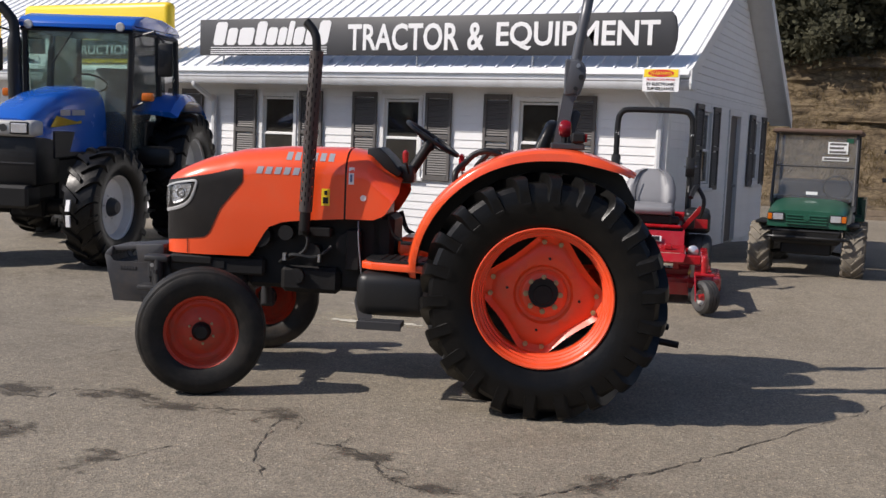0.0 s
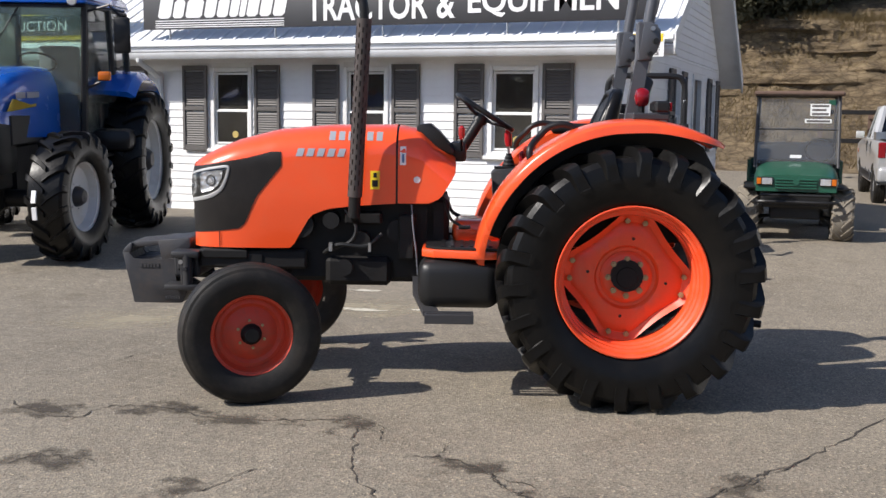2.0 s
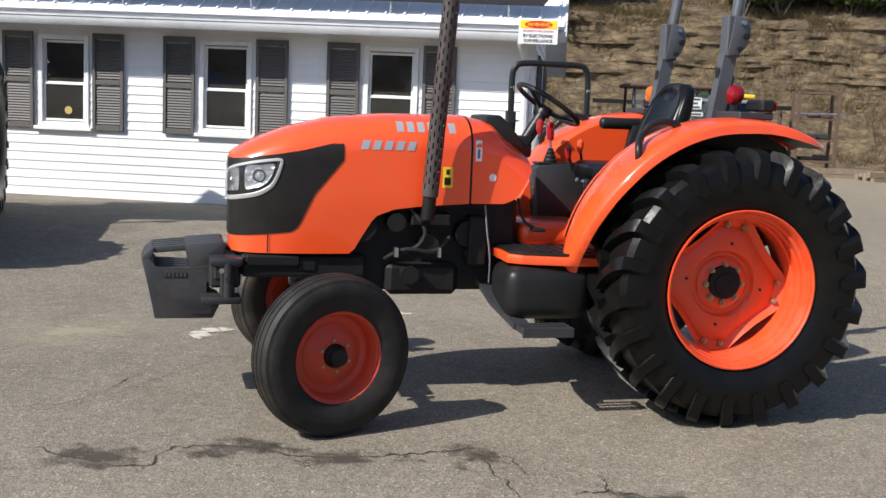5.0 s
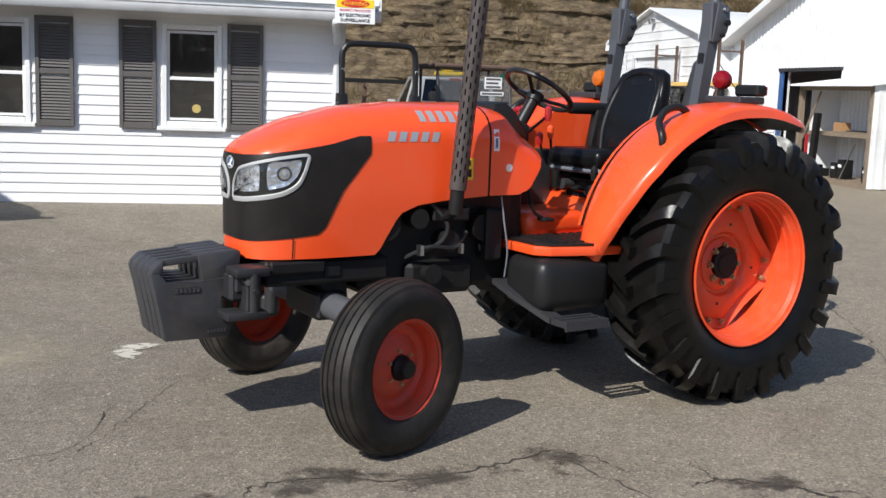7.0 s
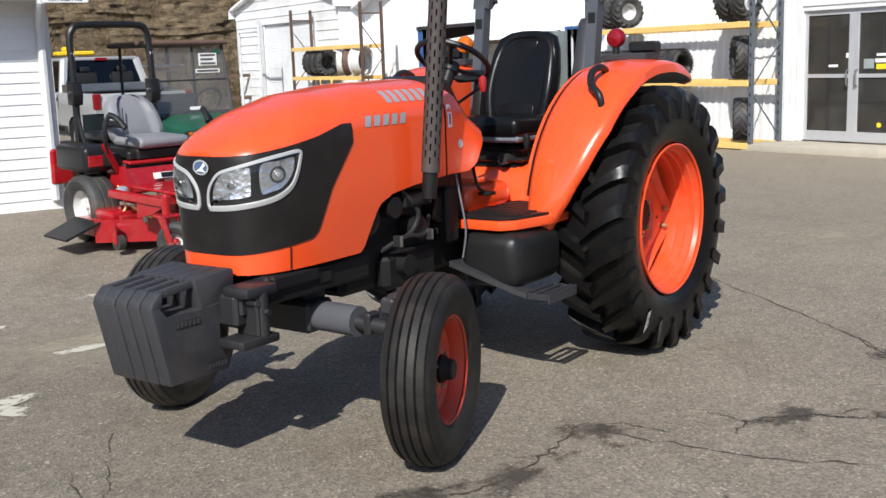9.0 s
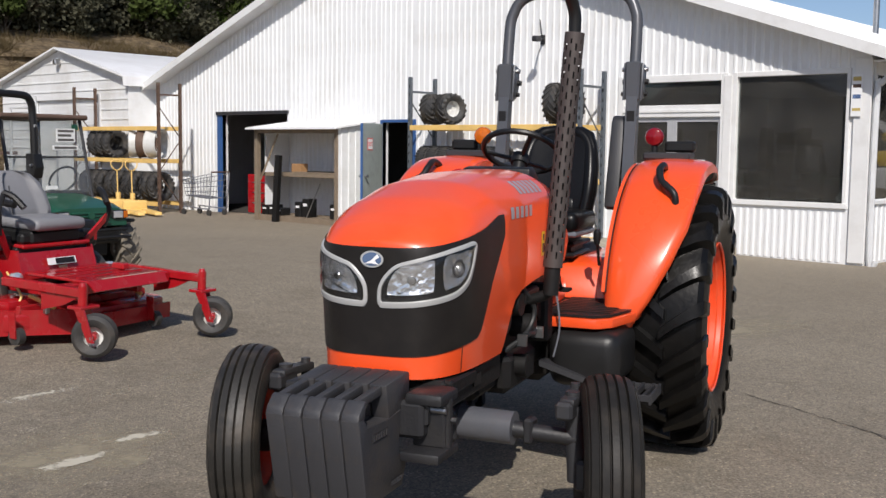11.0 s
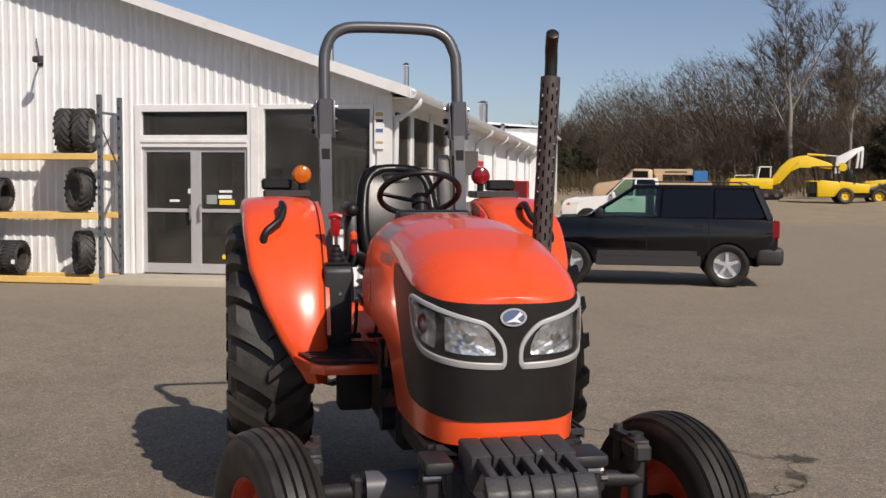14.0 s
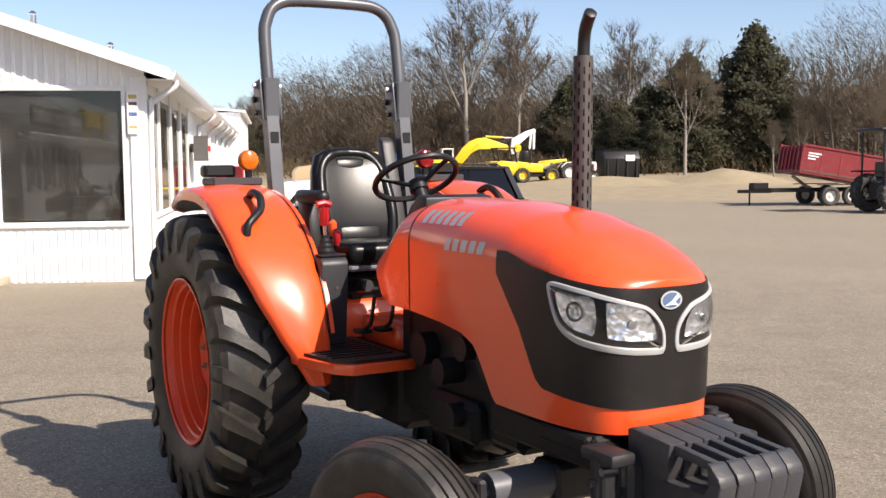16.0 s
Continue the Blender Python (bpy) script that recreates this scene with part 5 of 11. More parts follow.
def rear_wheel(side, parent):
    """One rear wheel in the tractor's frame; side 1 is the left."""
    rubber = M_TYRE if side > 0 else M_TYRE_WORN
    w = part("rear_wheel_tyre", lug_tyre(B(), 0.735, 0.208, 0.412, 0.052, 22, bars=False), rubber, parent, "big black drive tyre with deep slanted bars", 30, m=pose(0, side * 0.725, 0.724))
    for row in (1, -1):
        first = part("tread_bar", tread_bar(B(), 0.735, 0.208, 0.688, 0.0, row, 0.5), rubber, w, smooth=30, m=pose(0, 0, 0, 0, 8 * (row < 0), 0))
        for i in range(1, 22):
            again(first, pose(0, 0, 0, 0, 360 / 22 * i + 8 * (row < 0), 0))
    s = side
    prof = [(s * 0.176, 0.402), (s * 0.184, 0.411), (s * 0.182, 0.418), (s * 0.172, 0.416), (s * 0.164, 0.398), (s * 0.14, 0.39), (s * 0.132, 0.378), (s * 0.1, 0.376), (s * 0.094, 0.367), (s * 0.05, 0.365), (s * 0.045, 0.357), (s * 0.02, 0.353), (s * -0.05, 0.353), (s * -0.19, 0.39), (s * -0.2, 0.415)]
    part("rim", lathe(B(), prof, 64), M_ORANGE_DULL, w, "glossy orange steel rim")
    b = B()
    n = 48
    rings = []
    for k, (f, y) in enumerate(((0.30, -0.058), (0.34, -0.05), (0.46, -0.048), (0.5, -0.024), (0.62, -0.02), (0.8, -0.024), (0.88, -0.036), (1.0, -0.005))):
        rg = []
        for i in range(n):
            a = 2 * math.pi * i / n + radians(8)
            c = abs(((a - radians(8) + math.pi / 4) % (math.pi / 2)) - math.pi / 4)
            out = 0.354 if c < radians(15) else 0.354 * math.cos(radians(45 - 15)) / max(math.cos(math.pi / 4 - c), 0.01) - 0.012 * math.sin(math.pi * (c - radians(15)) / radians(60))
            rr = out * f if f > 0.51 else 0.36 * f
            rg.append(b.verts.new((rr * math.cos(a), s * (y + 0.0), rr * math.sin(a))))
        rings.append(rg)
    back = [[b.verts.new((v.co.x * 0.99, v.co.y - s * 0.012, v.co.z * 0.99)) for v in rg] for rg in reversed(rings)]
    skin(b, rings + back, False, True, True)
    part("wheel_disc", b, M_ORANGE_DULL, w, "orange pressed wheel disc")
    part("hub_flange", lathe(B(), [(s * -0.06, 0.15), (s * -0.042, 0.146), (s * -0.034, 0.132), (s * -0.03, 0.126), (s * -0.03, 0.05)], 28), M_ORANGE_DULL, w)
    part("hub", lathe(B(), [(s * -0.031, 0.066), (s * -0.01, 0.064), (s * 0.0, 0.056), (s * 0.0, 0.0)], 28), M_DARK, w, "dark hub cap")
    bolts(w, (0, s * -0.03, 0), 0.103, 8, 0.018, s)
    for q in range(4):
        for dlt in (-9, 9):
            a = radians(8 + 90 * q + dlt)
            m = Matrix.Translation((0.318 * math.cos(a), s * -0.026, 0.318 * math.sin(a)))
            bb = cyl(cyl(B(), (0, 0, 0), (0, s * 0.02, 0), 0.016, n=6), (0, 0, 0), (0, s * 0.03, 0), 0.008, n=8)
            part("clamp_bolt", bb, M_BOLT, w, m=m)
    for q in range(4):
        a = radians(8 + 90 * q)
        part("disc_hole", cyl(B(), (0.22 * math.cos(a), s * -0.03, 0.22 * math.sin(a)), (0.22 * math.cos(a), s * -0.018, 0.22 * math.sin(a)), 0.009, n=8), M_BLACK, w)
    return w


def front_wheel(side, parent, steer):
    s = side
    wx, wy = (2.092, 0.775) if s > 0 else (2.115, 0.79)
    w = part("front_wheel_tyre", rib_tyre(B(), 0.398, 0.108, 0.222, 5), M_TYRE_FRONT if s > 0 else M_TYRE_WORN, parent, "narrow black front tyre with worn ribs", 30, m=pose(wx, s * wy, 0.392, 0, 0, steer))
    prof = [(s * 0.073, 0.216), (s * 0.08, 0.225), (s * 0.074, 0.228), (s * 0.066, 0.21), (s * 0.04, 0.2), (s * 0.02, 0.192), (s * -0.02, 0.19), (s * -0.06, 0.215), (s * -0.08, 0.236)]
    part("rim", lathe(B(), prof, 48), M_ORANGE_FRONT, w, "dusty orange front rim")
    part("wheel_disc", lathe(B(), [(s * 0.012, 0.195), (s * 0.016, 0.17), (s * 0.0, 0.15), (s * 0.012, 0.12), (s * 0.03, 0.09), (s * 0.03, 0.05), (s * 0.02, 0.05), (s * 0.02, 0.09), (s * -0.01, 0.15), (s * 0.0, 0.195)], 40), M_ORANGE_FRONT, w)
    part("hub_cap", lathe(B(), [(s * 0.02, 0.06), (s * 0.045, 0.058), (s * 0.06, 0.045), (s * 0.085, 0.042), (s * 0.09, 0.036), (s * 0.09, 0.0)], 24), M_DARK, w, "dark hub cap")
    part("inner_hub", cyl(B(), (0, 0.0, 0), (0, -s * 0.09, 0), 0.07, n=20), M_DARK, w)
    bolts(w, (0, s * 0.03, 0), 0.078, 6, 0.009, s, 0.4)
    return w


# hood surface: distance round the nose and height give a point
HOOD_W, HOOD_X0, HOOD_L, HOOD_P = 0.312, 1.92, 0.64, 3.75
_plan = []
for _i in range(401):
    _t = math.pi / 2 * (1 - _i / 400)
    _plan.append((HOOD_X0 + HOOD_L * math.sin(_t) ** (2 / HOOD_P), HOOD_W * max(math.cos(_t), 0) ** (2 / HOOD_P)))
_arc = [0.0]
for _a, _b in zip(_plan, _plan[1:]):
    _arc.append(_arc[-1] + math.hypot(_b[0] - _a[0], _b[1] - _a[1]))
CROWN = [(0.9, 1.30), (0.95, 1.35), (1.08, 1.44), (1.17, 1.525), (1.31, 1.552), (1.74, 1.545), (2.04, 1.515), (2.27, 1.455), (2.4, 1.402), (2.47, 1.368), (2.53, 1.33), (2.57, 1.302)]


def plan_at(a):
    """x and half width at distance a round the nose from its middle."""
    if a >= _arc[-1]:
        return HOOD_X0 - (a - _arc[-1]), HOOD_W
    lo, hi = 0, 400
    while hi - lo > 1:
        mid = (lo + hi) // 2
        lo, hi = (mid, hi) if _arc[mid] <= a else (lo, mid)
    t = (a - _arc[lo]) / max(_arc[hi] - _arc[lo], 1e-9)
    return tuple(p + (q - p) * t for p, q in zip(_plan[lo], _plan[hi]))


def crown(x):
    return lerp(CROWN, x)


def shoulder(x):
    """Depth of the rounding between the hood's top and its side."""
    return lerp([(2.1, 0.2), (2.45, 0.13), (2.57, 0.06)], x)


def hood_point(side, a, z, out=0.0):
    x, h = plan_at(a)
    zt = crown(x)
    zs = zt - shoulder(x)
    k = max(0.0, min(1.0, (z - zs) / (zt - zs)))
    w = h * (1 - k ** 2.6) ** (1 / 2.6)
    taper = 1 - 0.07 * max(0.0, (1.1 - z) / 0.3)
    p = Vector((x, side * w * (taper if z < 1.1 else 1), z))
    if out:
        x2, h2 = plan_at(a + 0.004)
        x1, h1 = plan_at(max(a - 0.004, 0))
        nrm = Vector((-(h2 - h1) * -1, side * -(x2 - x1), 0.0))
        if nrm.length < 1e-6:
            nrm = Vector((1, 0, 0))
        nrm.normalize()
        p += nrm * out
    return p


def hood_shell(bm, stations, low, tops=0):
    """The skin between two rows of stations along the hood, over the top from side to side."""
    rings = []
    for a in stations:
        x, h = plan_at(a)
        zt, zb = crown(x), low(x)
        zs = max(zt - shoulder(x), min(zb, zt - 0.004))
        zb = min(zb, zs)
        col = [hood_point(1, a, zb + (zs - zb) * i / 7) for i in range(8)]
        for i in range(1, 14):
            k = math.sin(math.pi / 2 * i / 13)
            col.append(hood_point(1, a, zs + (zt - zs) * k))
        rings.append(col + [Vector((p.x, -p.y, p.z)) for p in reversed(col[:-1])])
    vs = [[bm.verts.new(p) for p in r] for r in rings]
    skin(bm, vs, False, False)
    bmesh.ops.remove_doubles(bm, verts=bm.verts[:], dist=0.0006)
    return bm


def hood_bands(bm, side, outline, offs, fills=(), k=5, heavy=0.6):
    """Rings on the hood's skin: an outline set in by distances, heavier along its foot, then shrunk; each at its height above the skin."""
    ol = curve([(a, 0, z) for a, z in outline], k, True)
    n = len(ol)
    ca, cz = sum(p.x for p in ol) / n, sum(p.z for p in ol) / n
    turn = math.copysign(1, sum(ol[i].x * ol[(i + 1) % n].z - ol[(i + 1) % n].x * ol[i].z for i in range(n)))
    rings = []
    for d, out in offs:
        last = []
        for i, p in enumerate(ol):
            e = (ol[(i + 1) % n] - ol[i - 1]).normalized()
            nx, nz = -e.z * turn, e.x * turn
            w = d * (1 + heavy * max(0.0, nz))
            last.append((p.x + nx * w, p.z + nz * w))
        rings.append([bm.verts.new(hood_point(side, max(0.0, a), z, out)) for a, z in last])
    for f, out in fills:
        rings.append([bm.verts.new(hood_point(side, max(0.0, ca + (a - ca) * f), cz + (z - cz) * f, out)) for a, z in last])
    skin(bm, rings, False)
    return bm


def hood_patch(bm, side, outline, f0, f1, out0, out1, k=4, fill=False):
    """A band of the hood's skin between two shrunken copies of an outline in (distance, height)."""
    ol = curve([(a, 0, z) for a, z in outline], k, True)
    ca = sum(p.x for p in ol) / len(ol)
    cz = sum(p.z for p in ol) / len(ol)
    rings = []
    steps = 5 if fill else 3
    for i in range(steps + 1):
        t = i / steps
        f, out = f0 + (f1 - f0) * t, out0 + (out1 - out0) * t
        rings.append([bm.verts.new(hood_point(side, max(0.0, ca + (p.x - ca) * f), cz + (p.z - cz) * f, out)) for p in ol])
    skin(bm, rings, False)
    return bm


def orange_tractor():
    T = thing("tractor", pose(-2.535, 6.63, 0, 0, 0, 200.3), "orange utility tractor with roll bar and front weights on asphalt", "tractor")
    for s in (1, -1):
        rear_wheel(s, T)
        front_wheel(s, T, 18)
    # bonnet, cowl and nose
    low = lambda x: lerp([(1.0, 1.1), (1.31, 1.088), (1.56, 1.07), (1.72, 1.05), (1.82, 1.01), (1.88, 0.91), (1.935, 0.812), (2.6, 0.806)], x)
    st = [0.0, 0.02, 0.05, 0.1, 0.15, 0.2, 0.24] + [0.26 + 0.012 * i for i in range(12)]
    a_end = _arc[-1] + (HOOD_X0 - 1.315)
    while st[-1] < a_end - 0.03:
        st.append(st[-1] + 0.028)
    st.append(a_end)
    hood = part("hood", hood_shell(B(), st, low), M_ORANGE, T, "smooth rounded orange hood", 50)
    cowl_low = lambda x: lerp([(0.95, 1.33), (0.965, 1.26), (1.05, 1.12), (1.12, 1.09), (1.32, 1.088)], x)
    st = [a_end + 0.012 + 0.02 * i for i in range(18)]
    part("rear_cowl", hood_shell(B(), st, cowl_low), M_ORANGE, T, "orange rear cowl", 50)
    st = [a_end - 0.012, a_end + 0.028]
    bb = hood_shell(B(), st, lambda x: 1.1)
    bmesh.ops.scale(bb, vec=(1, 0.985, 0.994), verts=bb.verts[:])
    part("hood_gap", bb, M_BLACK, T)
    # black mesh nose that sweeps back along both sides
    hi = lambda x: lerp([(1.97, 1.385), (2.05, 1.385), (2.2, 1.345), (2.35, 1.318), (2.5, 1.294), (2.57, 1.286)], x)
    lo = lambda x: lerp([(1.97, 1.345), (1.985, 1.31), (2.14, 1.12), (2.215, 0.955), (2.25, 0.925), (2.35, 0.912), (2.57, 0.888)], x)
    b = B()
    for s in (1, -1):
        cols = []
        a = 0.0
        while True:
            x, h = plan_at(a)
            if x < 1.985:
                break
            z0, z1 = lo(x), min(hi(x), crown(x) - 0.012)
            cols.append([b.verts.new(hood_point(s, a, z0 + (z1 - z0) * i / 12, 0.004)) for i in range(13)])
            a += 0.012
        skin(b, cols, False, False)
    bmesh.ops.remove_doubles(b, verts=b.verts[:], dist=0.0005)
    part("grille", b, M_GRILLE, T, "black mesh grille and side screens", 60)
    lamp = [(0.024, 1.13), (0.023, 1.095), (0.03, 1.077), (0.05, 1.07), (0.16, 1.076), (0.28, 1.094), (0.35, 1.114), (0.405, 1.15), (0.435, 1.2), (0.455, 1.262), (0.458, 1.288), (0.44, 1.298), (0.39, 1.293), (0.28, 1.274), (0.15, 1.242), (0.09, 1.222), (0.05, 1.185), (0.031, 1.155)]
    inner = [(0.222, 1.243), (0.15, 1.232), (0.1, 1.21), (0.068, 1.165), (0.06, 1.122), (0.075, 1.115), (0.15, 1.118), (0.215, 1.126), (0.228, 1.14), (0.23, 1.225)]
    outer = [(0.27, 1.25), (0.34, 1.262), (0.4, 1.272), (0.418, 1.258), (0.4, 1.2), (0.355, 1.155), (0.3, 1.14), (0.268, 1.142)]
    for s in (1, -1):
        h = part("headlight", hood_bands(B(), s, lamp, ((-0.003, 0.002), (-0.002, 0.009), (0.001, 0.011), (0.01, 0.012), (0.012, 0.01), (0.013, 0.004))), M_LAMPRIM, T, "headlight with a silver rim and clear lens", 24)
        part("bezel", hood_bands(B(), s, lamp, ((0.011, 0.007), (0.018, 0.005)), ((0.6, 0.005), (0.3, 0.005), (0.02, 0.005))), M_BLACK, h)
        part("lens", hood_bands(B(), s, lamp, ((0.0115, 0.0105), (0.018, 0.012)), ((0.75, 0.0145), (0.4, 0.016), (0.02, 0.017))), M_LENS, h, "clear lens").visible_shadow = False
        disc = lambda ca, cz, r: [(ca + r * math.cos(2 * math.pi * i / 10), cz + r * math.sin(2 * math.pi * i / 10)) for i in range(10)]
        part("bulb_shield", hood_bands(B(), s, disc(0.15, 1.172, 0.017), ((0.0, 0.008), (0.003, 0.0115)), ((0.5, 0.012), (0.05, 0.012)), 2, 0.0), M_CHROME, h)
        part("marker_ring", hood_bands(B(), s, disc(0.34, 1.208, 0.034), ((0.0, 0.0075), (0.002, 0.0105), (0.007, 0.0105), (0.009, 0.007)), (), 2, 0.0), M_GREYMET, h)
        part("marker_bulb", hood_bands(B(), s, disc(0.34, 1.208, 0.013), ((0.0, 0.0075), (0.003, 0.0115)), ((0.5, 0.0125), (0.05, 0.0125)), 2, 0.0), M_REFLECT, h)
        for ol in (inner, outer):
            part("reflector", hood_bands(B(), s, ol, ((0.0, 0.0095), (0.004, 0.009)), ((0.8, 0.007), (0.5, 0.006), (0.02, 0.0055)), 3, 0.0), M_FACETED, h, "bright faceted reflector", 25)
    b = B()
    for s in (1, -1):
        v = [b.verts.new(hood_point(s, abs(0.046 * math.cos(t)), 1.243 + 0.031 * math.sin(t), 0.012)) for t in (-math.pi / 2 + math.pi * i / 12 for i in range(13))]
        b.faces.new(v)
    badge = part("nose_badge", b, M_LAMPRIM, T, "oval nose badge, silver on blue")
    b = prism(B(), [(-0.028, 1.226), (0.0, 1.24), (0.022, 1.262), (0.031, 1.252), (0.012, 1.238), (0.028, 1.224), (0.0, 1.228)], "x", 2.5735, 2.5765)
    part("badge_mark", b, M_SIGNWHITE, badge)
    b = B()
    for s in (1, -1):
        b.faces.new([b.verts.new(hood_point(s, abs(0.038 * math.cos(t)), 1.243 + 0.025 * math.sin(t), 0.013)) for t in (-math.pi / 2 + math.pi * i / 12 for i in range(13))])
    part("badge_field", b, M_DECALBLUE, badge, "dark blue field")
    # seam in the red lower edge
    for s in (1,):
        a = next(q / 500 for q in range(500) if plan_at(q / 500)[0] < 2.37)
        b = B()
        skin(b, [[b.verts.new(hood_point(s, a + d, z, 0.006)) for d in (-0.003, 0.003)] for z in (0.812, 0.86, 0.908)], False, False)
        part("nose_seam", b, M_BLACK, T)
    # block marks where the maker and model stand, both sides
    for s in (1, -1):
        for word, x0, x1, z0, z1, lean, k, mt, nm in (("maker", 1.715, 1.38, 1.456, 1.508, 0.0, 6, M_DECAL, "maker_mark"), ("model", 1.91, 1.605, 1.36, 1.407, 0.014, 5, M_DECAL, "model_mark")):
            for i in range(k):
                fa = x0 + (x1 - x0) * (i + 0.06) / k if s > 0 else x1 + (x0 - x1) * (i + 0.06) / k
                fb = x0 + (x1 - x0) * (i + 0.9) / k if s > 0 else x1 + (x0 - x1) * (i + 0.9) / k
                ab = lambda x: _arc[-1] + (HOOD_X0 - x)
                b = B()
                rows = []
                for z in (z0, (z0 + z1) / 2, z1):
                    ln = lean * (z - z0) / (z1 - z0) * (-1 if s > 0 else 1)
                    rows.append([b.verts.new(hood_point(s, ab(x + ln), z, 0.0025)) for x in (fa, fa + (fb - fa) * 0.78)])
                skin(b, rows, False, False)
                part(nm, b, mt, T)
    ab = lambda x: _arc[-1] + (HOOD_X0 - x)

    def decal(nm, x0, x1, z0, z1, mt, out=0.002):
        b = B()
        skin(b, [[b.verts.new(hood_point(1, ab(x), z, out)) for x in (x0, x1)] for z in (z0, (z0 + z1) / 2, z1)], False, False)
        return part(nm, b, mt, T)
    decal("caution_label", 1.465, 1.41, 1.17, 1.28, M_LABELYEL)
    decal("label_print", 1.455, 1.42, 1.185, 1.225, M_BLACK, 0.003)
    decal("label_print", 1.447, 1.427, 1.24, 1.268, M_BLACK, 0.003)
    decal("instruction_label", 1.30 - 0.01, 1.255, 1.315, 1.425, M_SIGNWHITE)
    decal("label_print", 1.28, 1.265, 1.33, 1.38, M_DECALBLUE, 0.003)
    p = hood_point(1, ab(1.19), 1.23)
    part("cowl_plug", cyl(B(), p, p + Vector((0, 0.004, 0)), 0.02, n=18), M_TRIM, T, "pale round plug")
    # dash
    b = prism(B(), [(1.2, 1.46), (1.2, 1.553), (1.12, 1.562), (1.06, 1.51), (0.965, 1.40), (0.985, 1.37)], "y", -0.17, 0.17, 0.012)
    part("dash_shroud", b, M_BLACK, T, "black plastic dash shroud")
    b = box(B(), 0.9, 1.0, -0.09, 0.09, 1.33, 1.45, 0.02, pose(0, 0, 0), 2)
    part("dash_panel", b, M_BLACK, T)
    # engine and gearbox
    b = box(B(), 1.0, 1.98, -0.2, 0.2, 0.6, 1.12, 0.03)
    part("engine_block", b, M_DARK, T, "dark dirty engine block")
    part("oil_sump", box(B(), 1.34, 1.74, -0.26, 0.26, 0.585, 0.76, 0.03), M_DARK, T)
    part("radiator", box(B(), 1.9, 2.5, -0.22, 0.22, 0.84, 1.2, 0.02), M_DARK, T)
    for x, z, r, y1 in ((1.88, 0.95, 0.075, 0.29), (1.7, 0.98, 0.05, 0.3), (1.52, 0.86, 0.055, 0.3), (1.3, 0.92, 0.07, 0.27), (1.62, 0.7, 0.05, 0.31)):
        part("engine_pulley", cyl(B(), (x, -y1, z), (x, y1, z), r, n=16), M_DARK, T)
    part("oil_filter", box(B(), 1.2, 1.3, 0.2, 0.3, 0.75, 1.02, 0.012), M_DARK, T)
    part("fuel_pump", box(B(), 1.4, 1.62, 0.2, 0.29, 0.96, 1.03, 0.01), M_DARK, T)
    for k, pts in enumerate((((1.75, 0.24, 0.78), (1.65, 0.31, 0.84), (1.5, 0.3, 0.83), (1.4, 0.26, 0.9)), ((1.22, 0.3, 1.08), (1.21, 0.32, 0.95), (1.19, 0.33, 0.8), (1.18, 0.3, 0.66)), ((1.62, 0.27, 1.05), (1.55, 0.31, 0.95), (1.58, 0.3, 0.86), (1.7, 0.27, 0.8)))):
        part("hose", tube(B(), curve(pts), 0.011 if k != 1 else 0.005, 7), M_HOSE if k != 1 else M_GREYLT, T)
    part("hose_clamp", box(B(), 1.69, 1.71, 0.285, 0.325, 0.80, 0.85), M_STEEL, T)
    part("hose_clamp", box(B(), 1.46, 1.475, 0.29, 0.33, 0.80, 0.85), M_STEEL, T)
    part("front_frame", box(box(B(), 1.85, 2.5, -0.26, 0.26, 0.68, 0.8, 0.015), 2.2, 2.48, -0.28, 0.28, 0.74, 0.798, 0.01), M_DARK, T, "dark front frame")
    part("frame_plate", box(B(), 2.12, 2.2, 0.262, 0.268, 0.72, 0.765), M_BLACK, T)
    part("gearbox", box(box(B(), 0.1, 1.05, -0.22, 0.22, 0.5, 0.85, 0.04), -0.25, 0.3, -0.2, 0.2, 0.55, 1.1, 0.04), M_DARK, T, "gearbox and rear axle housing")
    part("rear_axle", cyl(B(), (0, -0.72, 0.735), (0, 0.72, 0.735), 0.09, n=18), M_DARK, T)
    for s in (1, -1):
        part("axle_flange", cyl(B(), (0, s * 0.5, 0.735), (0, s * 0.46, 0.735), 0.17, n=24), M_DARK, T)
    # front axle
    b = box(B(), 2.03, 2.2, -0.19, 0.19, 0.485, 0.62, 0.015)
    box(b, 2.0, 2.14, -0.13, 0.13, 0.55, 0.72, 0.02)
    part("axle_beam", b, M_BRACKET, T, "dark front axle beam")
    for s in (1, -1):
        part("axle_sleeve", cyl(B(), (2.12, s * 0.185, 0.556), (2.12, s * (0.41 if s > 0 else 0.44), 0.553), 0.066, n=26), M_GREYSLEEVE, T, "grey round axle sleeve")
        part("axle_extension", box(cyl(B(), (2.12, s * 0.4, 0.55), (2.09, s * 0.66, 0.53), 0.033, n=16), 2.07, 2.15, min(s * 0.45, s * 0.49), max(s * 0.45, s * 0.49), 0.5, 0.6, 0.01), M_BRACKET, T, "dark grey axle extension")
        b = cyl(B(), (2.08, s * 0.655, 0.36), (2.09, s * 0.64, 0.66), 0.038, n=14)
        box(b, 2.03, 2.13, s * 0.69 - 0.035, s * 0.69 + 0.035, 0.33, 0.45, 0.012)
        box(b, 2.04, 2.2, s * 0.63 - 0.04, s * 0.63 + 0.03, 0.62, 0.69, 0.012)
        part("king_pin", b, M_GREYMET, T)
        part("steering_arm", prism(B(), [(1.93, s * 0.58), (2.05, s * 0.6), (2.16, s * 0.6), (2.17, s * 0.66), (2.05, s * 0.67), (1.94, s * 0.64)], "z", 0.665, 0.7, 0.008), M_GREYMET, T, "grey forged steering arm")
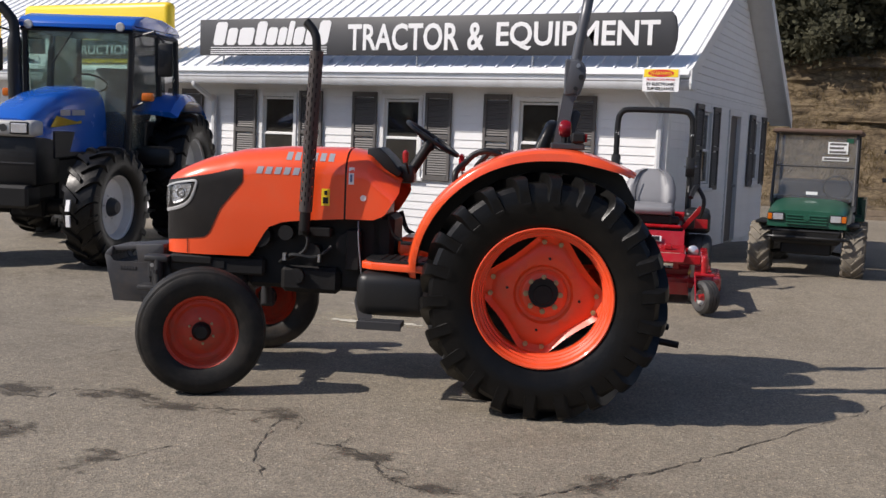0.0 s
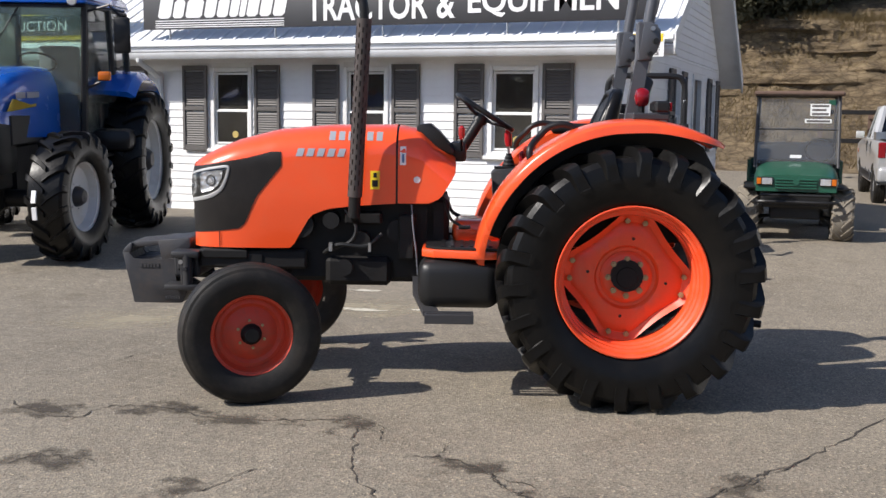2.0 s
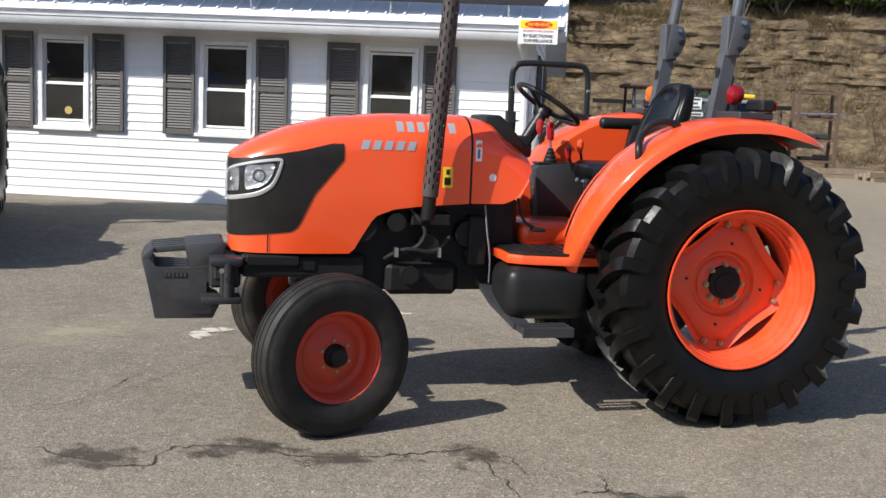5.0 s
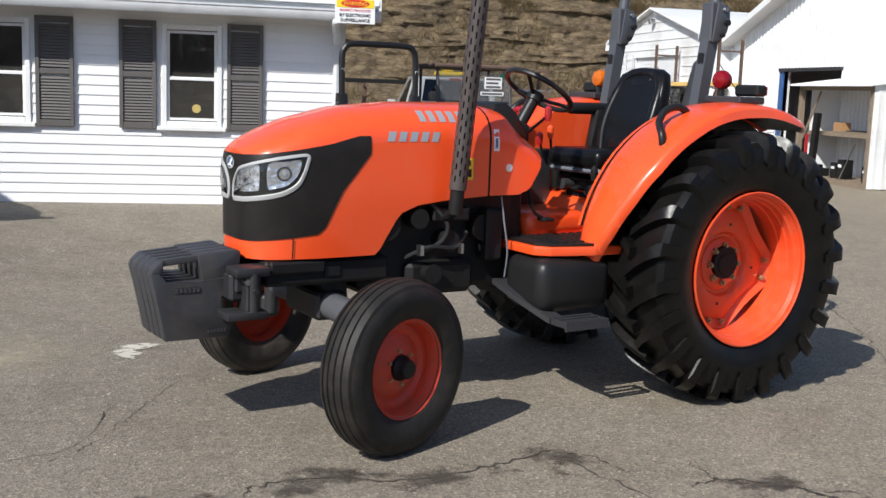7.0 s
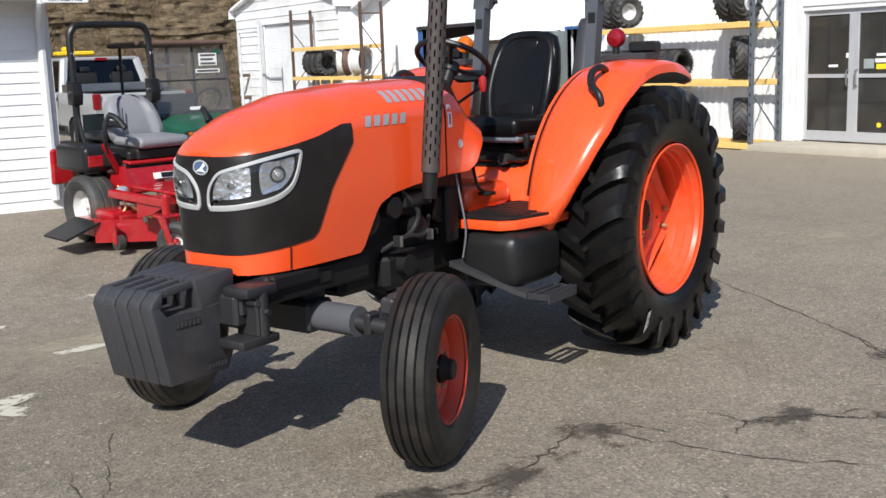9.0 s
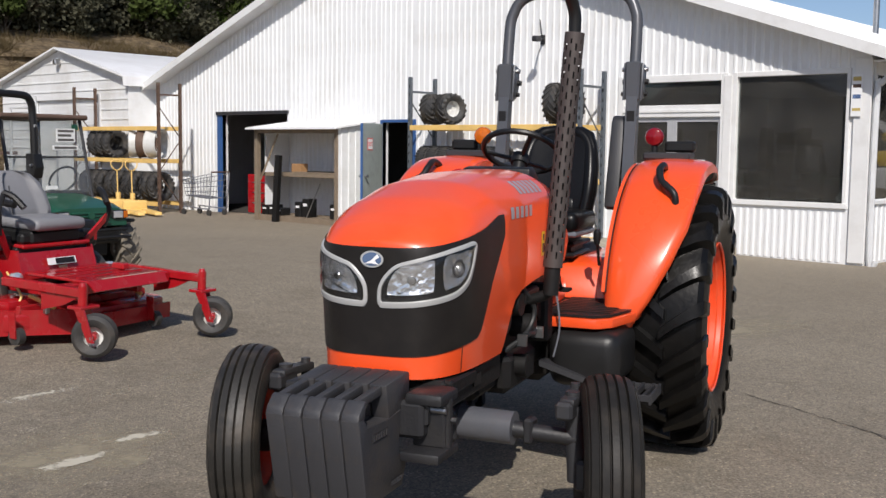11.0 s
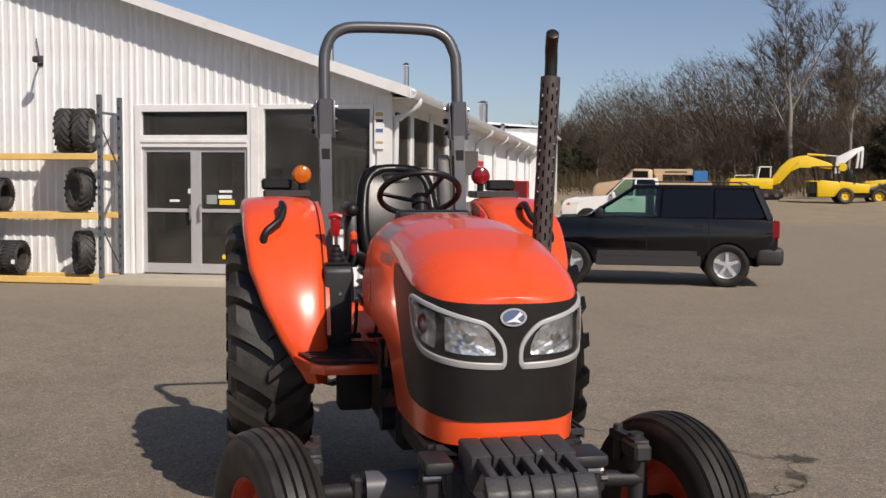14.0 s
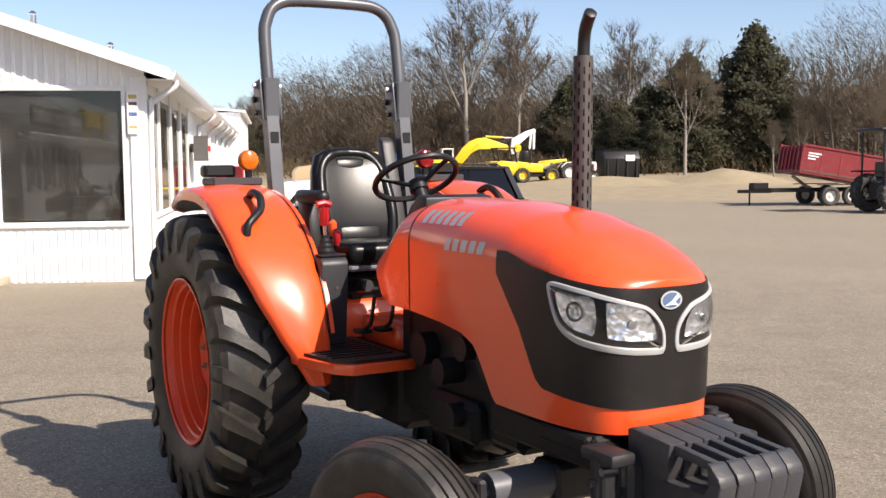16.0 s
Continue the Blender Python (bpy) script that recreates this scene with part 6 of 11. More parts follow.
        part("arm_pin", cyl(B(), (2.09, s * 0.635, 0.6), (2.09, s * 0.635, 0.715), 0.03, n=12), M_GREYMET, T)
        part("rod_end", cyl(B(), (1.96, s * 0.61, 0.58), (1.96, s * 0.61, 0.72), 0.02, n=10), M_GREYMET, T)
    # weights and their bracket
    wb = part("weight_bracket", box(B(), 2.5, 2.66, -0.24, 0.24, 0.62, 0.755, 0.015), M_BRACKET, T, "dark grey cast bracket")
    part("bracket_bar", box(B(), 2.54, 2.64, -0.25, 0.25, 0.66, 0.75, 0.012), M_BRACKET, wb)
    for s in (1, -1):
        y0, y1 = sorted((s * (0.17 if s > 0 else 0.215), s * 0.314))
        part("bracket_leg", cyl(B(), (2.565, s * 0.288, 0.57), (2.565, s * 0.288, 0.76), 0.03, n=14), M_BRACKET, wb)
        part("bracket_web", box(B(), 2.56, 2.605, y0 + 0.01, y1 - 0.01, 0.58, 0.75, 0.008), M_BRACKET, wb)
        part("bracket_cap", box(B(), 2.49, 2.66, y0, y1, 0.742, 0.786, 0.014, seg=2), M_BRACKET, wb)
        part("bracket_foot", box(B(), 2.5, 2.7, y0, y1 + 0.005, 0.548, 0.584, 0.008, seg=2), M_BRACKET, wb)
        part("bracket_bolt", cyl(B(), (2.57, s * 0.316, 0.68), (2.57, s * 0.338, 0.68), 0.013, n=6), M_BRACKET, wb)
    first = None
    for i in range(5):
        y = -0.19 + 0.07 * i
        if first is None:
            b = prism(B(), [(3.003, 0.757), (2.965, 0.60), (2.935, 0.444), (2.64, 0.444), (2.6, 0.53), (2.68, 0.56), (2.68, 0.64), (2.62, 0.66), (2.585, 0.735), (2.78, 0.712), (2.935, 0.712), (2.955, 0.757)], "y", 0, 0.0672, 0.006)
            prism(b, [(3.002, 0.752), (2.992, 0.778), (2.955, 0.812), (2.938, 0.815), (2.948, 0.752)], "y", 0.0005, 0.0667, 0.006)
            prism(b, [(2.95, 0.816), (2.6, 0.846), (2.6, 0.815), (2.94, 0.785)], "y", 0.019, 0.048, 0.005)
            prism(b, [(2.785, 0.834), (2.6, 0.849), (2.58, 0.842), (2.585, 0.73), (2.76, 0.71)], "y", 0.0, 0.0672, 0.008)
            first = part("front_weight", b, M_WEIGHT, T, "dark grey cast iron weight plate", m=Matrix.Translation((0, y, 0)))
        else:
            again(first, pose(0.0025 * ((i * 3) % 4 - 1.5), y, 0, 0, 0, 0))
    # cast lettering too worn to read: raised bars in a sunk field
    for x0, x1, z0, z1 in ((2.89, 2.77, 0.66, 0.688), (2.74, 2.645, 0.465, 0.49)):
        m_ = part("cast_mark", box(B(), x1, x0, 0.1572, 0.1592, z0, z1, 0.0005), M_BRACKET, T)
        for k in range(6):
            u = x1 + (x0 - x1) * (k + 0.2) / 6
            part("cast_bar", box(B(), u, u + (x0 - x1) * 0.1, 0.159, 0.1622, z0 + 0.004, z1 - 0.004), M_WEIGHT, m_)
    part("weight_pin", cyl(B(), (2.6, -0.31, 0.72), (2.6, 0.31, 0.72), 0.014, n=10), M_STEEL, T)
    # floor, steps, tank
    b = prism(B(), [(0.5, -0.62), (0.84, -0.62), (1.08, -0.56), (1.15, -0.5), (1.15, -0.2), (0.98, -0.2), (0.98, 0.2), (1.15, 0.2), (1.15, 0.5), (1.08, 0.56), (0.84, 0.62), (0.5, 0.62)], "z", 0.8, 0.846, 0.006)
    part("floor_plate", b, M_ORANGE, T, "orange floor plate edge")
    for s in (1, -1):
        p = [(0.52, s * 0.22), (0.52, s * 0.6), (0.84, s * 0.6), (1.07, s * 0.545), (1.13, s * 0.48), (1.13, s * 0.22)]
        part("floor_mat", prism(B(), p, "z", 0.85, 0.862), M_BLACK, T, "black ribbed floor mat")
        for i in range(9):
            x = 0.58 + i * 0.055
            part("mat_rib", box(B(), x, x + 0.02, s * 0.4 - 0.17, s * 0.4 + 0.14, 0.862, 0.868), M_BLACK, T)
    b = box(B(), 0.7, 1.17, 0.26, 0.61, 0.51, 0.79, 0.075, seg=5)
    part("fuel_tank", b, M_BLACK, T, "black plastic fuel tank under the step")
    part("linkage_block", box(B(), 0.86, 1.0, -0.42, -0.26, 0.6, 0.79, 0.02, seg=2), M_DARK, T)
    for s in (1,):
        ar = B()
        skin(ar, [[ar.verts.new((x + dx, y, z + dz)) for dx, dz in ((-0.045, -0.014), (0.045, -0.014), (0.045, 0.014), (-0.045, 0.014))] for x, y, z in ((1.17, s * 0.24, 0.63), (1.16, s * 0.42, 0.575), (1.1, s * 0.6, 0.5), (1.09, s * 0.64, 0.488))])
        st_ = part("step", ar, M_GREYMET, T, "grey steel step on a bent flat arm")
        part("step_rim", box(B(), 0.85, 1.124, s * 0.755 - 0.006, s * 0.755 + 0.006, 0.455, 0.505, 0.002), M_GREYMET, st_)
        for k in range(3):
            y = s * (0.625 + 0.05 * k)
            part("step_slat", box(B(), 0.85, 1.12, y - 0.008, y + 0.008, 0.472, 0.504, 0.002), M_GREYMET, st_)
        for x in (0.85, 1.11):
            part("step_end", box(B(), x, x + 0.014, s * 0.685 - 0.07, s * 0.685 + 0.07, 0.47, 0.5, 0.002), M_GREYMET, st_)
    b = box(B(), 1.06, 1.16, -0.2, 0.2, 0.85, 1.25, 0.03)
    part("pedal_column", b, M_BLACK, T)
    for y, x in ((0.27, 0.95), (-0.24, 0.95), (-0.34, 0.95)):
        b = tube(B(), curve([(1.03, y, 1.12), (0.99, y, 1.0), (0.93, y, 0.96)]), 0.009, 6)
        box(b, 0.87, 0.94, y - 0.035, y + 0.035, 0.94, 0.958, 0.005)
        part("pedal", b, M_DARK, T)
    # fenders
    for s in (1, -1):
        outer = lambda p: lerp([(-2, 0.56), (3, 0.6), (12, 0.68), (25, 0.765), (40, 0.83), (60, 0.855), (108, 0.86), (117, 0.845), (122, 0.81), (125, 0.75)], p)
        lip = lambda p: lerp([(20, 0.045), (60, 0.052), (90, 0.06), (108, 0.05), (125, 0.02)], p)
        rad = lambda p: lerp([(-2, 0.835), (10, 0.842), (90, 0.85), (115, 0.865), (135, 0.905)], p)
        b = B()
        rows = []
        for i in range(47):
            p = -2 + 127 * i / 46
            r, yo, yi = rad(p), outer(p), 0.455
            prof = [(yi, r - 0.03), (yi + 0.012, r - 0.008), (yi + 0.035, r + 0.004)] + [(yi + 0.04 + (yo - yi - 0.085) * k / 6, r + 0.006 + 0.012 * math.sin(math.pi * k / 6)) for k in range(7)] + [(yo - 0.02, r), (yo - 0.005, r - 0.014), (yo, r - lip(p)), (yo - 0.008, r - lip(p) - 0.001), (yo - 0.014, r - 0.018), (yo - 0.06, r - 0.008), (yi + 0.05, r - 0.008)]
            ca, sa = math.cos(radians(p)), math.sin(radians(p))
            rows.append([b.verts.new((q * ca, s * y, 0.735 + q * sa)) for y, q in prof])
        skin(b, rows)
        f = part("fender", b, M_ORANGE, T, "broad curved orange fender", 40)
        ln = B()
        skin(ln, [[ln.verts.new((q * math.cos(radians(p)), s * y, 0.735 + q * math.sin(radians(p)))) for y, q in ((0.475, rad(p) - 0.012), (outer(p) - 0.03, rad(p) - 0.014), (outer(p) - 0.03, rad(p) - 0.02), (0.475, rad(p) - 0.018))] for p in (-1 + 124.5 * i / 40 for i in range(41))])
        part("fender_liner", ln, M_BLACK, f, "black undercoated inner skin", 40)
        pts = [(0.846 * math.cos(radians(p)), 0.735 + 0.84 * math.sin(radians(p))) for p in range(14, 127, 6)]
        pts += [(-0.53, 1.3), (-0.52, 1.12), (-0.4, 0.9), (0.5, 0.85)]
        part("inner_liner", prism(B(), pts, "y", min(s * 0.459, s * 0.464), max(s * 0.459, s * 0.464)), M_BLACK, f, "black undercoated inner panel")
        part("fender_side", prism(B(), pts, "y", s * 0.44, s * 0.458), M_ORANGE, T, "orange inner fender panel")
        cr = curve([(0.545, s * 0.735, 1.33), (0.556, s * 0.752, 1.38), (0.556, s * 0.742, 1.43), (0.535, s * 0.702, 1.465), (0.505, s * 0.666, 1.495), (0.455, s * 0.65, 1.545), (0.38, s * 0.655, 1.568), (0.31, s * 0.65, 1.55), (0.285, s * 0.645, 1.52)])
        g = part("grab_handle", tube(B(), cr, 0.019, 12), M_BLACK, T, "black grab handle")
        part("handle_foot", cyl(B(), (0.545, s * 0.735, 1.31), (0.545, s * 0.735, 1.345), 0.023, n=12), M_BLACK, g)
        part("handle_ring", cyl(B(), (0.548, s * 0.738, 1.352), (0.55, s * 0.741, 1.368), 0.025, n=16), M_TRIM, g, "white ring")
        # lamps on the fender's rear
        b = box(B(), -0.2, 0.0, s * 0.6 - 0.13, s * 0.6 + 0.13, 1.595, 1.635, 0.008)
        lb = part("lamp_bracket", b, M_GREYMET, T, "dark grey lamp bracket")
        part("flood_lamp", box(B(), -0.2, -0.12, s * 0.655 - 0.085, s * 0.655 + 0.085, 1.637, 1.70, 0.012), M_BLACK, T, "black box lamp")
        part("tail_lens", box(B(), -0.213, -0.201, s * 0.655 - 0.075, s * 0.655 + 0.075, 1.645, 1.692, 0.003), M_REDLENS, T, "red tail lens")
        part("lamp_glass", box(B(), -0.122, -0.115, s * 0.655 - 0.07, s * 0.655 + 0.07, 1.648, 1.69, 0.002), M_BLACK, T)
        prof = [(-0.04, 0.0), (-0.04, 0.026), (-0.033, 0.044), (-0.012, 0.054), (0.012, 0.054), (0.029, 0.045), (0.038, 0.024), (0.041, 0.0)]
        part("signal_lamp", lathe(B(), prof, 24, "x", (-0.08, s * 0.518, 1.722)), M_REDLENS if s > 0 else M_AMBER, T, "round red signal lamp" if s > 0 else "round amber signal lamp")
        part("lamp_stalk", cyl(B(), (-0.08, s * 0.518, 1.61), (-0.08, s * 0.518, 1.68), 0.02, n=8), M_BLACK, T)
    # seat
    rows = []
    b = B()
    for z, x, w, d in ((1.24, 0.14, 0.17, 0.05), (1.28, 0.135, 0.215, 0.07), (1.4, 0.11, 0.235, 0.075), (1.55, 0.07, 0.232, 0.07), (1.67, 0.035, 0.215, 0.06), (1.745, 0.01, 0.185, 0.05), (1.778, -0.005, 0.12, 0.03)):
        rg = []
        for i in range(28):
            t = 2 * math.pi * i / 28
            c, q = math.cos(t), math.sin(t)
            y = w * math.copysign(abs(q) ** 0.55, q)
            dx = d * math.copysign(abs(c) ** 0.55, c)
            if c > 0:
                dx -= 0.035 * (1 - (y / w) ** 2)
            rg.append(b.verts.new((x + dx, y, z)))
        rows.append(rg)
    skin(b, rows)
    seat = part("backrest", b, M_VINYL, T, "black vinyl seat back with bolsters", 60)
    face = lambda z: 0.195 - (z - 1.3) * 0.33
    for z0, z1, w in ((1.665, 1.73, 0.085), (1.52, 1.62, 0.125), (1.41, 1.485, 0.12), (1.3, 1.38, 0.12)):
        zc = (z0 + z1) / 2
        part("back_pad", box(B(), -0.016, 0.016, -w, w, -(z1 - z0) / 2, (z1 - z0) / 2, 0.014, pose(face(zc) - 0.028, 0, zc, 0, -18, 0), 3), M_VINYL, seat, "", 60)
    for s in (1, -1):
        part("bolster", tube(B(), curve([(face(1.28) - 0.03, s * 0.175, 1.28), (face(1.42) - 0.012, s * 0.195, 1.42), (face(1.56) - 0.015, s * 0.19, 1.56), (face(1.68) - 0.03, s * 0.165, 1.68), (face(1.74) - 0.035, s * 0.1, 1.745), (face(1.76) - 0.04, 0, 1.757)], 5), [0.034] * 21 + [0.03] * 5, 10), M_VINYL, seat, "", 60)
    b = box(B(), 0.08, 0.54, -0.235, 0.235, 1.2, 1.315, 0.045, seg=4)
    part("seat_cushion", b, M_VINYL, T, "black vinyl seat cushion", 60)
    part("seat_base", box(B(), 0.1, 0.42, -0.2, 0.17, 1.0, 1.17, 0.03), M_BLACK, T)
    part("seat_bellows", box(box(B(), 0.07, 0.45, -0.23, 0.2, 1.06, 1.085, 0.01), 0.07, 0.45, -0.23, 0.2, 1.12, 1.145, 0.01), M_BLACK, T)
    for k, (x, y, z) in enumerate(((0.47, -0.12, 1.1), (0.46, 0.1, 1.08))):
        part("adjuster_knob", cyl(B(), (x - 0.05, y, z), (x + 0.03, y, z), 0.03, n=14), M_GREYMET, T)
    part("seat_deck", prism(B(), [(-0.32, 0.86), (-0.32, 1.06), (0.3, 1.06), (0.42, 1.03), (0.52, 0.85)], "y", -0.438, 0.438, 0.02), M_ORANGE, T, "orange deck under the seat")
    part("seat_pan", box(B(), 0.08, 0.52, -0.225, 0.225, 1.175, 1.21, 0.012), M_GREYLT, T, "grey seat pan")
    for s in (-1,):
        part("armrest", box(B(), 0.02, 0.36, s * 0.28 - 0.034, s * 0.28 + 0.034, 1.5, 1.57, 0.03, pose(0, 0, 0), 4), M_BLACK, T, "padded black armrest")
        part("armrest_arm", prism(B(), [(0.06, 1.22), (0.22, 1.22), (0.16, 1.53), (0.03, 1.53)], "y", s * 0.262 - 0.035, s * 0.262 + 0.028, 0.012), M_BLACK, T)
        part("seat_side_cover", prism(B(), [(0.02, 1.05), (0.42, 1.05), (0.42, 1.2), (0.3, 1.27), (0.04, 1.3)], "y", s * 0.3 - 0.03, s * 0.3 + 0.02, 0.012), M_BLACK, T, "black plastic cover beside the seat")
    # steering wheel
    c = Vector((0.79, 0, 1.63))
    tilt = radians(32)
    u, w = Vector((math.cos(tilt), 0, math.sin(tilt))), Vector((0, 1, 0))
    sw = part("steering_wheel", tube(B(), [c + (u * math.cos(t) + w * math.sin(t)) * 0.197 for t in (2 * math.pi * i / 40 for i in range(40))], 0.015, 8, loop=True), M_BLACK, T, "black steering wheel")
    nrm = w.cross(u)
    b = B()
    for t in (0.5, 2.6, 4.71):
        tube(b, [c + (u * math.cos(t) + w * math.sin(t)) * 0.19, c + (u * math.cos(t) + w * math.sin(t)) * 0.08 - nrm * -0.03, c - nrm * -0.045], 0.012, 6)
    cyl(b, c + nrm * 0.02, c + nrm * 0.07, 0.045, n=16)
    part("spokes", b, M_BLACK, sw)
    part("steering_column", cyl(B(), c + nrm * 0.05, c + nrm * 0.34, 0.034, n=12), M_BLACK, T)
    # levers
    for x, y, z, dx, dy, h, mt in ((0.5, -0.31, 1.24, 0.04, 0.01, 0.1, M_RED), (0.44, -0.31, 1.26, 0.03, 0.02, 0.12, M_ORANGE), (0.62, 0.38, 1.05, 0.06, 0.0, 0.14, M_BLACK), (0.93, 0.1, 1.4, 0.0, 0.18, 0.1, M_RED)):
        lv = part("lever", tube(B(), [(x, y, z), (x + dx * 0.5, y + dy * 0.5, z + h * 0.5), (x + dx, y + dy, z + h)], 0.008, 6), M_BLACK, T)
        part("knob", lathe(B(), [(z + h - 0.03, 0.012), (z + h, 0.02), (z + h + 0.035, 0.02), (z + h + 0.05, 0.008), (z + h + 0.052, 0.0)], 12, "z", (x + dx, y + dy, 0)), mt, lv)
    for s in (-1,):
        b = prism(B(), [(0.42, 0.86), (0.7, 0.86), (0.735, 1.245), (0.71, 1.27), (0.42, 1.29)], "y", s * 0.462, s * 0.325, 0.014)
        cn = part("side_console", b, M_GREYMET, T, "dark grey plastic side console")
        part("console_top", box(B(), 0.44, 0.715, s * 0.393 - 0.062, s * 0.393 + 0.062, 1.272, 1.284, 0.004), M_BLACK, cn)
        part("console_screw", cyl(B(), (0.71, s * 0.385, 1.13), (0.728, s * 0.385, 1.13), 0.008, n=10), M_STEEL, cn)
        g = lathe(B(), [(1.284 + 0.012 * i, 0.042 - 0.004 * i + (0.005 if i % 2 else 0)) for i in range(8)], 16, "z", (0.62, s * 0.395, 0))
        part("lever_boot", g, M_BLACK, cn, "ribbed rubber boot")
        part("lever_rod", tube(B(), [(0.62, s * 0.395, 1.36), (0.625, s * 0.398, 1.44)], 0.009, 8), M_STEEL, cn)
        part("lever_grip", tube(B(), [(0.622, s * 0.398, 1.415), (0.626, s * 0.4, 1.45), (0.628, s * 0.402, 1.5)], [0.019, 0.025, 0.024], 12), M_RED, cn, "red moulded grip")
        part("grip_bar", tube(B(), [(0.628, s * 0.436, 1.512), (0.63, s * 0.402, 1.52), (0.63, s * 0.37, 1.51)], 0.017, 10), M_RED, cn)
    part("hump", box(B(), 0.55, 0.98, -0.2, 0.2, 0.84, 0.98, 0.05, seg=3), M_ORANGE, T, "orange transmission hump")
    # roll bar
    post = lambda z: -0.03 - (z - 1.5) * 0.15
    rp = []
    for y, z in [(-0.385, 2.0), (-0.385, 2.36), (-0.37, 2.45), (-0.335, 2.52), (-0.27, 2.56), (-0.18, 2.572), (0, 2.575), (0.18, 2.572), (0.27, 2.56), (0.335, 2.52), (0.37, 2.45), (0.385, 2.36), (0.385, 2.0)]:
        rp.append((post(z), y, z))
    rb = part("roll_bar", tube(B(), curve(rp, 3), 0.033, 12), M_ROPS, T, "dark grey folding roll bar")
    for s in (1, -1):
        b = B()
        lo_, hi_ = 1.0, 2.12
        q = []
        for z in (lo_, 1.9, hi_):
            x = post(z)
            q.append([b.verts.new((x + dx, s * 0.385 + dy, z)) for dx, dy in ((-0.038, -0.032), (0.038, -0.032), (0.038, 0.032), (-0.038, 0.032))])
        skin(b, q)
        pl = part("roll_bar_post", b, M_ROPS, rb, "thick grey lower post")
        part("hinge_bracket", box(B(), post(2.0) - 0.045, post(2.0) + 0.045, s * 0.385 - 0.042, s * 0.385 + 0.042, 1.93, 2.15, 0.008), M_ROPS, rb)
        for d in (-0.05, 0.05):
            outl = [(post(1.93) + 0.03, 1.93), (post(1.93) - 0.04, 1.945), (post(1.98) - 0.068, 1.98), (post(2.04) - 0.08, 2.04), (post(2.1) - 0.068, 2.1), (post(2.14) - 0.04, 2.135), (post(2.14) + 0.03, 2.145)]
            part("hinge_plate", prism(B(), outl, "y", s * 0.385 + d - 0.006, s * 0.385 + d + 0.006, 0.003), M_ROPS, rb, "rounded hinge plate")
        for z, dx, r in ((1.97, -0.03, 0.013), (2.04, -0.052, 0.017), (2.11, -0.02, 0.013)):
            part("hinge_pin", cyl(B(), (post(z) + dx, s * 0.385 - 0.075, z), (post(z) + dx, s * 0.385 + 0.075, z), r, n=10), M_STEEL if z > 2.1 else M_BLACK, rb)
        part("safety_label", box(B(), post(1.82) + 0.0385, post(1.82) + 0.0395, s * 0.385 - 0.022, s * 0.385 + 0.022, 1.8, 1.87), M_BLACK, rb)
    part("manual_holder", prism(B(), [(-0.02, 1.3), (0.05, 1.32), (-0.1, 1.82), (-0.14, 1.85), (-0.18, 1.82)], "y", 0.262, 0.342, 0.014), M_GREYMET, T, "black manual holder behind the seat")
    # exhaust with its pierced guard
    base, top = Vector((1.555, 0.385, 1.03)), Vector((1.49, 0.452, 2.16))
    tip = curve([base + Vector((0.0, -0.1, -0.05)), base, base + (top - base) * 0.12], 5)
    ex = part("exhaust_pipe", tube(B(), tip + [top], 0.024, 12), M_DARK, T, "upright black exhaust stack")
    part("exhaust_tip", tube(B(), curve([top - (top - base) * 0.03, top + Vector((0.004, 0.0, 0.055)), top + Vector((0.022, -0.006, 0.105)), top + Vector((0.058, -0.014, 0.15)), top + Vector((0.078, -0.018, 0.168))], 5), [0.0275] * 20 + [0.019], 14), M_BLACK, ex, "bent black tip")
    part("exhaust_elbow", cyl(B(), base + Vector((0, 0, -0.02)), base + (top - base) * 0.09, 0.036, n=16), M_DARK, ex)
    d = (top - base).normalized()
    u, w = basis(d)
    b = B()
    nseg, rows = 12, 34
    p0, L = base + (top - base) * 0.09, (top - base).length * 0.9
    grid = []
    for j in range(rows * 3 + 1):
        grid.append([b.verts.new(p0 + d * (L * j / (rows * 3)) + (u * math.cos(2 * math.pi * i / (nseg * 3)) + w * math.sin(2 * math.pi * i / (nseg * 3))) * 0.043) for i in range(nseg * 3)])
    for j in range(rows * 3):
        for i in range(nseg * 3):
            hole = (i % 3 == 1 and (j + (3 if (i // 3) % 2 else 0)) % 6 in (1, 2, 3)) and 3 < j < rows * 3 - 3
            if not hole:
                k = (i + 1) % (nseg * 3)
                b.faces.new((grid[j][i], grid[j][k], grid[j + 1][k], grid[j + 1][i]))
    part("heat_guard", b, M_GUARD, ex, "brown-black pierced heat guard")
    # rear hitch
    for s in (1, -1):
        part("lift_arm", tube(B(), [(-0.2, s * 0.22, 0.55), (-0.55, s * 0.3, 0.44), (-0.86, s * 0.34, 0.4)], 0.022, 8), M_DARK, T, "black rear lift arm")
        part("lift_link", tube(B(), [(-0.25, s * 0.24, 1.1), (-0.5, s * 0.28, 1.05), (-0.6, s * 0.3, 0.52)], 0.016, 8), M_DARK, T)
    part("drawbar", box(B(), -0.55, -0.2, -0.04, 0.04, 0.38, 0.42), M_DARK, T)
    return T


orange_tractor()


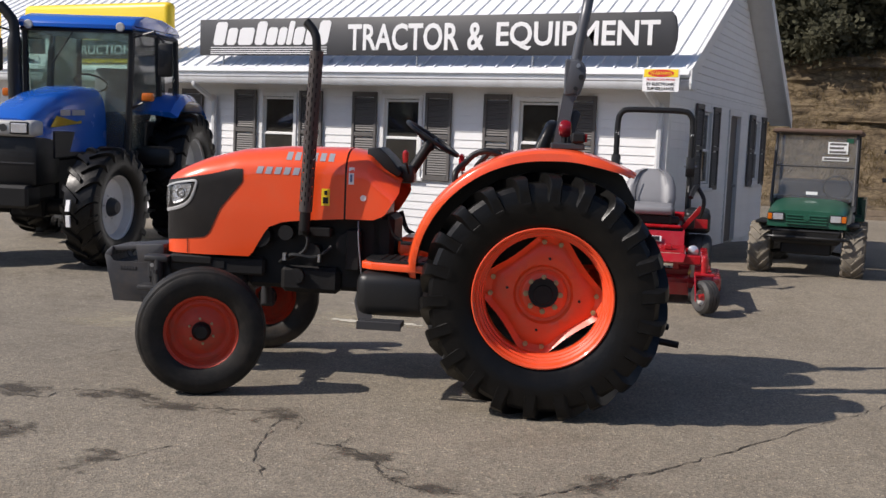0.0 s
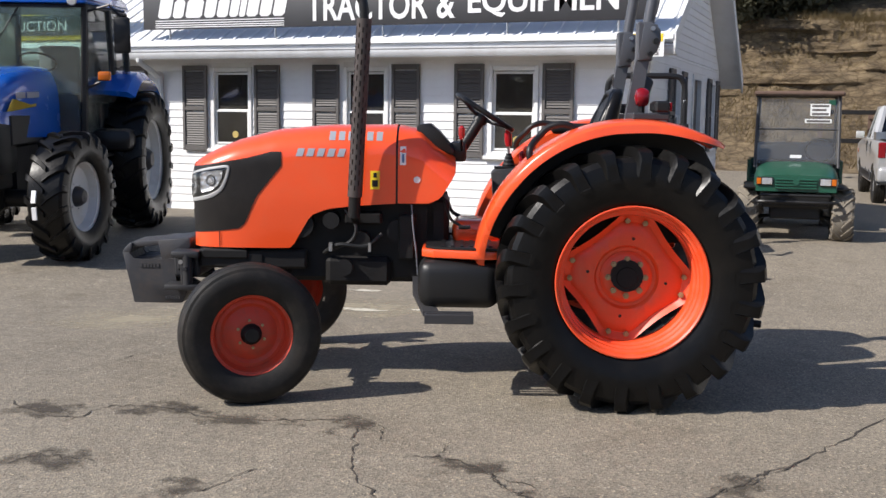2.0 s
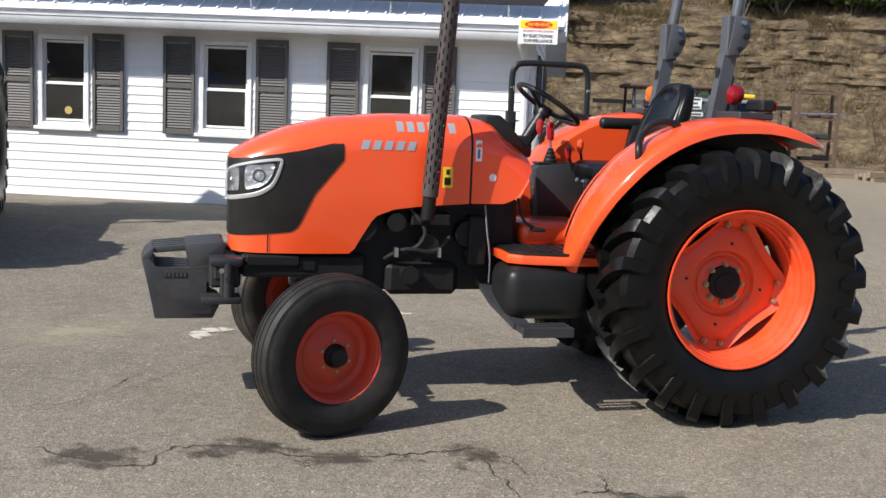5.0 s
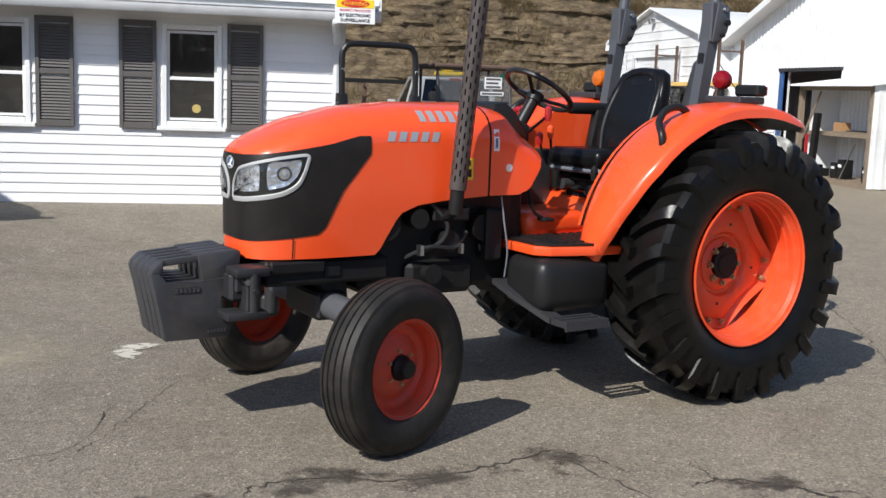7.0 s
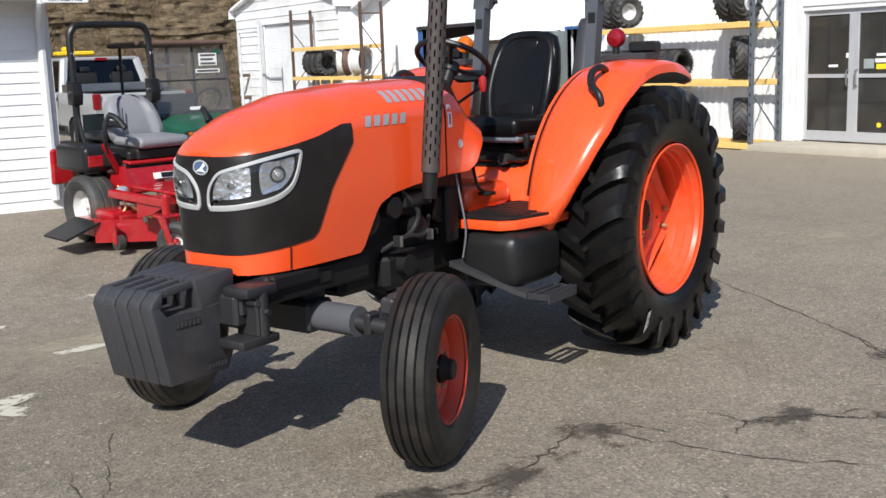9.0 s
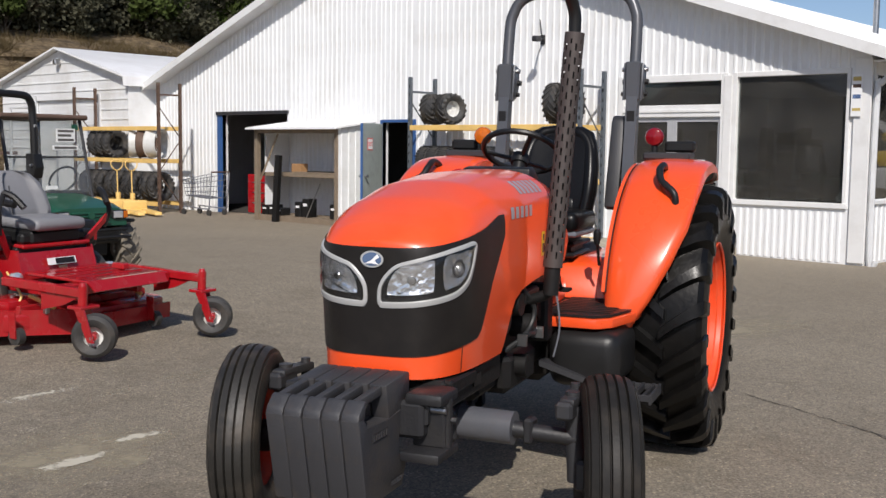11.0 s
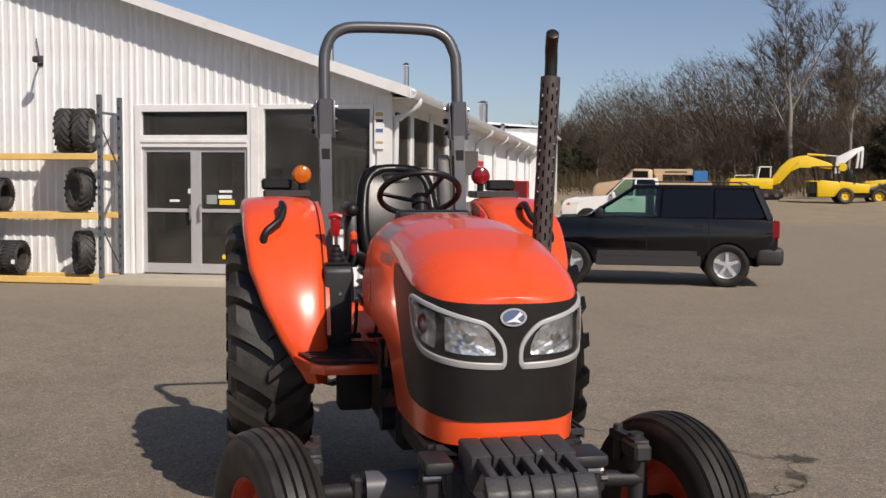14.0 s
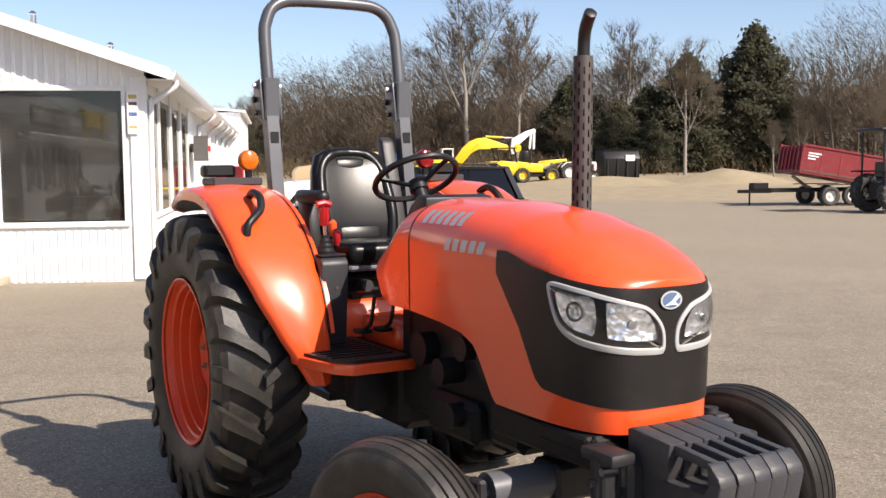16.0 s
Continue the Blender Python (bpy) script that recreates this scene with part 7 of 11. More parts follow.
# ---- hillside, woods and the far side of the lot ----
class Soup:
    """Loose faces gathered in lists: quick for foliage."""
    def __init__(self):
        self.v, self.f = [], []

    def stick(self, p, q, r0, r1, n=3):
        d = (q - p)
        if d.length < 1e-6:
            return
        u, w = basis(d)
        k = len(self.v)
        for c, r in ((p, r0), (q, r1)):
            for i in range(n):
                a = 2 * math.pi * i / n
                self.v.append(c + (u * math.cos(a) + w * math.sin(a)) * r)
        for i in range(n):
            j = (i + 1) % n
            self.f.append((k + i, k + j, k + n + j, k + n + i))

    def blade(self, p, q, w):
        side = (q - p).cross(Vector((0.3, 0.5, 0.8))).normalized() * w
        k = len(self.v)
        self.v += [p - side, p + side, q]
        self.f.append((k, k + 1, k + 2))

    def leaf(self, c, size, rnd):
        u = Vector((rnd.uniform(-1, 1), rnd.uniform(-1, 1), rnd.uniform(-1, 1))).normalized()
        w = u.cross(Vector((rnd.uniform(-1, 1), rnd.uniform(-1, 1), rnd.uniform(-1, 1)))).normalized()
        k = len(self.v)
        self.v += [c - u * size, c + w * size * 0.6, c + u * size, c - w * size * 0.6]
        self.f.append((k, k + 1, k + 2, k + 3))

    def mesh(self, name, material, smooth=False):
        me = bpy.data.meshes.new(name)
        me.from_pydata([tuple(p) for p in self.v], [], self.f)
        me.materials.append(material)
        if smooth:
            me.polygons.foreach_set("use_smooth", [True] * len(me.polygons))
        return me


def bare_tree(seed, h, bark, spread=0.5, label="tall bare winter tree with grey limbs"):
    """A leafless tree at the origin: trunk and limbs, and a crown of ever finer twigs."""
    rnd = random.Random(seed)
    wood, twigs = Soup(), Soup()

    def grow(p, d, length, r, depth):
        n = 5 if depth < 1 else (4 if depth < 2 else 3)
        k = 3 if depth < 2 else 2
        for i in range(k):
            d = (d + Vector((rnd.uniform(-1, 1), rnd.uniform(-1, 1), rnd.uniform(-0.3, 0.7))) * (0.1 + 0.05 * depth)).normalized()
            q = p + d * length / k
            r1 = r * (0.84 if depth else 0.88)
            if depth < 3:
                wood.stick(p, q, r, r1, n)
            else:
                twigs.stick(p, q, r, r1 * 0.8, 3)
            if depth < 4 and (i or depth):
                for j in range(rnd.choice((1, 2, 2)) if depth else rnd.choice((1, 2))):
                    side = Vector((rnd.uniform(-1, 1), rnd.uniform(-1, 1), rnd.uniform(-0.15, 0.75))).normalized()
                    grow(q, (d * (1 - spread) + side * (spread + 0.15)).normalized(), length * rnd.uniform(0.45, 0.72), r1 * rnd.uniform(0.48, 0.68), depth + 1)
            elif depth == 4:
                for j in range(9):
                    e = (d + Vector((rnd.uniform(-1, 1), rnd.uniform(-1, 1), rnd.uniform(-0.4, 0.9)))).normalized()
                    twigs.blade(q, q + e * length * rnd.uniform(0.6, 1.5), 0.013)
            p, r = q, r1
        if depth < 4:
            grow(p, d, length * 0.62, r, depth + 1)
    grow(Vector((0, 0, -0.2)), Vector((rnd.uniform(-0.06, 0.06), rnd.uniform(-0.06, 0.06), 1)).normalized(), h * 0.42, h * 0.016, 0)
    T = thing("tree", pose(0, 0, 0), label, "tree", "bare trees behind the lot")
    a = new("trunk", wood.mesh("trunk", bark, True))
    b = new("crown", twigs.mesh("crown", M_TWIG))
    a.parent = b.parent = T
    return T


def cedar(seed, h, w):
    """A broad, dense evergreen: sprays of foliage on whorls of drooping boughs."""
    rnd = random.Random(seed)
    s, t = Soup(), Soup()
    t.stick(Vector((0, 0, -0.2)), Vector((0, 0, h * 0.85)), 0.2, 0.04, 6)
    shape = lambda k: lerp([(0, 0.7), (0.1, 0.95), (0.3, 1.0), (0.5, 0.9), (0.7, 0.68), (0.85, 0.42), (0.95, 0.2), (1, 0.05)], k)
    for i in range(150):
        k = 0.03 + 0.97 * (i / 149)
        z = h * k
        a = i * 2.4 + rnd.uniform(-0.4, 0.4)
        r = w * shape(k) * rnd.uniform(0.66, 1.1) * (0.92 + 0.22 * noise.noise(Vector((math.cos(a), math.sin(a), z * 0.5))))
        tip = Vector((r * math.cos(a), r * math.sin(a), z + h * 0.03))
        t.stick(Vector((0, 0, z - 0.1 * r)), tip, 0.04, 0.01, 3)
        for j in range(int(60 + 70 * r)):
            f = rnd.random() ** 0.55
            c = Vector((0, 0, z - 0.1 * r)).lerp(tip, f)
            g = 0.12 + 0.26 * r * (1.15 - f)
            c += Vector((rnd.gauss(0, g), rnd.gauss(0, g), rnd.gauss(0, 0.22) - 0.1))
            s.leaf(c, rnd.uniform(0.08, 0.2), rnd)
    T = thing("cedar_tree", pose(0, 0, 0), "dense dark green cedar with an uneven outline", "tree", "cedars at the wood's edge")
    o, q = new("crown", s.mesh("crown", M_CEDAR)), new("trunk", t.mesh("trunk", M_BARK, True))
    o.parent = q.parent = T
    return T


def bush(seed, h, w, material, label, leaf=0.12, count=1500, name="bush"):
    rnd = random.Random(seed)
    s, t = Soup(), Soup()
    blobs = [(Vector((rnd.uniform(-w, w) * 0.6, rnd.uniform(-w, w) * 0.6, h * rnd.uniform(0.35, 0.8))), rnd.uniform(0.25, 0.5) * w) for _ in range(9)]
    for c, r in blobs:
        t.stick(Vector((0, 0, -0.1)), c, 0.05, 0.015, 4)
    for i in range(count):
        c, r = rnd.choice(blobs)
        d = Vector((rnd.gauss(0, 1), rnd.gauss(0, 1), rnd.gauss(0, 1))).normalized() * r * rnd.uniform(0.5, 1.1)
        s.leaf(c + d, leaf * rnd.uniform(0.6, 1.3), rnd)
    T = thing(name, pose(0, 0, 0), label, "bush" if name == "bush" else "tree", "growth on the hillside")
    o, q = new("crown", s.mesh("crown", material)), new("trunk", t.mesh("trunk", M_BARK))
    o.parent = q.parent = T
    return T


def hill_z(x, y):
    """Height of the cut hillside behind the office."""
    wob = 1.3 * noise.noise(Vector((x * 0.07, 0, 3))) + 0.6 * noise.noise(Vector((x * 0.25, 0, 7)))
    d = y - (38.5 + wob)
    z = lerp([(-4, 0.0), (-1.5, 0.25), (0.0, 1.4), (0.8, 2.1), (1.6, 3.2), (2.1, 3.9), (2.5, 4.6), (2.8, 5.1), (4.5, 5.7), (12, 8.2), (25, 14), (60, 30)], d)
    return z


def hillside():
    bm = B()
    xs = [-30 + 0.19 * i for i in range(350)]
    ds = [-4, -3, -2, -1.4, -1, -0.7, -0.4, -0.2] + [0.045 * i for i in range(70)] + [3.5, 4.2, 5, 6.5, 8, 10, 13, 17, 22, 30, 45, 60]
    rows = []
    for x in xs:
        wob = 1.3 * noise.noise(Vector((x * 0.07, 0, 3))) + 0.6 * noise.noise(Vector((x * 0.25, 0, 7)))
        r = []
        for d in ds:
            y = 38.5 + wob + d
            z = hill_z(x, y)
            amp = 0.35 if d < 3.2 else 0.5
            zw = z + 0.35 * noise.noise(Vector((x * 0.12, 0, 21)))
            bed, fine = round(zw * 2.6) / 2.6, round(zw * 6.5) / 6.5
            jut = (0.34 * noise.noise(Vector((x * 0.28, bed * 3.1, 1.0))) + 0.16 * noise.noise(Vector((x * 1.1, fine * 9.0, 4.0)))
                   + 0.34 * noise.noise(Vector((x * 0.7, z * 1.1, 11.0))) + 0.2 * noise.noise(Vector((x * 2.3, z * 3.1, 5.0))) + 0.16 * noise.noise(Vector((x * 4.6, z * 6.0, 8.0))))
            k = lerp([(0.2, 0.25), (0.9, 0.4), (1.4, 0.8), (3.0, 0.8), (3.3, 0.25)], d)
            z2 = z + amp * 0.5 * noise.noise(Vector((x * 0.35, d * 0.8, 9.0))) + (gz(x, y) if d < -1 else 0)
            if 0.6 < d < 3.0:
                z2 += (fine - zw) * 0.25
            if d <= -4:
                z2 = gz(x, y) - 0.15
            r.append(bm.verts.new((x + 0.1 * noise.noise(Vector((x, d, 2))), y - jut * k, z2)))
        rows.append(r)
    skin(bm, rows, False, False)
    ob = tagged(part("rock_cutting", bm, M_ROCK, smooth=50), "bank of layered tan sandstone with dry growth behind the office", "cliff", kind="structure")
    # dry grass and brush over the bank
    rnd = random.Random(5)
    g = Soup()
    for i in range(52000):
        x = rnd.uniform(-12, 34)
        wob = 1.3 * noise.noise(Vector((x * 0.07, 0, 3))) + 0.6 * noise.noise(Vector((x * 0.25, 0, 7)))
        d = rnd.choice((rnd.uniform(-2, 1.0), rnd.uniform(2.7, 9), rnd.uniform(2.7, 5), rnd.uniform(-2.5, 0.6), rnd.uniform(2.6, 3.4), rnd.uniform(0.6, 2.7)))
        if noise.noise(Vector((x * 0.4, d * 0.5, 2))) < -0.08:
            continue
        y = 38.5 + wob + d
        z = hill_z(x, y)
        p = Vector((x, y, z - 0.05))
        g.blade(p, p + Vector((rnd.uniform(-0.25, 0.25), rnd.uniform(-0.3, 0.1), rnd.uniform(0.1, 0.42))), rnd.uniform(0.008, 0.02))
    o = new("dry_grass", g.mesh("dry_grass", M_DRYGRASS))
    tagged(o, "dry straw-coloured grass and weeds on the rock bank", "grass", kind="stuff")


hillside()


M_BRUSH = foliage("dry_brown_brush", (0.15, 0.115, 0.07), 0.4, 0.5)


def woods():
    rnd = random.Random(11)
    protos = [bare_tree(20 + i, 13.0, M_BARK, 0.45 + 0.05 * (i % 3)) for i in range(6)]
    pale = bare_tree(41, 14.0, M_PALEBARK, 0.42, "tall bare sycamore with pale bark")
    k = 0
    spots = []
    for i in range(64):
        y = 14 - 84 * i / 63 + rnd.uniform(-1.2, 1.2)
        spots.append((rnd.uniform(69, 84) + max(0, -y - 30) * -0.35, y))
    for i in range(14):
        spots.append((62 + rnd.uniform(0, 8) - i * 1.6, -38 - 2.8 * i))
    for x, y in spots:
        p = protos[k % 6]
        s = lerp([(-60, 1.1), (-36, 1.05), (-28, 0.78), (-18, 0.85), (-13, 0.8), (-8, 0.95), (-2, 0.8), (4, 0.62), (8, 0.42), (16, 0.36)], y) * rnd.uniform(0.88, 1.1)
        m = Matrix.Translation((x, y, gz(x, y) - 0.1)) @ Matrix.Rotation(rnd.uniform(0, 6.28), 4, "Z") @ Matrix.Scale(s, 4)
        if k < 6:
            p.matrix_basis = m
        else:
            copy_thing(p, m)
        k += 1
    pale.matrix_basis = Matrix.Translation((68, -7.0, gz(68, -7.0))) @ Matrix.Scale(0.98, 4)
    for x, y, s in ((71, -11.2, 0.85), (60, -20.3, 0.66), (70, -19.5, 0.8), (56, -26.5, 0.3), (55, -24.2, 0.26)):
        copy_thing(pale, Matrix.Translation((x, y, gz(x, y))) @ Matrix.Rotation(x, 4, "Z") @ Matrix.Scale(s, 4))
    copy_thing(protos[2], Matrix.Translation((95, 22.2, gz(95, 22))) @ Matrix.Scale(0.75, 4))
    for k, (x, y, s) in enumerate(((64, -31.8, 1.4), (60, -31.2, 1.3), (57, -33.0, 1.3), (54, -30.4, 1.15), (61, -34.4, 1.4), (63, -37.2, 1.2), (56, -36.0, 1.15), (58, -40.0, 1.25), (66, -9.2, 1.0), (70, -3.5, 0.92))):
        copy_thing(protos[(2 * k + 1) % 6], Matrix.Translation((x, y, gz(x, y) - 0.1)) @ Matrix.Rotation(k * 1.3, 4, "Z") @ Matrix.Scale(s, 4))
    c = cedar(3, 10.3, 3.7)
    c.matrix_basis = Matrix.Translation((66, -28.1, gz(66, -28.1)))
    for x, y, s, w in ((66, -22.9, 0.8, 1.1), (68, -20.6, 0.6, 1.2), (66, -17.6, 0.48, 1.25), (71, -24.5, 0.78, 1.1), (74, 9.0, 0.36, 0.9), (75, 7.4, 0.38, 0.9), (72, -16, 0.68, 1.3), (64, -19.5, 0.36, 1.3)):
        copy_thing(c, Matrix.Translation((x, y, gz(x, y))) @ Matrix.Rotation(y, 4, "Z") @ Matrix.Diagonal((s * w, s * w, s, 1)))
    # the wood behind: a mass of stems and twigs nobody could count
    g = Soup()
    height = [(-90, 14.0), (-40, 13.0), (-33, 10.8), (-26, 8.2), (-20, 8.6), (-15, 8.8), (-12, 9.4), (-5.7, 9.8), (-0.7, 9.2), (3.7, 7.6), (5.5, 6.5), (7, 5.2), (8.4, 4.4), (12, 3.6), (26, 3.4)]

    def wood_top(x, y):
        return lerp(height, y * 70 / x) * x / 70
    for i in range(190000):
        y = rnd.uniform(-85, 22)
        x = rnd.uniform(74, 98) + max(0, -y - 30) * -0.35
        clump = noise.noise(Vector((y * 0.33, x * 0.12, 1)))
        top = wood_top(x, y) * (0.86 + 0.26 * clump + 0.1 * noise.noise(Vector((y * 1.3, x * 0.4, 7))))
        z0 = gz(x, y)
        u = rnd.random() ** 0.7
        z = z0 + top * u
        p = Vector((x, y, z))
        L = rnd.uniform(0.5, 1.6) * (1.15 - 0.6 * u)
        g.blade(p, p + Vector((rnd.uniform(-0.6, 0.6), rnd.uniform(-1.0, 1.0), rnd.uniform(0.0, 1.2))).normalized() * L, rnd.uniform(0.018, 0.065) * (1.25 - 0.95 * u))
    for i in range(260):
        y, x = rnd.uniform(-85, 20), rnd.uniform(76, 98)
        x += max(0, -y - 30) * -0.35
        z0 = gz(x, y)
        p = Vector((x, y, z0 - 0.2))
        q = p + Vector((rnd.uniform(-0.5, 0.5), rnd.uniform(-0.8, 0.8), wood_top(x, y) * 0.4))
        g.stick(p, q, rnd.uniform(0.08, 0.16), 0.07, 4)
        for j in range(3):
            e = q + Vector((rnd.uniform(-1.4, 1.4), rnd.uniform(-1.6, 1.6), wood_top(x, y) * rnd.uniform(0.2, 0.42)))
            g.stick(q, e, 0.06, 0.02, 3)
    tagged(new("far_woods", g.mesh("far_woods", M_TWIG)), "grey-brown leafless woods behind the lot", "woods", kind="stuff")
    # leaf-strewn bank rising behind the wood
    b = B()
    grid = []
    for i in range(130):
        y = -100 + i
        row = []
        for dx, f in ((0, 0.0), (3, 0.18), (7, 0.34), (11, 0.42), (16, 0.44), (30, 0.3), (40, 0.0)):
            x = 98 + dx + max(0, -y - 30) * -0.35
            row.append(b.verts.new((x, y, gz(x, y) - 0.3 + f * wood_top(x, y) * (1 + 0.45 * noise.noise(Vector((y * 0.21, dx * 0.1, 2))) + 0.25 * noise.noise(Vector((y * 0.9, dx * 0.3, 9)))))))
        grid.append(row)
    for i in range(129):
        for j in range(6):
            b.faces.new((grid[i][j], grid[i + 1][j], grid[i + 1][j + 1], grid[i][j + 1]))
    tagged(part("wooded_bank", b, M_LITTER), "brown leaf-strewn bank behind the bare woods", "bank", kind="structure")
    # woods added behind the first steps of the walk, never in direct view
    g = Soup()
    for i in range(26000):
        x, y = rnd.uniform(-120, 55), rnd.uniform(-92, -70)
        z = 11 * (0.9 + 0.3 * noise.noise(Vector((x * 0.1, y * 0.1, 3)))) * rnd.random() ** 0.8
        p = Vector((x, y, z))
        g.blade(p, p + Vector((rnd.uniform(-1, 1), rnd.uniform(-0.6, 0.6), rnd.uniform(0, 1.2))).normalized() * rnd.uniform(0.8, 2.4), rnd.uniform(0.1, 0.3))
    tagged(new("road_woods", g.mesh("road_woods", M_TWIG)), "leafless woods added out of view behind the walk", "woods", kind="stuff")
    # brushy undergrowth at the wood's foot
    g = Soup()
    for i in range(14000):
        y = rnd.uniform(-62, 18)
        x = rnd.uniform(60, 74) + max(0, -y - 25) * -0.45
        if noise.noise(Vector((y * 0.3, x * 0.15, 5))) < -0.25:
            continue
        p = Vector((x, y, gz(x, y) - 0.05))
        h = rnd.uniform(0.4, 2.4) * (0.6 + 0.7 * abs(noise.noise(Vector((y * 0.2, 3, 1)))))
        g.blade(p + Vector((0, 0, h * rnd.random() * 0.6)), p + Vector((rnd.uniform(-0.6, 0.6), rnd.uniform(-0.6, 0.6), h)), rnd.uniform(0.015, 0.045))
    tagged(new("undergrowth", g.mesh("undergrowth", M_BRUSH)), "tangle of dry brown brush along the wood", "brush", kind="stuff")
    # growth on the hill behind the office
    e = bush(7, 4.2, 2.4, M_LEAF, "green leafy evergreen bush on the rock bank", 0.16, 2600)
    e.matrix_basis = Matrix.Translation((4.6, 43.6, hill_z(4.6, 43.6) - 0.1))
    for x, y, s in ((3.3, 42.3, 0.6), (4.7, 42.5, 0.72), (7.4, 42.9, 0.5), (7.0, 45.5, 0.9), (10.5, 46, 1.1), (14, 45, 1.0), (-3.0, 46, 0.9), (-6.5, 45, 1.0), (1.0, 47.5, 0.8), (17.5, 46, 1.1), (21, 47, 1.0), (-10, 46.5, 1.0), (25, 48, 1.2), (3.0, 45.0, 0.7), (8.8, 44.2, 0.85), (12.3, 44.0, 0.75), (15.8, 47.5, 1.2), (19.3, 44.6, 0.9), (23.0, 45.0, 0.9), (6.2, 48.5, 1.3), (10.0, 49.5, 1.4), (13.8, 49.0, 1.3), (18.0, 50.0, 1.4), (22.0, 50.5, 1.4), (28.0, 47.0, 1.1)):
        copy_thing(e, Matrix.Translation((x, y, hill_z(x, y) - 0.1)) @ Matrix.Rotation(x, 4, "Z") @ Matrix.Scale(s, 4))
    for x, y, q in ((-6.4, 41.9, 0.72), (-4.6, 43.6, 0.8), (-8.6, 43.2, 0.85), (-2.2, 45.5, 0.6), (7.6, 45.2, 0.55), (9.8, 44.6, 0.6), (12.2, 45.6, 0.7), (15.0, 45.0, 0.6), (17.6, 46.2, 0.7), (20.4, 45.2, 0.62), (23.2, 46.4, 0.72), (26.4, 46.8, 0.7)):
        copy_thing(c, Matrix.Translation((x, y, hill_z(x, y) - 0.5)) @ Matrix.Rotation(x * 1.7, 4, "Z") @ Matrix.Diagonal((q * 1.15, q * 1.15, q, 1)))
    for i in range(46):
        x = -26 + 1.75 * i + rnd.uniform(-0.7, 0.7)
        y = rnd.uniform(50, 60)
        s = rnd.uniform(0.65, 1.05)
        copy_thing(c if i % 3 else protos[i % 6], Matrix.Translation((x, y, hill_z(x, y) - 0.3)) @ Matrix.Rotation(i, 4, "Z") @ Matrix.Scale(s if i % 3 else s * 0.8, 4))
    for i in range(26):
        x = -20 + 2.2 * i + rnd.uniform(-0.7, 0.7)
        y = rnd.uniform(43.5, 48)
        copy_thing(protos[i % 6], Matrix.Translation((x, y, hill_z(x, y) - 0.2)) @ Matrix.Rotation(i * 2.0, 4, "Z") @ Matrix.Scale(rnd.uniform(0.25, 0.45), 4))


woods()


def sand_mounds():
    bm = B()
    for cx, cy, rx, ry, h in ((50, -19, 5, 4.5, 0.75), (49, -25.0, 3.5, 2.6, 0.6), (52, -12, 7, 6, 0.35)):
        rows = []
        for i in range(15):
            f = i / 14
            rows.append([bm.verts.new((cx + rx * f * math.cos(a), cy + ry * f * math.sin(a), gz(cx + rx * f * math.cos(a), cy + ry * f * math.sin(a)) + h * (0.5 + 0.5 * math.cos(math.pi * f)) * (1 + 0.25 * noise.noise(Vector((f * 3 * math.cos(a), f * 3 * math.sin(a), cx)))) - 0.01 - 0.05 * f)) for a in (2 * math.pi * k / 28 for k in range(28))])
        skin(bm, rows, False)
    tagged(part("sand_bank", bm, M_SANDBANK, smooth=60), "low banks of bare sandy earth", "earth bank", kind="structure")


M_SANDBANK = pmat("sandy_earth", (0.3, 0.24, 0.155), 0.92, var=0.25, scale=1.5, bump=0.4, bscale=25, dirt=(0.3, 0.26, 0.14), dscale=0.8, damt=0.6)
sand_mounds()


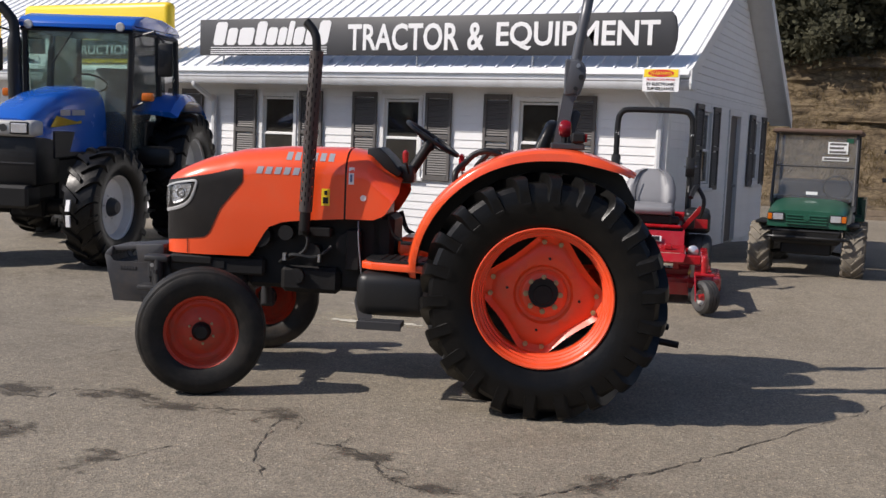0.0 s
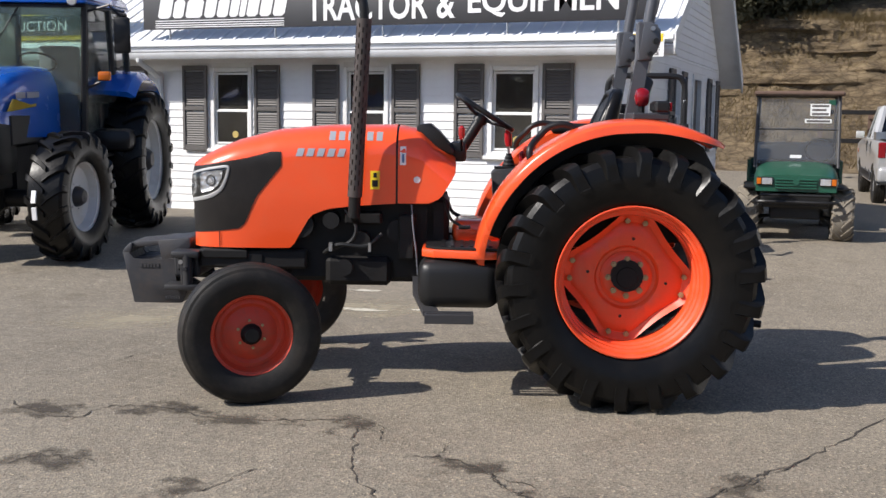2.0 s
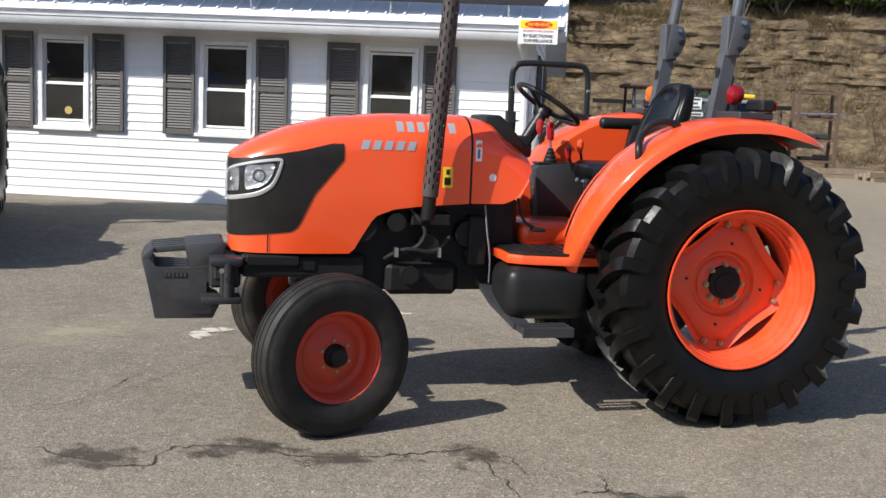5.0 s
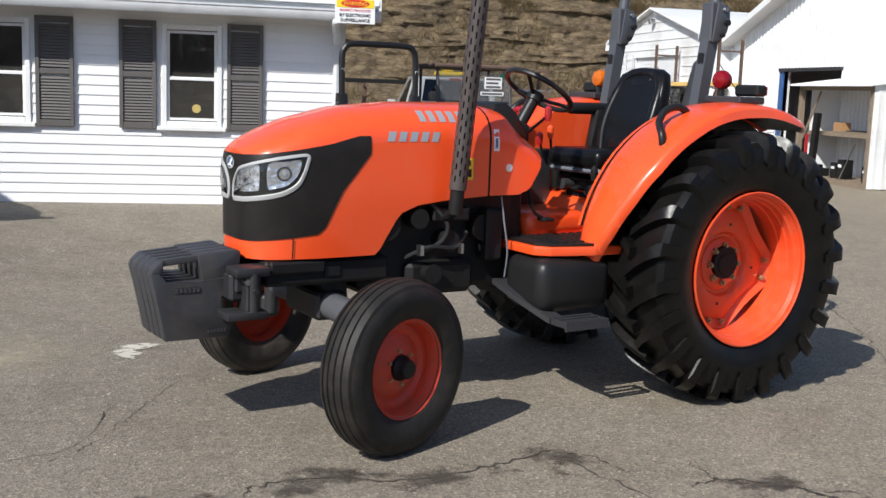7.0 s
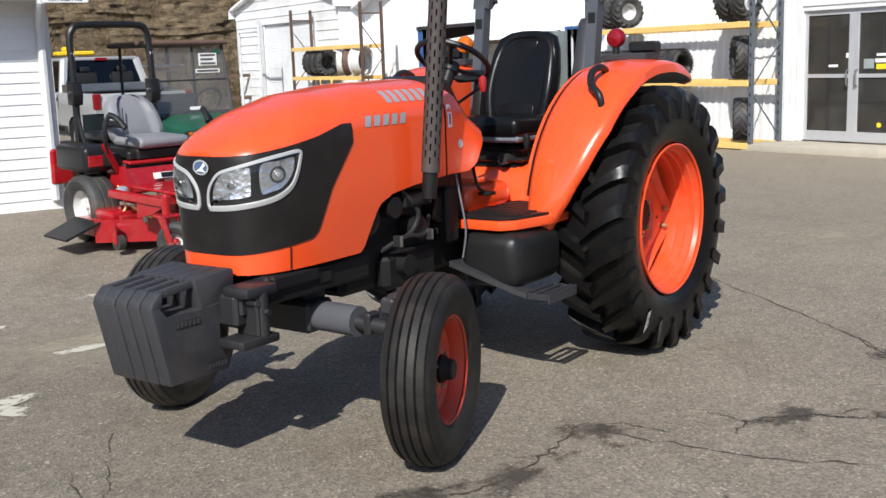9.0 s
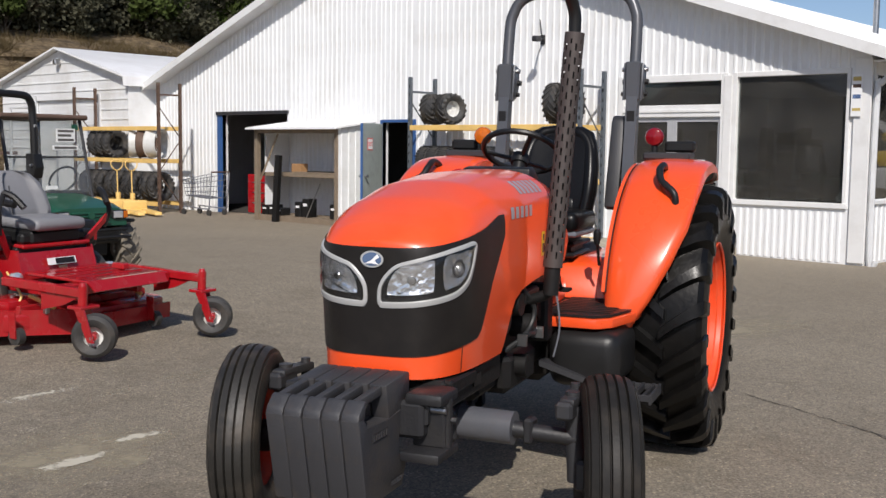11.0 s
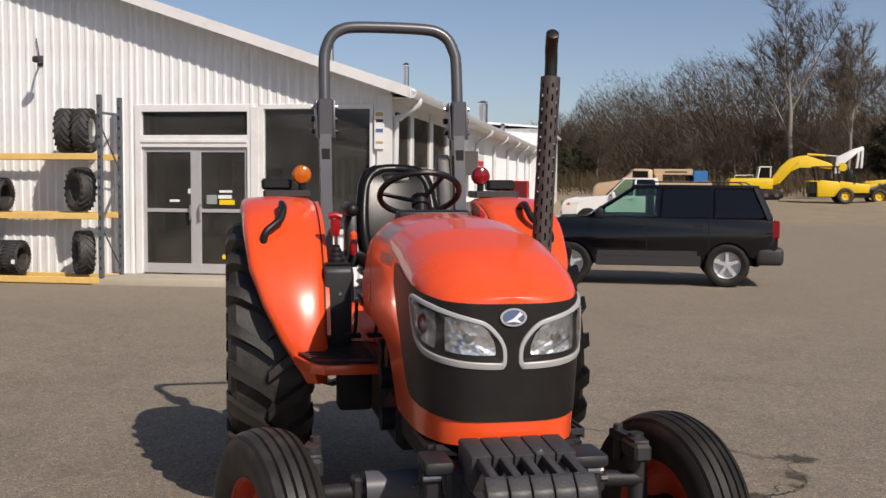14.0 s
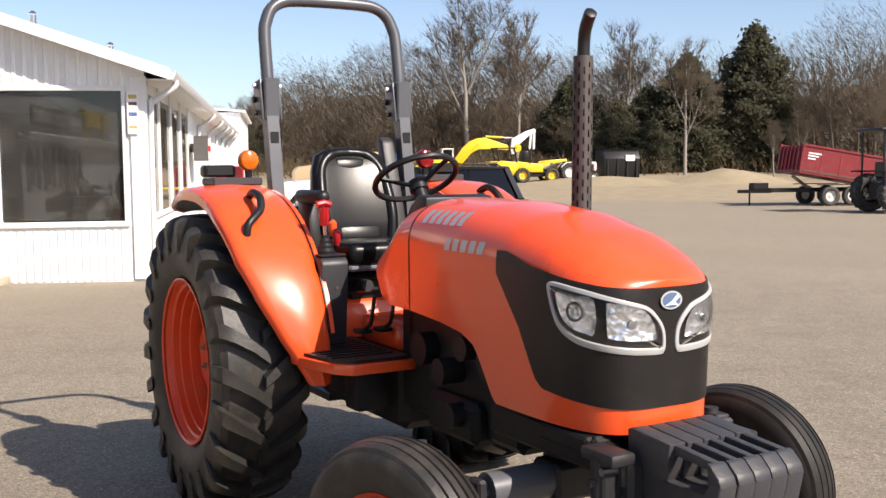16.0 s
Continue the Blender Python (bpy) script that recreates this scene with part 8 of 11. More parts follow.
# ---- other vehicles and machines ----
def simple_wheel(parent, x, y, r, w, rim_r, side, tyre=None, rim=None, name="wheel", lugs=0, spokes=0, z=None, turn=0.0, slant=0.5, hub=False):
    """A wheel about the y axis with its tyre, rim and hub; side is where its face shows."""
    b = B()
    if lugs:
        lug_tyre(b, r, w / 2, rim_r, r * 0.05, lugs, slant, not hub)
    else:
        h = w / 2
        prof = [(-h * 0.7, rim_r - 0.01), (-h * 0.95, rim_r + (r - rim_r) * 0.3), (-h, rim_r + (r - rim_r) * 0.6), (-h * 0.88, r - 0.02), (-h * 0.7, r - 0.004), (-h * 0.3, r), (-h * 0.27, r - 0.008), (-h * 0.2, r - 0.008), (-h * 0.17, r)]
        lathe(b, prof + [(-a, q) for a, q in reversed(prof)], 40)
    wh = part(name, b, tyre or M_TYRE_DUST, parent, m=pose(x, y, r if z is None else z, 0, 0, turn), smooth=30)
    s = side
    if lugs and hub:
        for row in (1, -1):
            for i in range(lugs):
                m = pose(0, 0, 0, 0, 360 / lugs * (i + 0.5 * (row < 0)), 0)
                bar = part("tread_bar", tread_bar(B(), r, w / 2, r * 0.95, 0.0, row, slant), tyre, wh, smooth=30, m=m) if i == 0 else again(bar, m)
    prof = [(s * w * 0.36, rim_r), (s * w * 0.38, rim_r + 0.012), (s * w * 0.34, rim_r + 0.004), (s * w * 0.3, rim_r * 0.93), (s * w * 0.08, rim_r * 0.86), (s * w * 0.05, rim_r * 0.45), (s * w * 0.12, rim_r * 0.3), (s * w * 0.12, rim_r * 0.12), (s * w * 0.2, rim_r * 0.1), (s * w * 0.2, 0.0)]
    if spokes:
        prof = prof[:4] + [(s * w * -0.1, rim_r * 0.9), (s * w * -0.12, rim_r * 0.1), (s * w * -0.12, 0)]
    part("rim", lathe(B(), prof, 32), rim or M_WHITERIM, wh)
    if spokes:
        for i in range(spokes):
            a = 2 * math.pi * i / spokes + 0.3
            c, q = math.cos(a), math.sin(a)
            bb = B()
            skin(bb, [[bb.verts.new((c * rr - q * ww, s * w * yy, q * rr + c * ww)) for ww, yy in ((-wd, 0.1), (wd, 0.1), (wd * 0.7, 0.24), (-wd * 0.7, 0.24))] for rr, wd in ((0.02, rim_r * 0.2), (rim_r * 0.5, rim_r * 0.13), (rim_r * 0.94, rim_r * 0.17))])
            part("spoke", bb, M_STEEL if rim is None else rim, wh)
        part("wheel_cap", cyl(B(), (0, s * w * 0.2, 0), (0, s * w * 0.27, 0), rim_r * 0.22, n=16), rim or M_STEEL, wh)
    else:
        if hub:
            part("hub", lathe(B(), [(s * w * 0.1, rim_r * 0.3), (s * w * 0.24, rim_r * 0.26), (s * w * 0.34, rim_r * 0.18), (s * w * 0.36, 0.0)], 24), M_GREYMET, wh, "dark hub")
        bolts(wh, (0, s * w * 0.07, 0), rim_r * 0.36, 6, max(0.008, rim_r * 0.035), s, 0.2, M_STEEL)
    return wh


def quad(bm, *pts):
    bm.faces.new([bm.verts.new(p) for p in pts])
    return bm


def slab(pts, thick, bm=None):
    """A thin plate on a flat outline of points in space."""
    bm = bm or B()
    ps = [Vector(p) for p in pts]
    n = (ps[1] - ps[0]).cross(ps[2] - ps[0]).normalized() * thick
    skin(bm, [[bm.verts.new(p) for p in ps], [bm.verts.new(p - n) for p in ps]])
    return bm


def blue_tractor():
    T = thing("cab_tractor", pose(-10.256, 10.717, gz(-10.2, 10.6), 0, 0, -67.1) @ pose(0, 0, 0, 0, 2.0, 0), "blue cab tractor with white rims parked by the office", "tractor")
    for s in (1, -1):
        simple_wheel(T, 0, s * 0.93, 0.84, 0.46, 0.5, s, M_TYRE, M_WHITERIM, "rear_wheel", 20, slant=0.5, hub=True)
        simple_wheel(T, 2.5, s * 0.88, 0.655, 0.38, 0.36, s, M_TYRE, M_WHITERIM, "front_wheel", 18, turn=-8, hub=True)
        if s > 0:
            # white slips stand in for sun glints on the tyre's lugs
            for k in range(2):
                part("price_tag", box(B(), -0.01, 0.01, -0.022, 0.022, -0.06, 0.06), M_SIGNWHITE, T, m=pose(3.17, s * 0.83 - 0.1, 0.72 - 0.16 * k, 0, -15 + 20 * k, -8))
    b = box(B(), 0.0, 2.3, -0.25, 0.25, 0.55, 1.15, 0.03)
    box(b, 2.0, 2.95, -0.22, 0.22, 0.7, 1.2, 0.03)
    part("engine_block", b, M_DARK, T, "black engine and frame")
    part("front_axle", box(cyl(B(), (2.4, -0.7, 0.62), (2.4, 0.7, 0.62), 0.09, n=12), 2.25, 2.55, -0.2, 0.2, 0.5, 0.75, 0.03), M_DARK, T)
    part("rear_axle", cyl(B(), (0, -0.8, 0.82), (0, 0.8, 0.82), 0.13, n=14), M_DARK, T)
    # hood
    b = B()
    rings = []
    for x, w, z0, z1 in ((1.15, 0.36, 1.2, 1.95), (1.7, 0.355, 1.2, 1.94), (2.2, 0.345, 1.22, 1.87), (2.6, 0.33, 1.28, 1.77), (2.9, 0.315, 1.38, 1.66), (3.02, 0.28, 1.42, 1.59)):
        rg = []
        for i in range(17):
            t = math.pi * i / 16
            c, q = math.cos(t), math.sin(t)
            rg.append(b.verts.new((x, w * math.copysign(abs(c) ** 0.5, c), z0 + (z1 - z0) * abs(q) ** 0.55)))
        rings.append(rg)
    skin(b, rings)
    part("hood", b, M_BLUE, T, "glossy blue hood", 50)
    part("nose_panel", box(B(), 2.4, 3.0, -0.33, 0.33, 0.88, 1.41, 0.05, seg=2), M_BLACK, T, "black grille")
    lp = part("lamp_panel", box(B(), 2.8, 3.05, -0.33, 0.33, 1.4, 1.575, 0.05, seg=3), M_LAMPRIM, T, "silver lamp panel")
    for s in (1, -1):
        h = part("headlight", box(B(), 3.03, 3.06, s * 0.17 - 0.105, s * 0.17 + 0.105, 1.425, 1.555, 0.02, seg=2), M_BLACK, lp)
        part("lens", box(B(), 3.05, 3.066, s * 0.17 - 0.085, s * 0.17 + 0.085, 1.44, 1.54, 0.006), M_REFLECT, h)
        part("side_screen", box(B(), 1.7, 2.6, min(s * 0.3, s * 0.345), max(s * 0.3, s * 0.345), 1.15, 1.46, 0.02), M_BLACK, T)
        for i, (x0, x1) in enumerate(((2.45, 2.2), (2.15, 1.8))):
            part("maker_mark", box(B(), x1, x0, s * 0.352 - 0.003, s * 0.352 + 0.003, 1.62, 1.68), M_DECAL, T)
        part("badge_stripe", prism(B(), [(2.7, 1.5), (2.55, 1.62), (2.5, 1.6), (2.6, 1.5), (1.9, 1.56), (1.9, 1.53)], "y", s * 0.352 - 0.003, s * 0.352 + 0.003), M_YELLOW, T)
    part("front_bumper", box(B(), 2.8, 3.12, -0.28, 0.28, 0.66, 0.9, 0.03), M_BLACK, T)
    part("nose_emblem", cyl(B(), (3.045, 0, 1.49), (3.056, 0, 1.49), 0.04, n=18), M_GREYMET, lp)
    part("grille_bar", box(B(), 2.998, 3.008, -0.3, 0.3, 1.12, 1.135), M_GREYMET, T)
    # cab
    part("cab_floor", box(B(), -0.3, 1.2, -0.6, 0.6, 1.0, 1.15, 0.02), M_BLACK, T)
    part("firewall", box(B(), 1.06, 1.16, -0.58, 0.58, 1.15, 1.66, 0.02), M_BLACK, T, "black panel under the windscreen")
    part("roof", prism(B(), [(-0.55, 2.63), (-0.54, 2.7), (-0.4, 2.77), (0.2, 2.82), (0.8, 2.82), (1.12, 2.77), (1.24, 2.69), (1.24, 2.63)], "y", -0.72, 0.72, 0.05), M_BLUE, T, "blue cab roof")
    part("roof_liner", box(B(), -0.52, 1.2, -0.7, 0.7, 2.59, 2.632, 0.02), M_BLACK, T)
    P = {}
    for s in (1, -1):
        P[s] = [((1.18, s * 0.62, 1.15), (1.12, s * 0.66, 2.61)), ((0.3, s * 0.74, 1.2), (0.3, s * 0.68, 2.61)), ((-0.5, s * 0.68, 1.75), (-0.5, s * 0.66, 2.61))]
        for a, c in P[s]:
            part("cab_pillar", tube(B(), [a, c], 0.04, 6), M_BLACK, T)
        for (a, c), (d, e), nm in ((P[s][0], P[s][1], "door_glass"), (P[s][1], P[s][2], "side_glass")):
            o = part(nm, slab((a, d, e, c), 0.006), M_CABGLASS, T, "tinted cab glass")
            o.visible_shadow = False
        part("door_sill", tube(B(), [P[s][0][0], P[s][1][0], P[s][2][0]], 0.035, 6), M_BLACK, T)
        ft = B()
        rows = []
        for i in range(15):
            a = radians(52 + 78 * i / 14)
            r = 1.1
            rows.append([ft.verts.new((r2 * math.cos(a), s * y, 0.82 + r2 * math.sin(a))) for y, r2 in ((0.6, r), (0.98, r - 0.02), (1.06, r - 0.1), (1.03, r - 0.11), (0.6, r - 0.05))])
        skin(ft, rows)
        part("fender", ft, M_BLUE, T, "blue rear fender")
        part("fender_liner", box(B(), -0.7, 0.75, s * 0.68 - 0.02, s * 0.68 + 0.02, 0.95, 1.55, 0.02), M_BLACK, T)
        part("fender_lip", box(B(), 0.55, 0.95, s * 0.84 - 0.24, s * 0.84 + 0.24, 1.0, 1.25, 0.08, seg=2), M_BLACK, T)
        m = part("mirror", box(B(), 1.05, 1.1, s * 1.05 - 0.09, s * 1.05 + 0.09, 2.1, 2.5, 0.03, seg=2), M_BLACK, T, "black door mirror")
        part("mirror_arm", tube(B(), [(1.15, s * 0.7, 2.55), (1.2, s * 0.95, 2.62), (1.12, s * 1.05, 2.5)], 0.014, 6), M_BLACK, m)
        part("turn_signal", box(B(), 1.1, 1.18, s * 0.86 - 0.07, s * 0.86 + 0.07, 1.8, 1.9, 0.02, seg=2), M_AMBER, T, "amber turn signal")
        part("signal_arm", tube(B(), [(1.14, s * 0.64, 1.7), (1.14, s * 0.8, 1.78)], 0.015, 6), M_BLACK, T)
        part("work_lamp", lathe(B(), [(1.4, 0.0), (1.42, 0.05), (1.44, 0.055), (1.45, 0.045), (1.45, 0.0)], 16, "x", (-0.2, s * 0.56, 2.66)), M_LAMPRIM, T)
        for k in range(3):
            part("step", box(B(), 0.85, 1.15, s * 0.72 - 0.12, s * 0.72 + 0.14, 0.45 + 0.25 * k, 0.48 + 0.25 * k), M_BLACK, T)
        part("step_rail", tube(B(), [(1.15, s * 0.75, 0.45), (1.17, s * 0.72, 1.2)], 0.02, 6), M_BLACK, T)
    o = part("windscreen", slab((P[1][0][0], P[-1][0][0], P[-1][0][1], P[1][0][1]), 0.006), M_CABGLASS, T, "tinted windscreen")
    o.visible_shadow = False
    o = part("rear_glass", slab((P[1][2][0], P[-1][2][0], P[-1][2][1], P[1][2][1]), 0.006), M_CABGLASS, T)
    o.visible_shadow = False
    part("seat", box(box(B(), 0.0, 0.5, -0.25, 0.25, 1.45, 1.58, 0.05, seg=2), -0.08, 0.06, -0.24, 0.24, 1.55, 2.2, 0.05, seg=2), M_GREYVINYL, T, "grey cab seat in a plastic cover")
    part("dash_console", box(B(), 0.85, 1.1, -0.2, 0.2, 1.1, 1.85, 0.05, seg=2), M_BLACK, T)
    c = Vector((0.75, 0, 2.0))
    u, w = Vector((0.85, 0, 0.5)), Vector((0, 1, 0))
    part("steering_wheel", tube(B(), [c + (u * math.cos(t) + w * math.sin(t)) * 0.2 for t in (2 * math.pi * i / 28 for i in range(28))], 0.014, 6, loop=True), M_BLACK, T)
    part("wiper", tube(B(), [(1.16, 0.0, 2.66), (1.18, -0.3, 2.2)], 0.01, 5), M_BLACK, T)
    part("exhaust_pipe", tube(B(), curve([(1.3, -0.68, 1.3), (1.3, -0.7, 1.9), (1.3, -0.7, 2.45), (1.3, -0.71, 2.66), (1.3, -0.78, 2.77), (1.3, -0.88, 2.87)], 4), [0.085 if i < 9 else 0.06 for i in range(21)], 12), M_BLACK, T, "black exhaust stack")
    part("fuel_tank", box(B(), 0.4, 1.1, 0.3, 0.68, 0.55, 1.0, 0.06, seg=2), M_BLACK, T)


blue_tractor()


def zero_turn_mower():
    T = thing("mower", pose(-3.236, 11.537, 0.11, 0, 2.5, -76), "red zero-turn mower with a grey seat and black roll bar", "mower")
    for s in (1, -1):
        simple_wheel(T, -0.14, s * 0.56, 0.3, 0.28, 0.17, s, M_TYRE_DUST, M_WHITERIM, "drive_wheel", 0)
    # front casters, trailing a little askew
    for s in (1, -1):
        px, py = 1.195 + s * 0.05, s * 0.61
        cx, cy = px + 0.11, py + 0.02
        w = simple_wheel(T, cx, cy, 0.165, 0.16, 0.085, -1, M_TYRE_DUST, M_WHITERIM, "caster_wheel", z=0.165, turn=32)
        part("hub_cap", lathe(B(), [(-0.02, 0.034), (-0.075, 0.03), (-0.085, 0.0)], 16), M_RED, w, "red hub cap")
        f = part("caster_fork", box(B(), px - 0.06, px + 0.08, py - 0.1, py + 0.1, 0.36, 0.385, 0.006), M_RED, T, "red caster fork")
        for q in (1, -1):
            ox, oy = -0.53 * q * 0.1, 0.848 * q * 0.1
            part("fork_prong", slab(((px - 0.04 + ox, py + oy, 0.37), (px + 0.06 + ox, py + oy, 0.37), (cx + 0.03 + ox, cy + oy, 0.13), (cx - 0.03 + ox, cy + oy, 0.13)), 0.014), M_RED, f)
        part("axle_bolt", cyl(B(), (cx + 0.062, cy - 0.1, 0.165), (cx - 0.062, cy + 0.1, 0.165), 0.014, n=8), M_STEEL, f)
        part("caster_post", cyl(B(), (px, py, 0.385), (px, py, 0.53), 0.036, n=14), M_RED, T)
        part("post_cap", cyl(B(), (px, py, 0.53), (px, py, 0.555), 0.03, 0.022, n=12), M_RED, T)
        part("front_arm", box(B(), 0.3, px, py - 0.035, py + 0.035, 0.44, 0.51, 0.008), M_RED, T, "red front arm")
        part("arm_gusset", prism(B(), [(0.72, 0.44), (1.12, 0.44), (0.95, 0.36), (0.72, 0.3)], "y", py - 0.012, py + 0.012), M_RED, T)
        part("deck_hanger", box(B(), 0.62, 0.66, s * 0.5 - 0.02, s * 0.5 + 0.02, 0.24, 0.44, 0.005), M_STEEL, T)
        part("hanger_lever", tube(B(), [(0.45, s * 0.5, 0.36), (0.7, s * 0.47, 0.29)], 0.016, 6), M_YELLOWBEAM, T, "brass-coloured lift link")
    part("front_beam", box(B(), 0.82, 0.92, -0.575, 0.575, 0.41, 0.5, 0.008), M_RED, T, "red front cross beam")
    part("main_frame", box(box(B(), -0.6, 0.82, 0.3, 0.36, 0.34, 0.44, 0.006), -0.6, 0.82, -0.36, -0.3, 0.34, 0.44, 0.006), M_RED, T, "red main frame rails")
    fpl = part("foot_platform", box(B(), 0.3, 1.0, -0.42, 0.42, 0.5, 0.525, 0.008), M_RED, T, "red foot platform with a worn edge")
    part("platform_lip", slab(((1.0, 0.42, 0.52), (1.0, -0.42, 0.52), (1.06, -0.4, 0.45), (1.06, 0.4, 0.45)), 0.012), M_RED, fpl)
    part("worn_edge", box(B(), 0.965, 0.985, -0.25, 0.36, 0.5255, 0.5275), M_CONCRETE, fpl, "pale worn strip")
    for k in range(4):
        part("tread_rib", box(B(), 0.42 + 0.13 * k, 0.435 + 0.13 * k, -0.36, 0.36, 0.525, 0.531, 0.002), M_RED, fpl)
    part("foot_pedal", box(B(), 0.62, 0.75, 0.2, 0.28, 0.53, 0.58, 0.01, pose(0, 0, 0)), M_RED, T)
    # deck with its pulley covers, anti-scalp wheels and chute
    d = B()
    prism(d, [(-0.1, -0.78), (0.36, -0.8), (0.5, -0.72), (0.74, -0.28), (0.74, 0.3), (0.72, 0.72), (0.62, 0.8), (-0.1, 0.8)], "z", 0.1, 0.24, 0.02)
    dk = part("mower_deck", d, M_RED, T, "red mowing deck")
    part("deck_skirt", prism(B(), [(0.36, -0.82), (0.76, -0.3), (0.78, -0.32), (0.38, -0.84)], "z", 0.07, 0.27), M_RED, dk)
    part("deck_skirt", prism(B(), [(0.76, -0.3), (0.76, 0.74), (0.785, 0.74), (0.785, -0.31)], "z", 0.07, 0.2), M_RED, dk)
    for y in (-0.52, 0.0, 0.52):
        part("pulley_cover", box(B(), 0.12, 0.44, y - 0.17, y + 0.17, 0.24, 0.33, 0.03, seg=2), M_RED, dk, "raised red belt cover")
        part("deck_bolt", cyl(B(), (0.28, y, 0.33), (0.28, y, 0.35), 0.018, n=6), M_STEEL, dk)
    part("deck_rail", box(B(), 0.48, 0.53, -0.66, 0.7, 0.24, 0.3, 0.006), M_RED, dk)
    part("discharge_chute", slab(((0.0, -0.8, 0.24), (0.42, -0.8, 0.24), (0.4, -1.12, 0.12), (0.02, -1.12, 0.12)), 0.02), M_BLACK, T, "black rubber discharge chute")
    for x, y in ((0.83, -0.18), (0.83, -0.26), (0.83, 0.5), (0.6, -0.74)):
        part("anti_scalp_wheel", cyl(B(), (x, y - 0.03, 0.09), (x, y + 0.03, 0.09), 0.065, n=16), M_TYRE_DUST, T)
        part("scalp_bracket", prism(B(), [(x - 0.06, 0.28), (x + 0.02, 0.28), (x + 0.03, 0.08), (x - 0.03, 0.08)], "y", y - 0.045, y - 0.033), M_RED, T)
    # body
    part("seat_platform", box(B(), -0.5, 0.16, -0.38, 0.38, 0.6, 0.7, 0.015), M_BLACK, T)
    fp = part("front_panel", slab(((0.19, 0.39, 0.66), (0.19, -0.39, 0.66), (0.27, -0.39, 0.44), (0.27, 0.39, 0.44)), 0.02), M_RED, T, "red sloping foot panel")
    part("panel_lip", box(B(), 0.08, 0.215, -0.36, 0.36, 0.69, 0.725, 0.012), M_RED, fp)
    for s in (1, -1):
        part("panel_side", prism(B(), [(-0.1, 0.44), (0.27, 0.44), (0.19, 0.68), (-0.1, 0.68)], "y", s * 0.39 - 0.01, s * 0.39 + 0.01), M_RED, fp)
    part("maker_plate", slab(((0.236, 0.16, 0.6), (0.236, -0.14, 0.6), (0.256, -0.14, 0.545), (0.256, 0.16, 0.545)), 0.004), M_SIGNWHITE, fp, "pale maker plate", m=Matrix.Translation((0.008, 0, 0.004)))
    part("plate_print", slab(((0.238, 0.14, 0.594), (0.238, -0.06, 0.594), (0.254, -0.06, 0.551), (0.254, 0.14, 0.551)), 0.003), M_BLACK, fp, m=Matrix.Translation((0.013, 0, 0.006)))
    part("model_bar", slab(((0.25, 0.06, 0.535), (0.25, -0.03, 0.535), (0.262, -0.03, 0.5), (0.262, 0.06, 0.5)), 0.003), M_RUST, fp, m=Matrix.Translation((0.008, 0, 0.004)))
    for s in (1, -1):
        tk = part("fuel_tank", box(B(), -0.55, 0.0, s * 0.53 - 0.14, s * 0.53 + 0.14, 0.62, 0.86, 0.05, seg=3), M_BLACK, T, "black side tank")
        part("tank_decal", box(B(), -0.02, 0.004, s * 0.53 - 0.11, s * 0.53 + 0.11, 0.68, 0.78, 0.004), M_RED, tk, "red lettered decal")
        part("side_strut", slab(((0.1, s * 0.37, 0.63), (0.1, s * 0.41, 0.69), (0.2, s * 0.58, 0.92), (0.2, s * 0.54, 0.86)), 0.05), M_RED, T, "red slanting strut")
        lv = part("steering_lever", tube(B(), curve([(0.17, s * 0.55, 0.82), (0.2, s * 0.58, 0.95), (0.19, s * 0.57, 1.04), (0.16, s * 0.5, 1.15)], 4), 0.022, 8), M_BLACK, T, "black steering lever")
        part("lever_grip", tube(B(), curve([(0.16, s * 0.5, 1.15), (0.24, s * 0.47, 1.12), (0.32, s * 0.44, 1.04)], 3), 0.028, 8), M_BLACK, lv)
        lp = part("headlamp", lathe(B(), [(0.24, 0.0), (0.26, 0.05), (0.31, 0.062), (0.32, 0.058), (0.335, 0.03), (0.34, 0.0)], 18, "x", (0, s * 0.5, 0.47)), M_REFLECT, T)
        part("lamp_bracket", box(B(), 0.2, 0.27, s * 0.44 - 0.05, s * 0.44 + 0.05, 0.45, 0.49), M_RED, lp)
        part("console", box(B(), -0.15, 0.12, s * 0.44 - 0.06, s * 0.44 + 0.06, 0.68, 0.8, 0.02, seg=2), M_BLACK, T)
    part("instrument_strip", box(B(), 0.1, 0.18, -0.34, 0.34, 0.725, 0.81, 0.02), M_BLACK, T)
    part("warning_label", box(B(), 0.181, 0.184, -0.16, -0.12, 0.75, 0.78), M_LABELYEL, T)
    part("warning_label", box(B(), 0.181, 0.184, 0.08, 0.12, 0.76, 0.785), M_SIGNRED, T)
    b = B()
    rings = []
    for x, z, w, dd in ((-0.2, 0.84, 0.2, 0.05), (-0.2, 0.88, 0.27, 0.09), (-0.23, 0.98, 0.285, 0.1), (-0.28, 1.1, 0.275, 0.09), (-0.33, 1.2, 0.24, 0.08), (-0.36, 1.26, 0.18, 0.06), (-0.375, 1.285, 0.09, 0.03)):
        rings.append([b.verts.new((x + dd * math.copysign(abs(math.cos(t)) ** 0.6, math.cos(t)) - (0.05 if abs(math.sin(t)) < 0.5 and math.cos(t) > 0 else 0.0), w * math.copysign(abs(math.sin(t)) ** 0.6, math.sin(t)), z)) for t in (2 * math.pi * i / 32 for i in range(32))])
    skin(b, rings)
    part("seat_back", b, M_GREYVINYL, T, "grey high-backed seat", 60)
    part("seat_seam", tube(B(), curve([(-0.145, -0.15, 0.93), (-0.17, -0.16, 1.06), (-0.225, -0.13, 1.17)], 4), 0.006, 5), M_GREYMET, T)
    part("seat_cushion", box(B(), -0.22, 0.27, -0.27, 0.27, 0.83, 0.93, 0.045, seg=3), M_GREYVINYL, T, "grey seat cushion", 60)
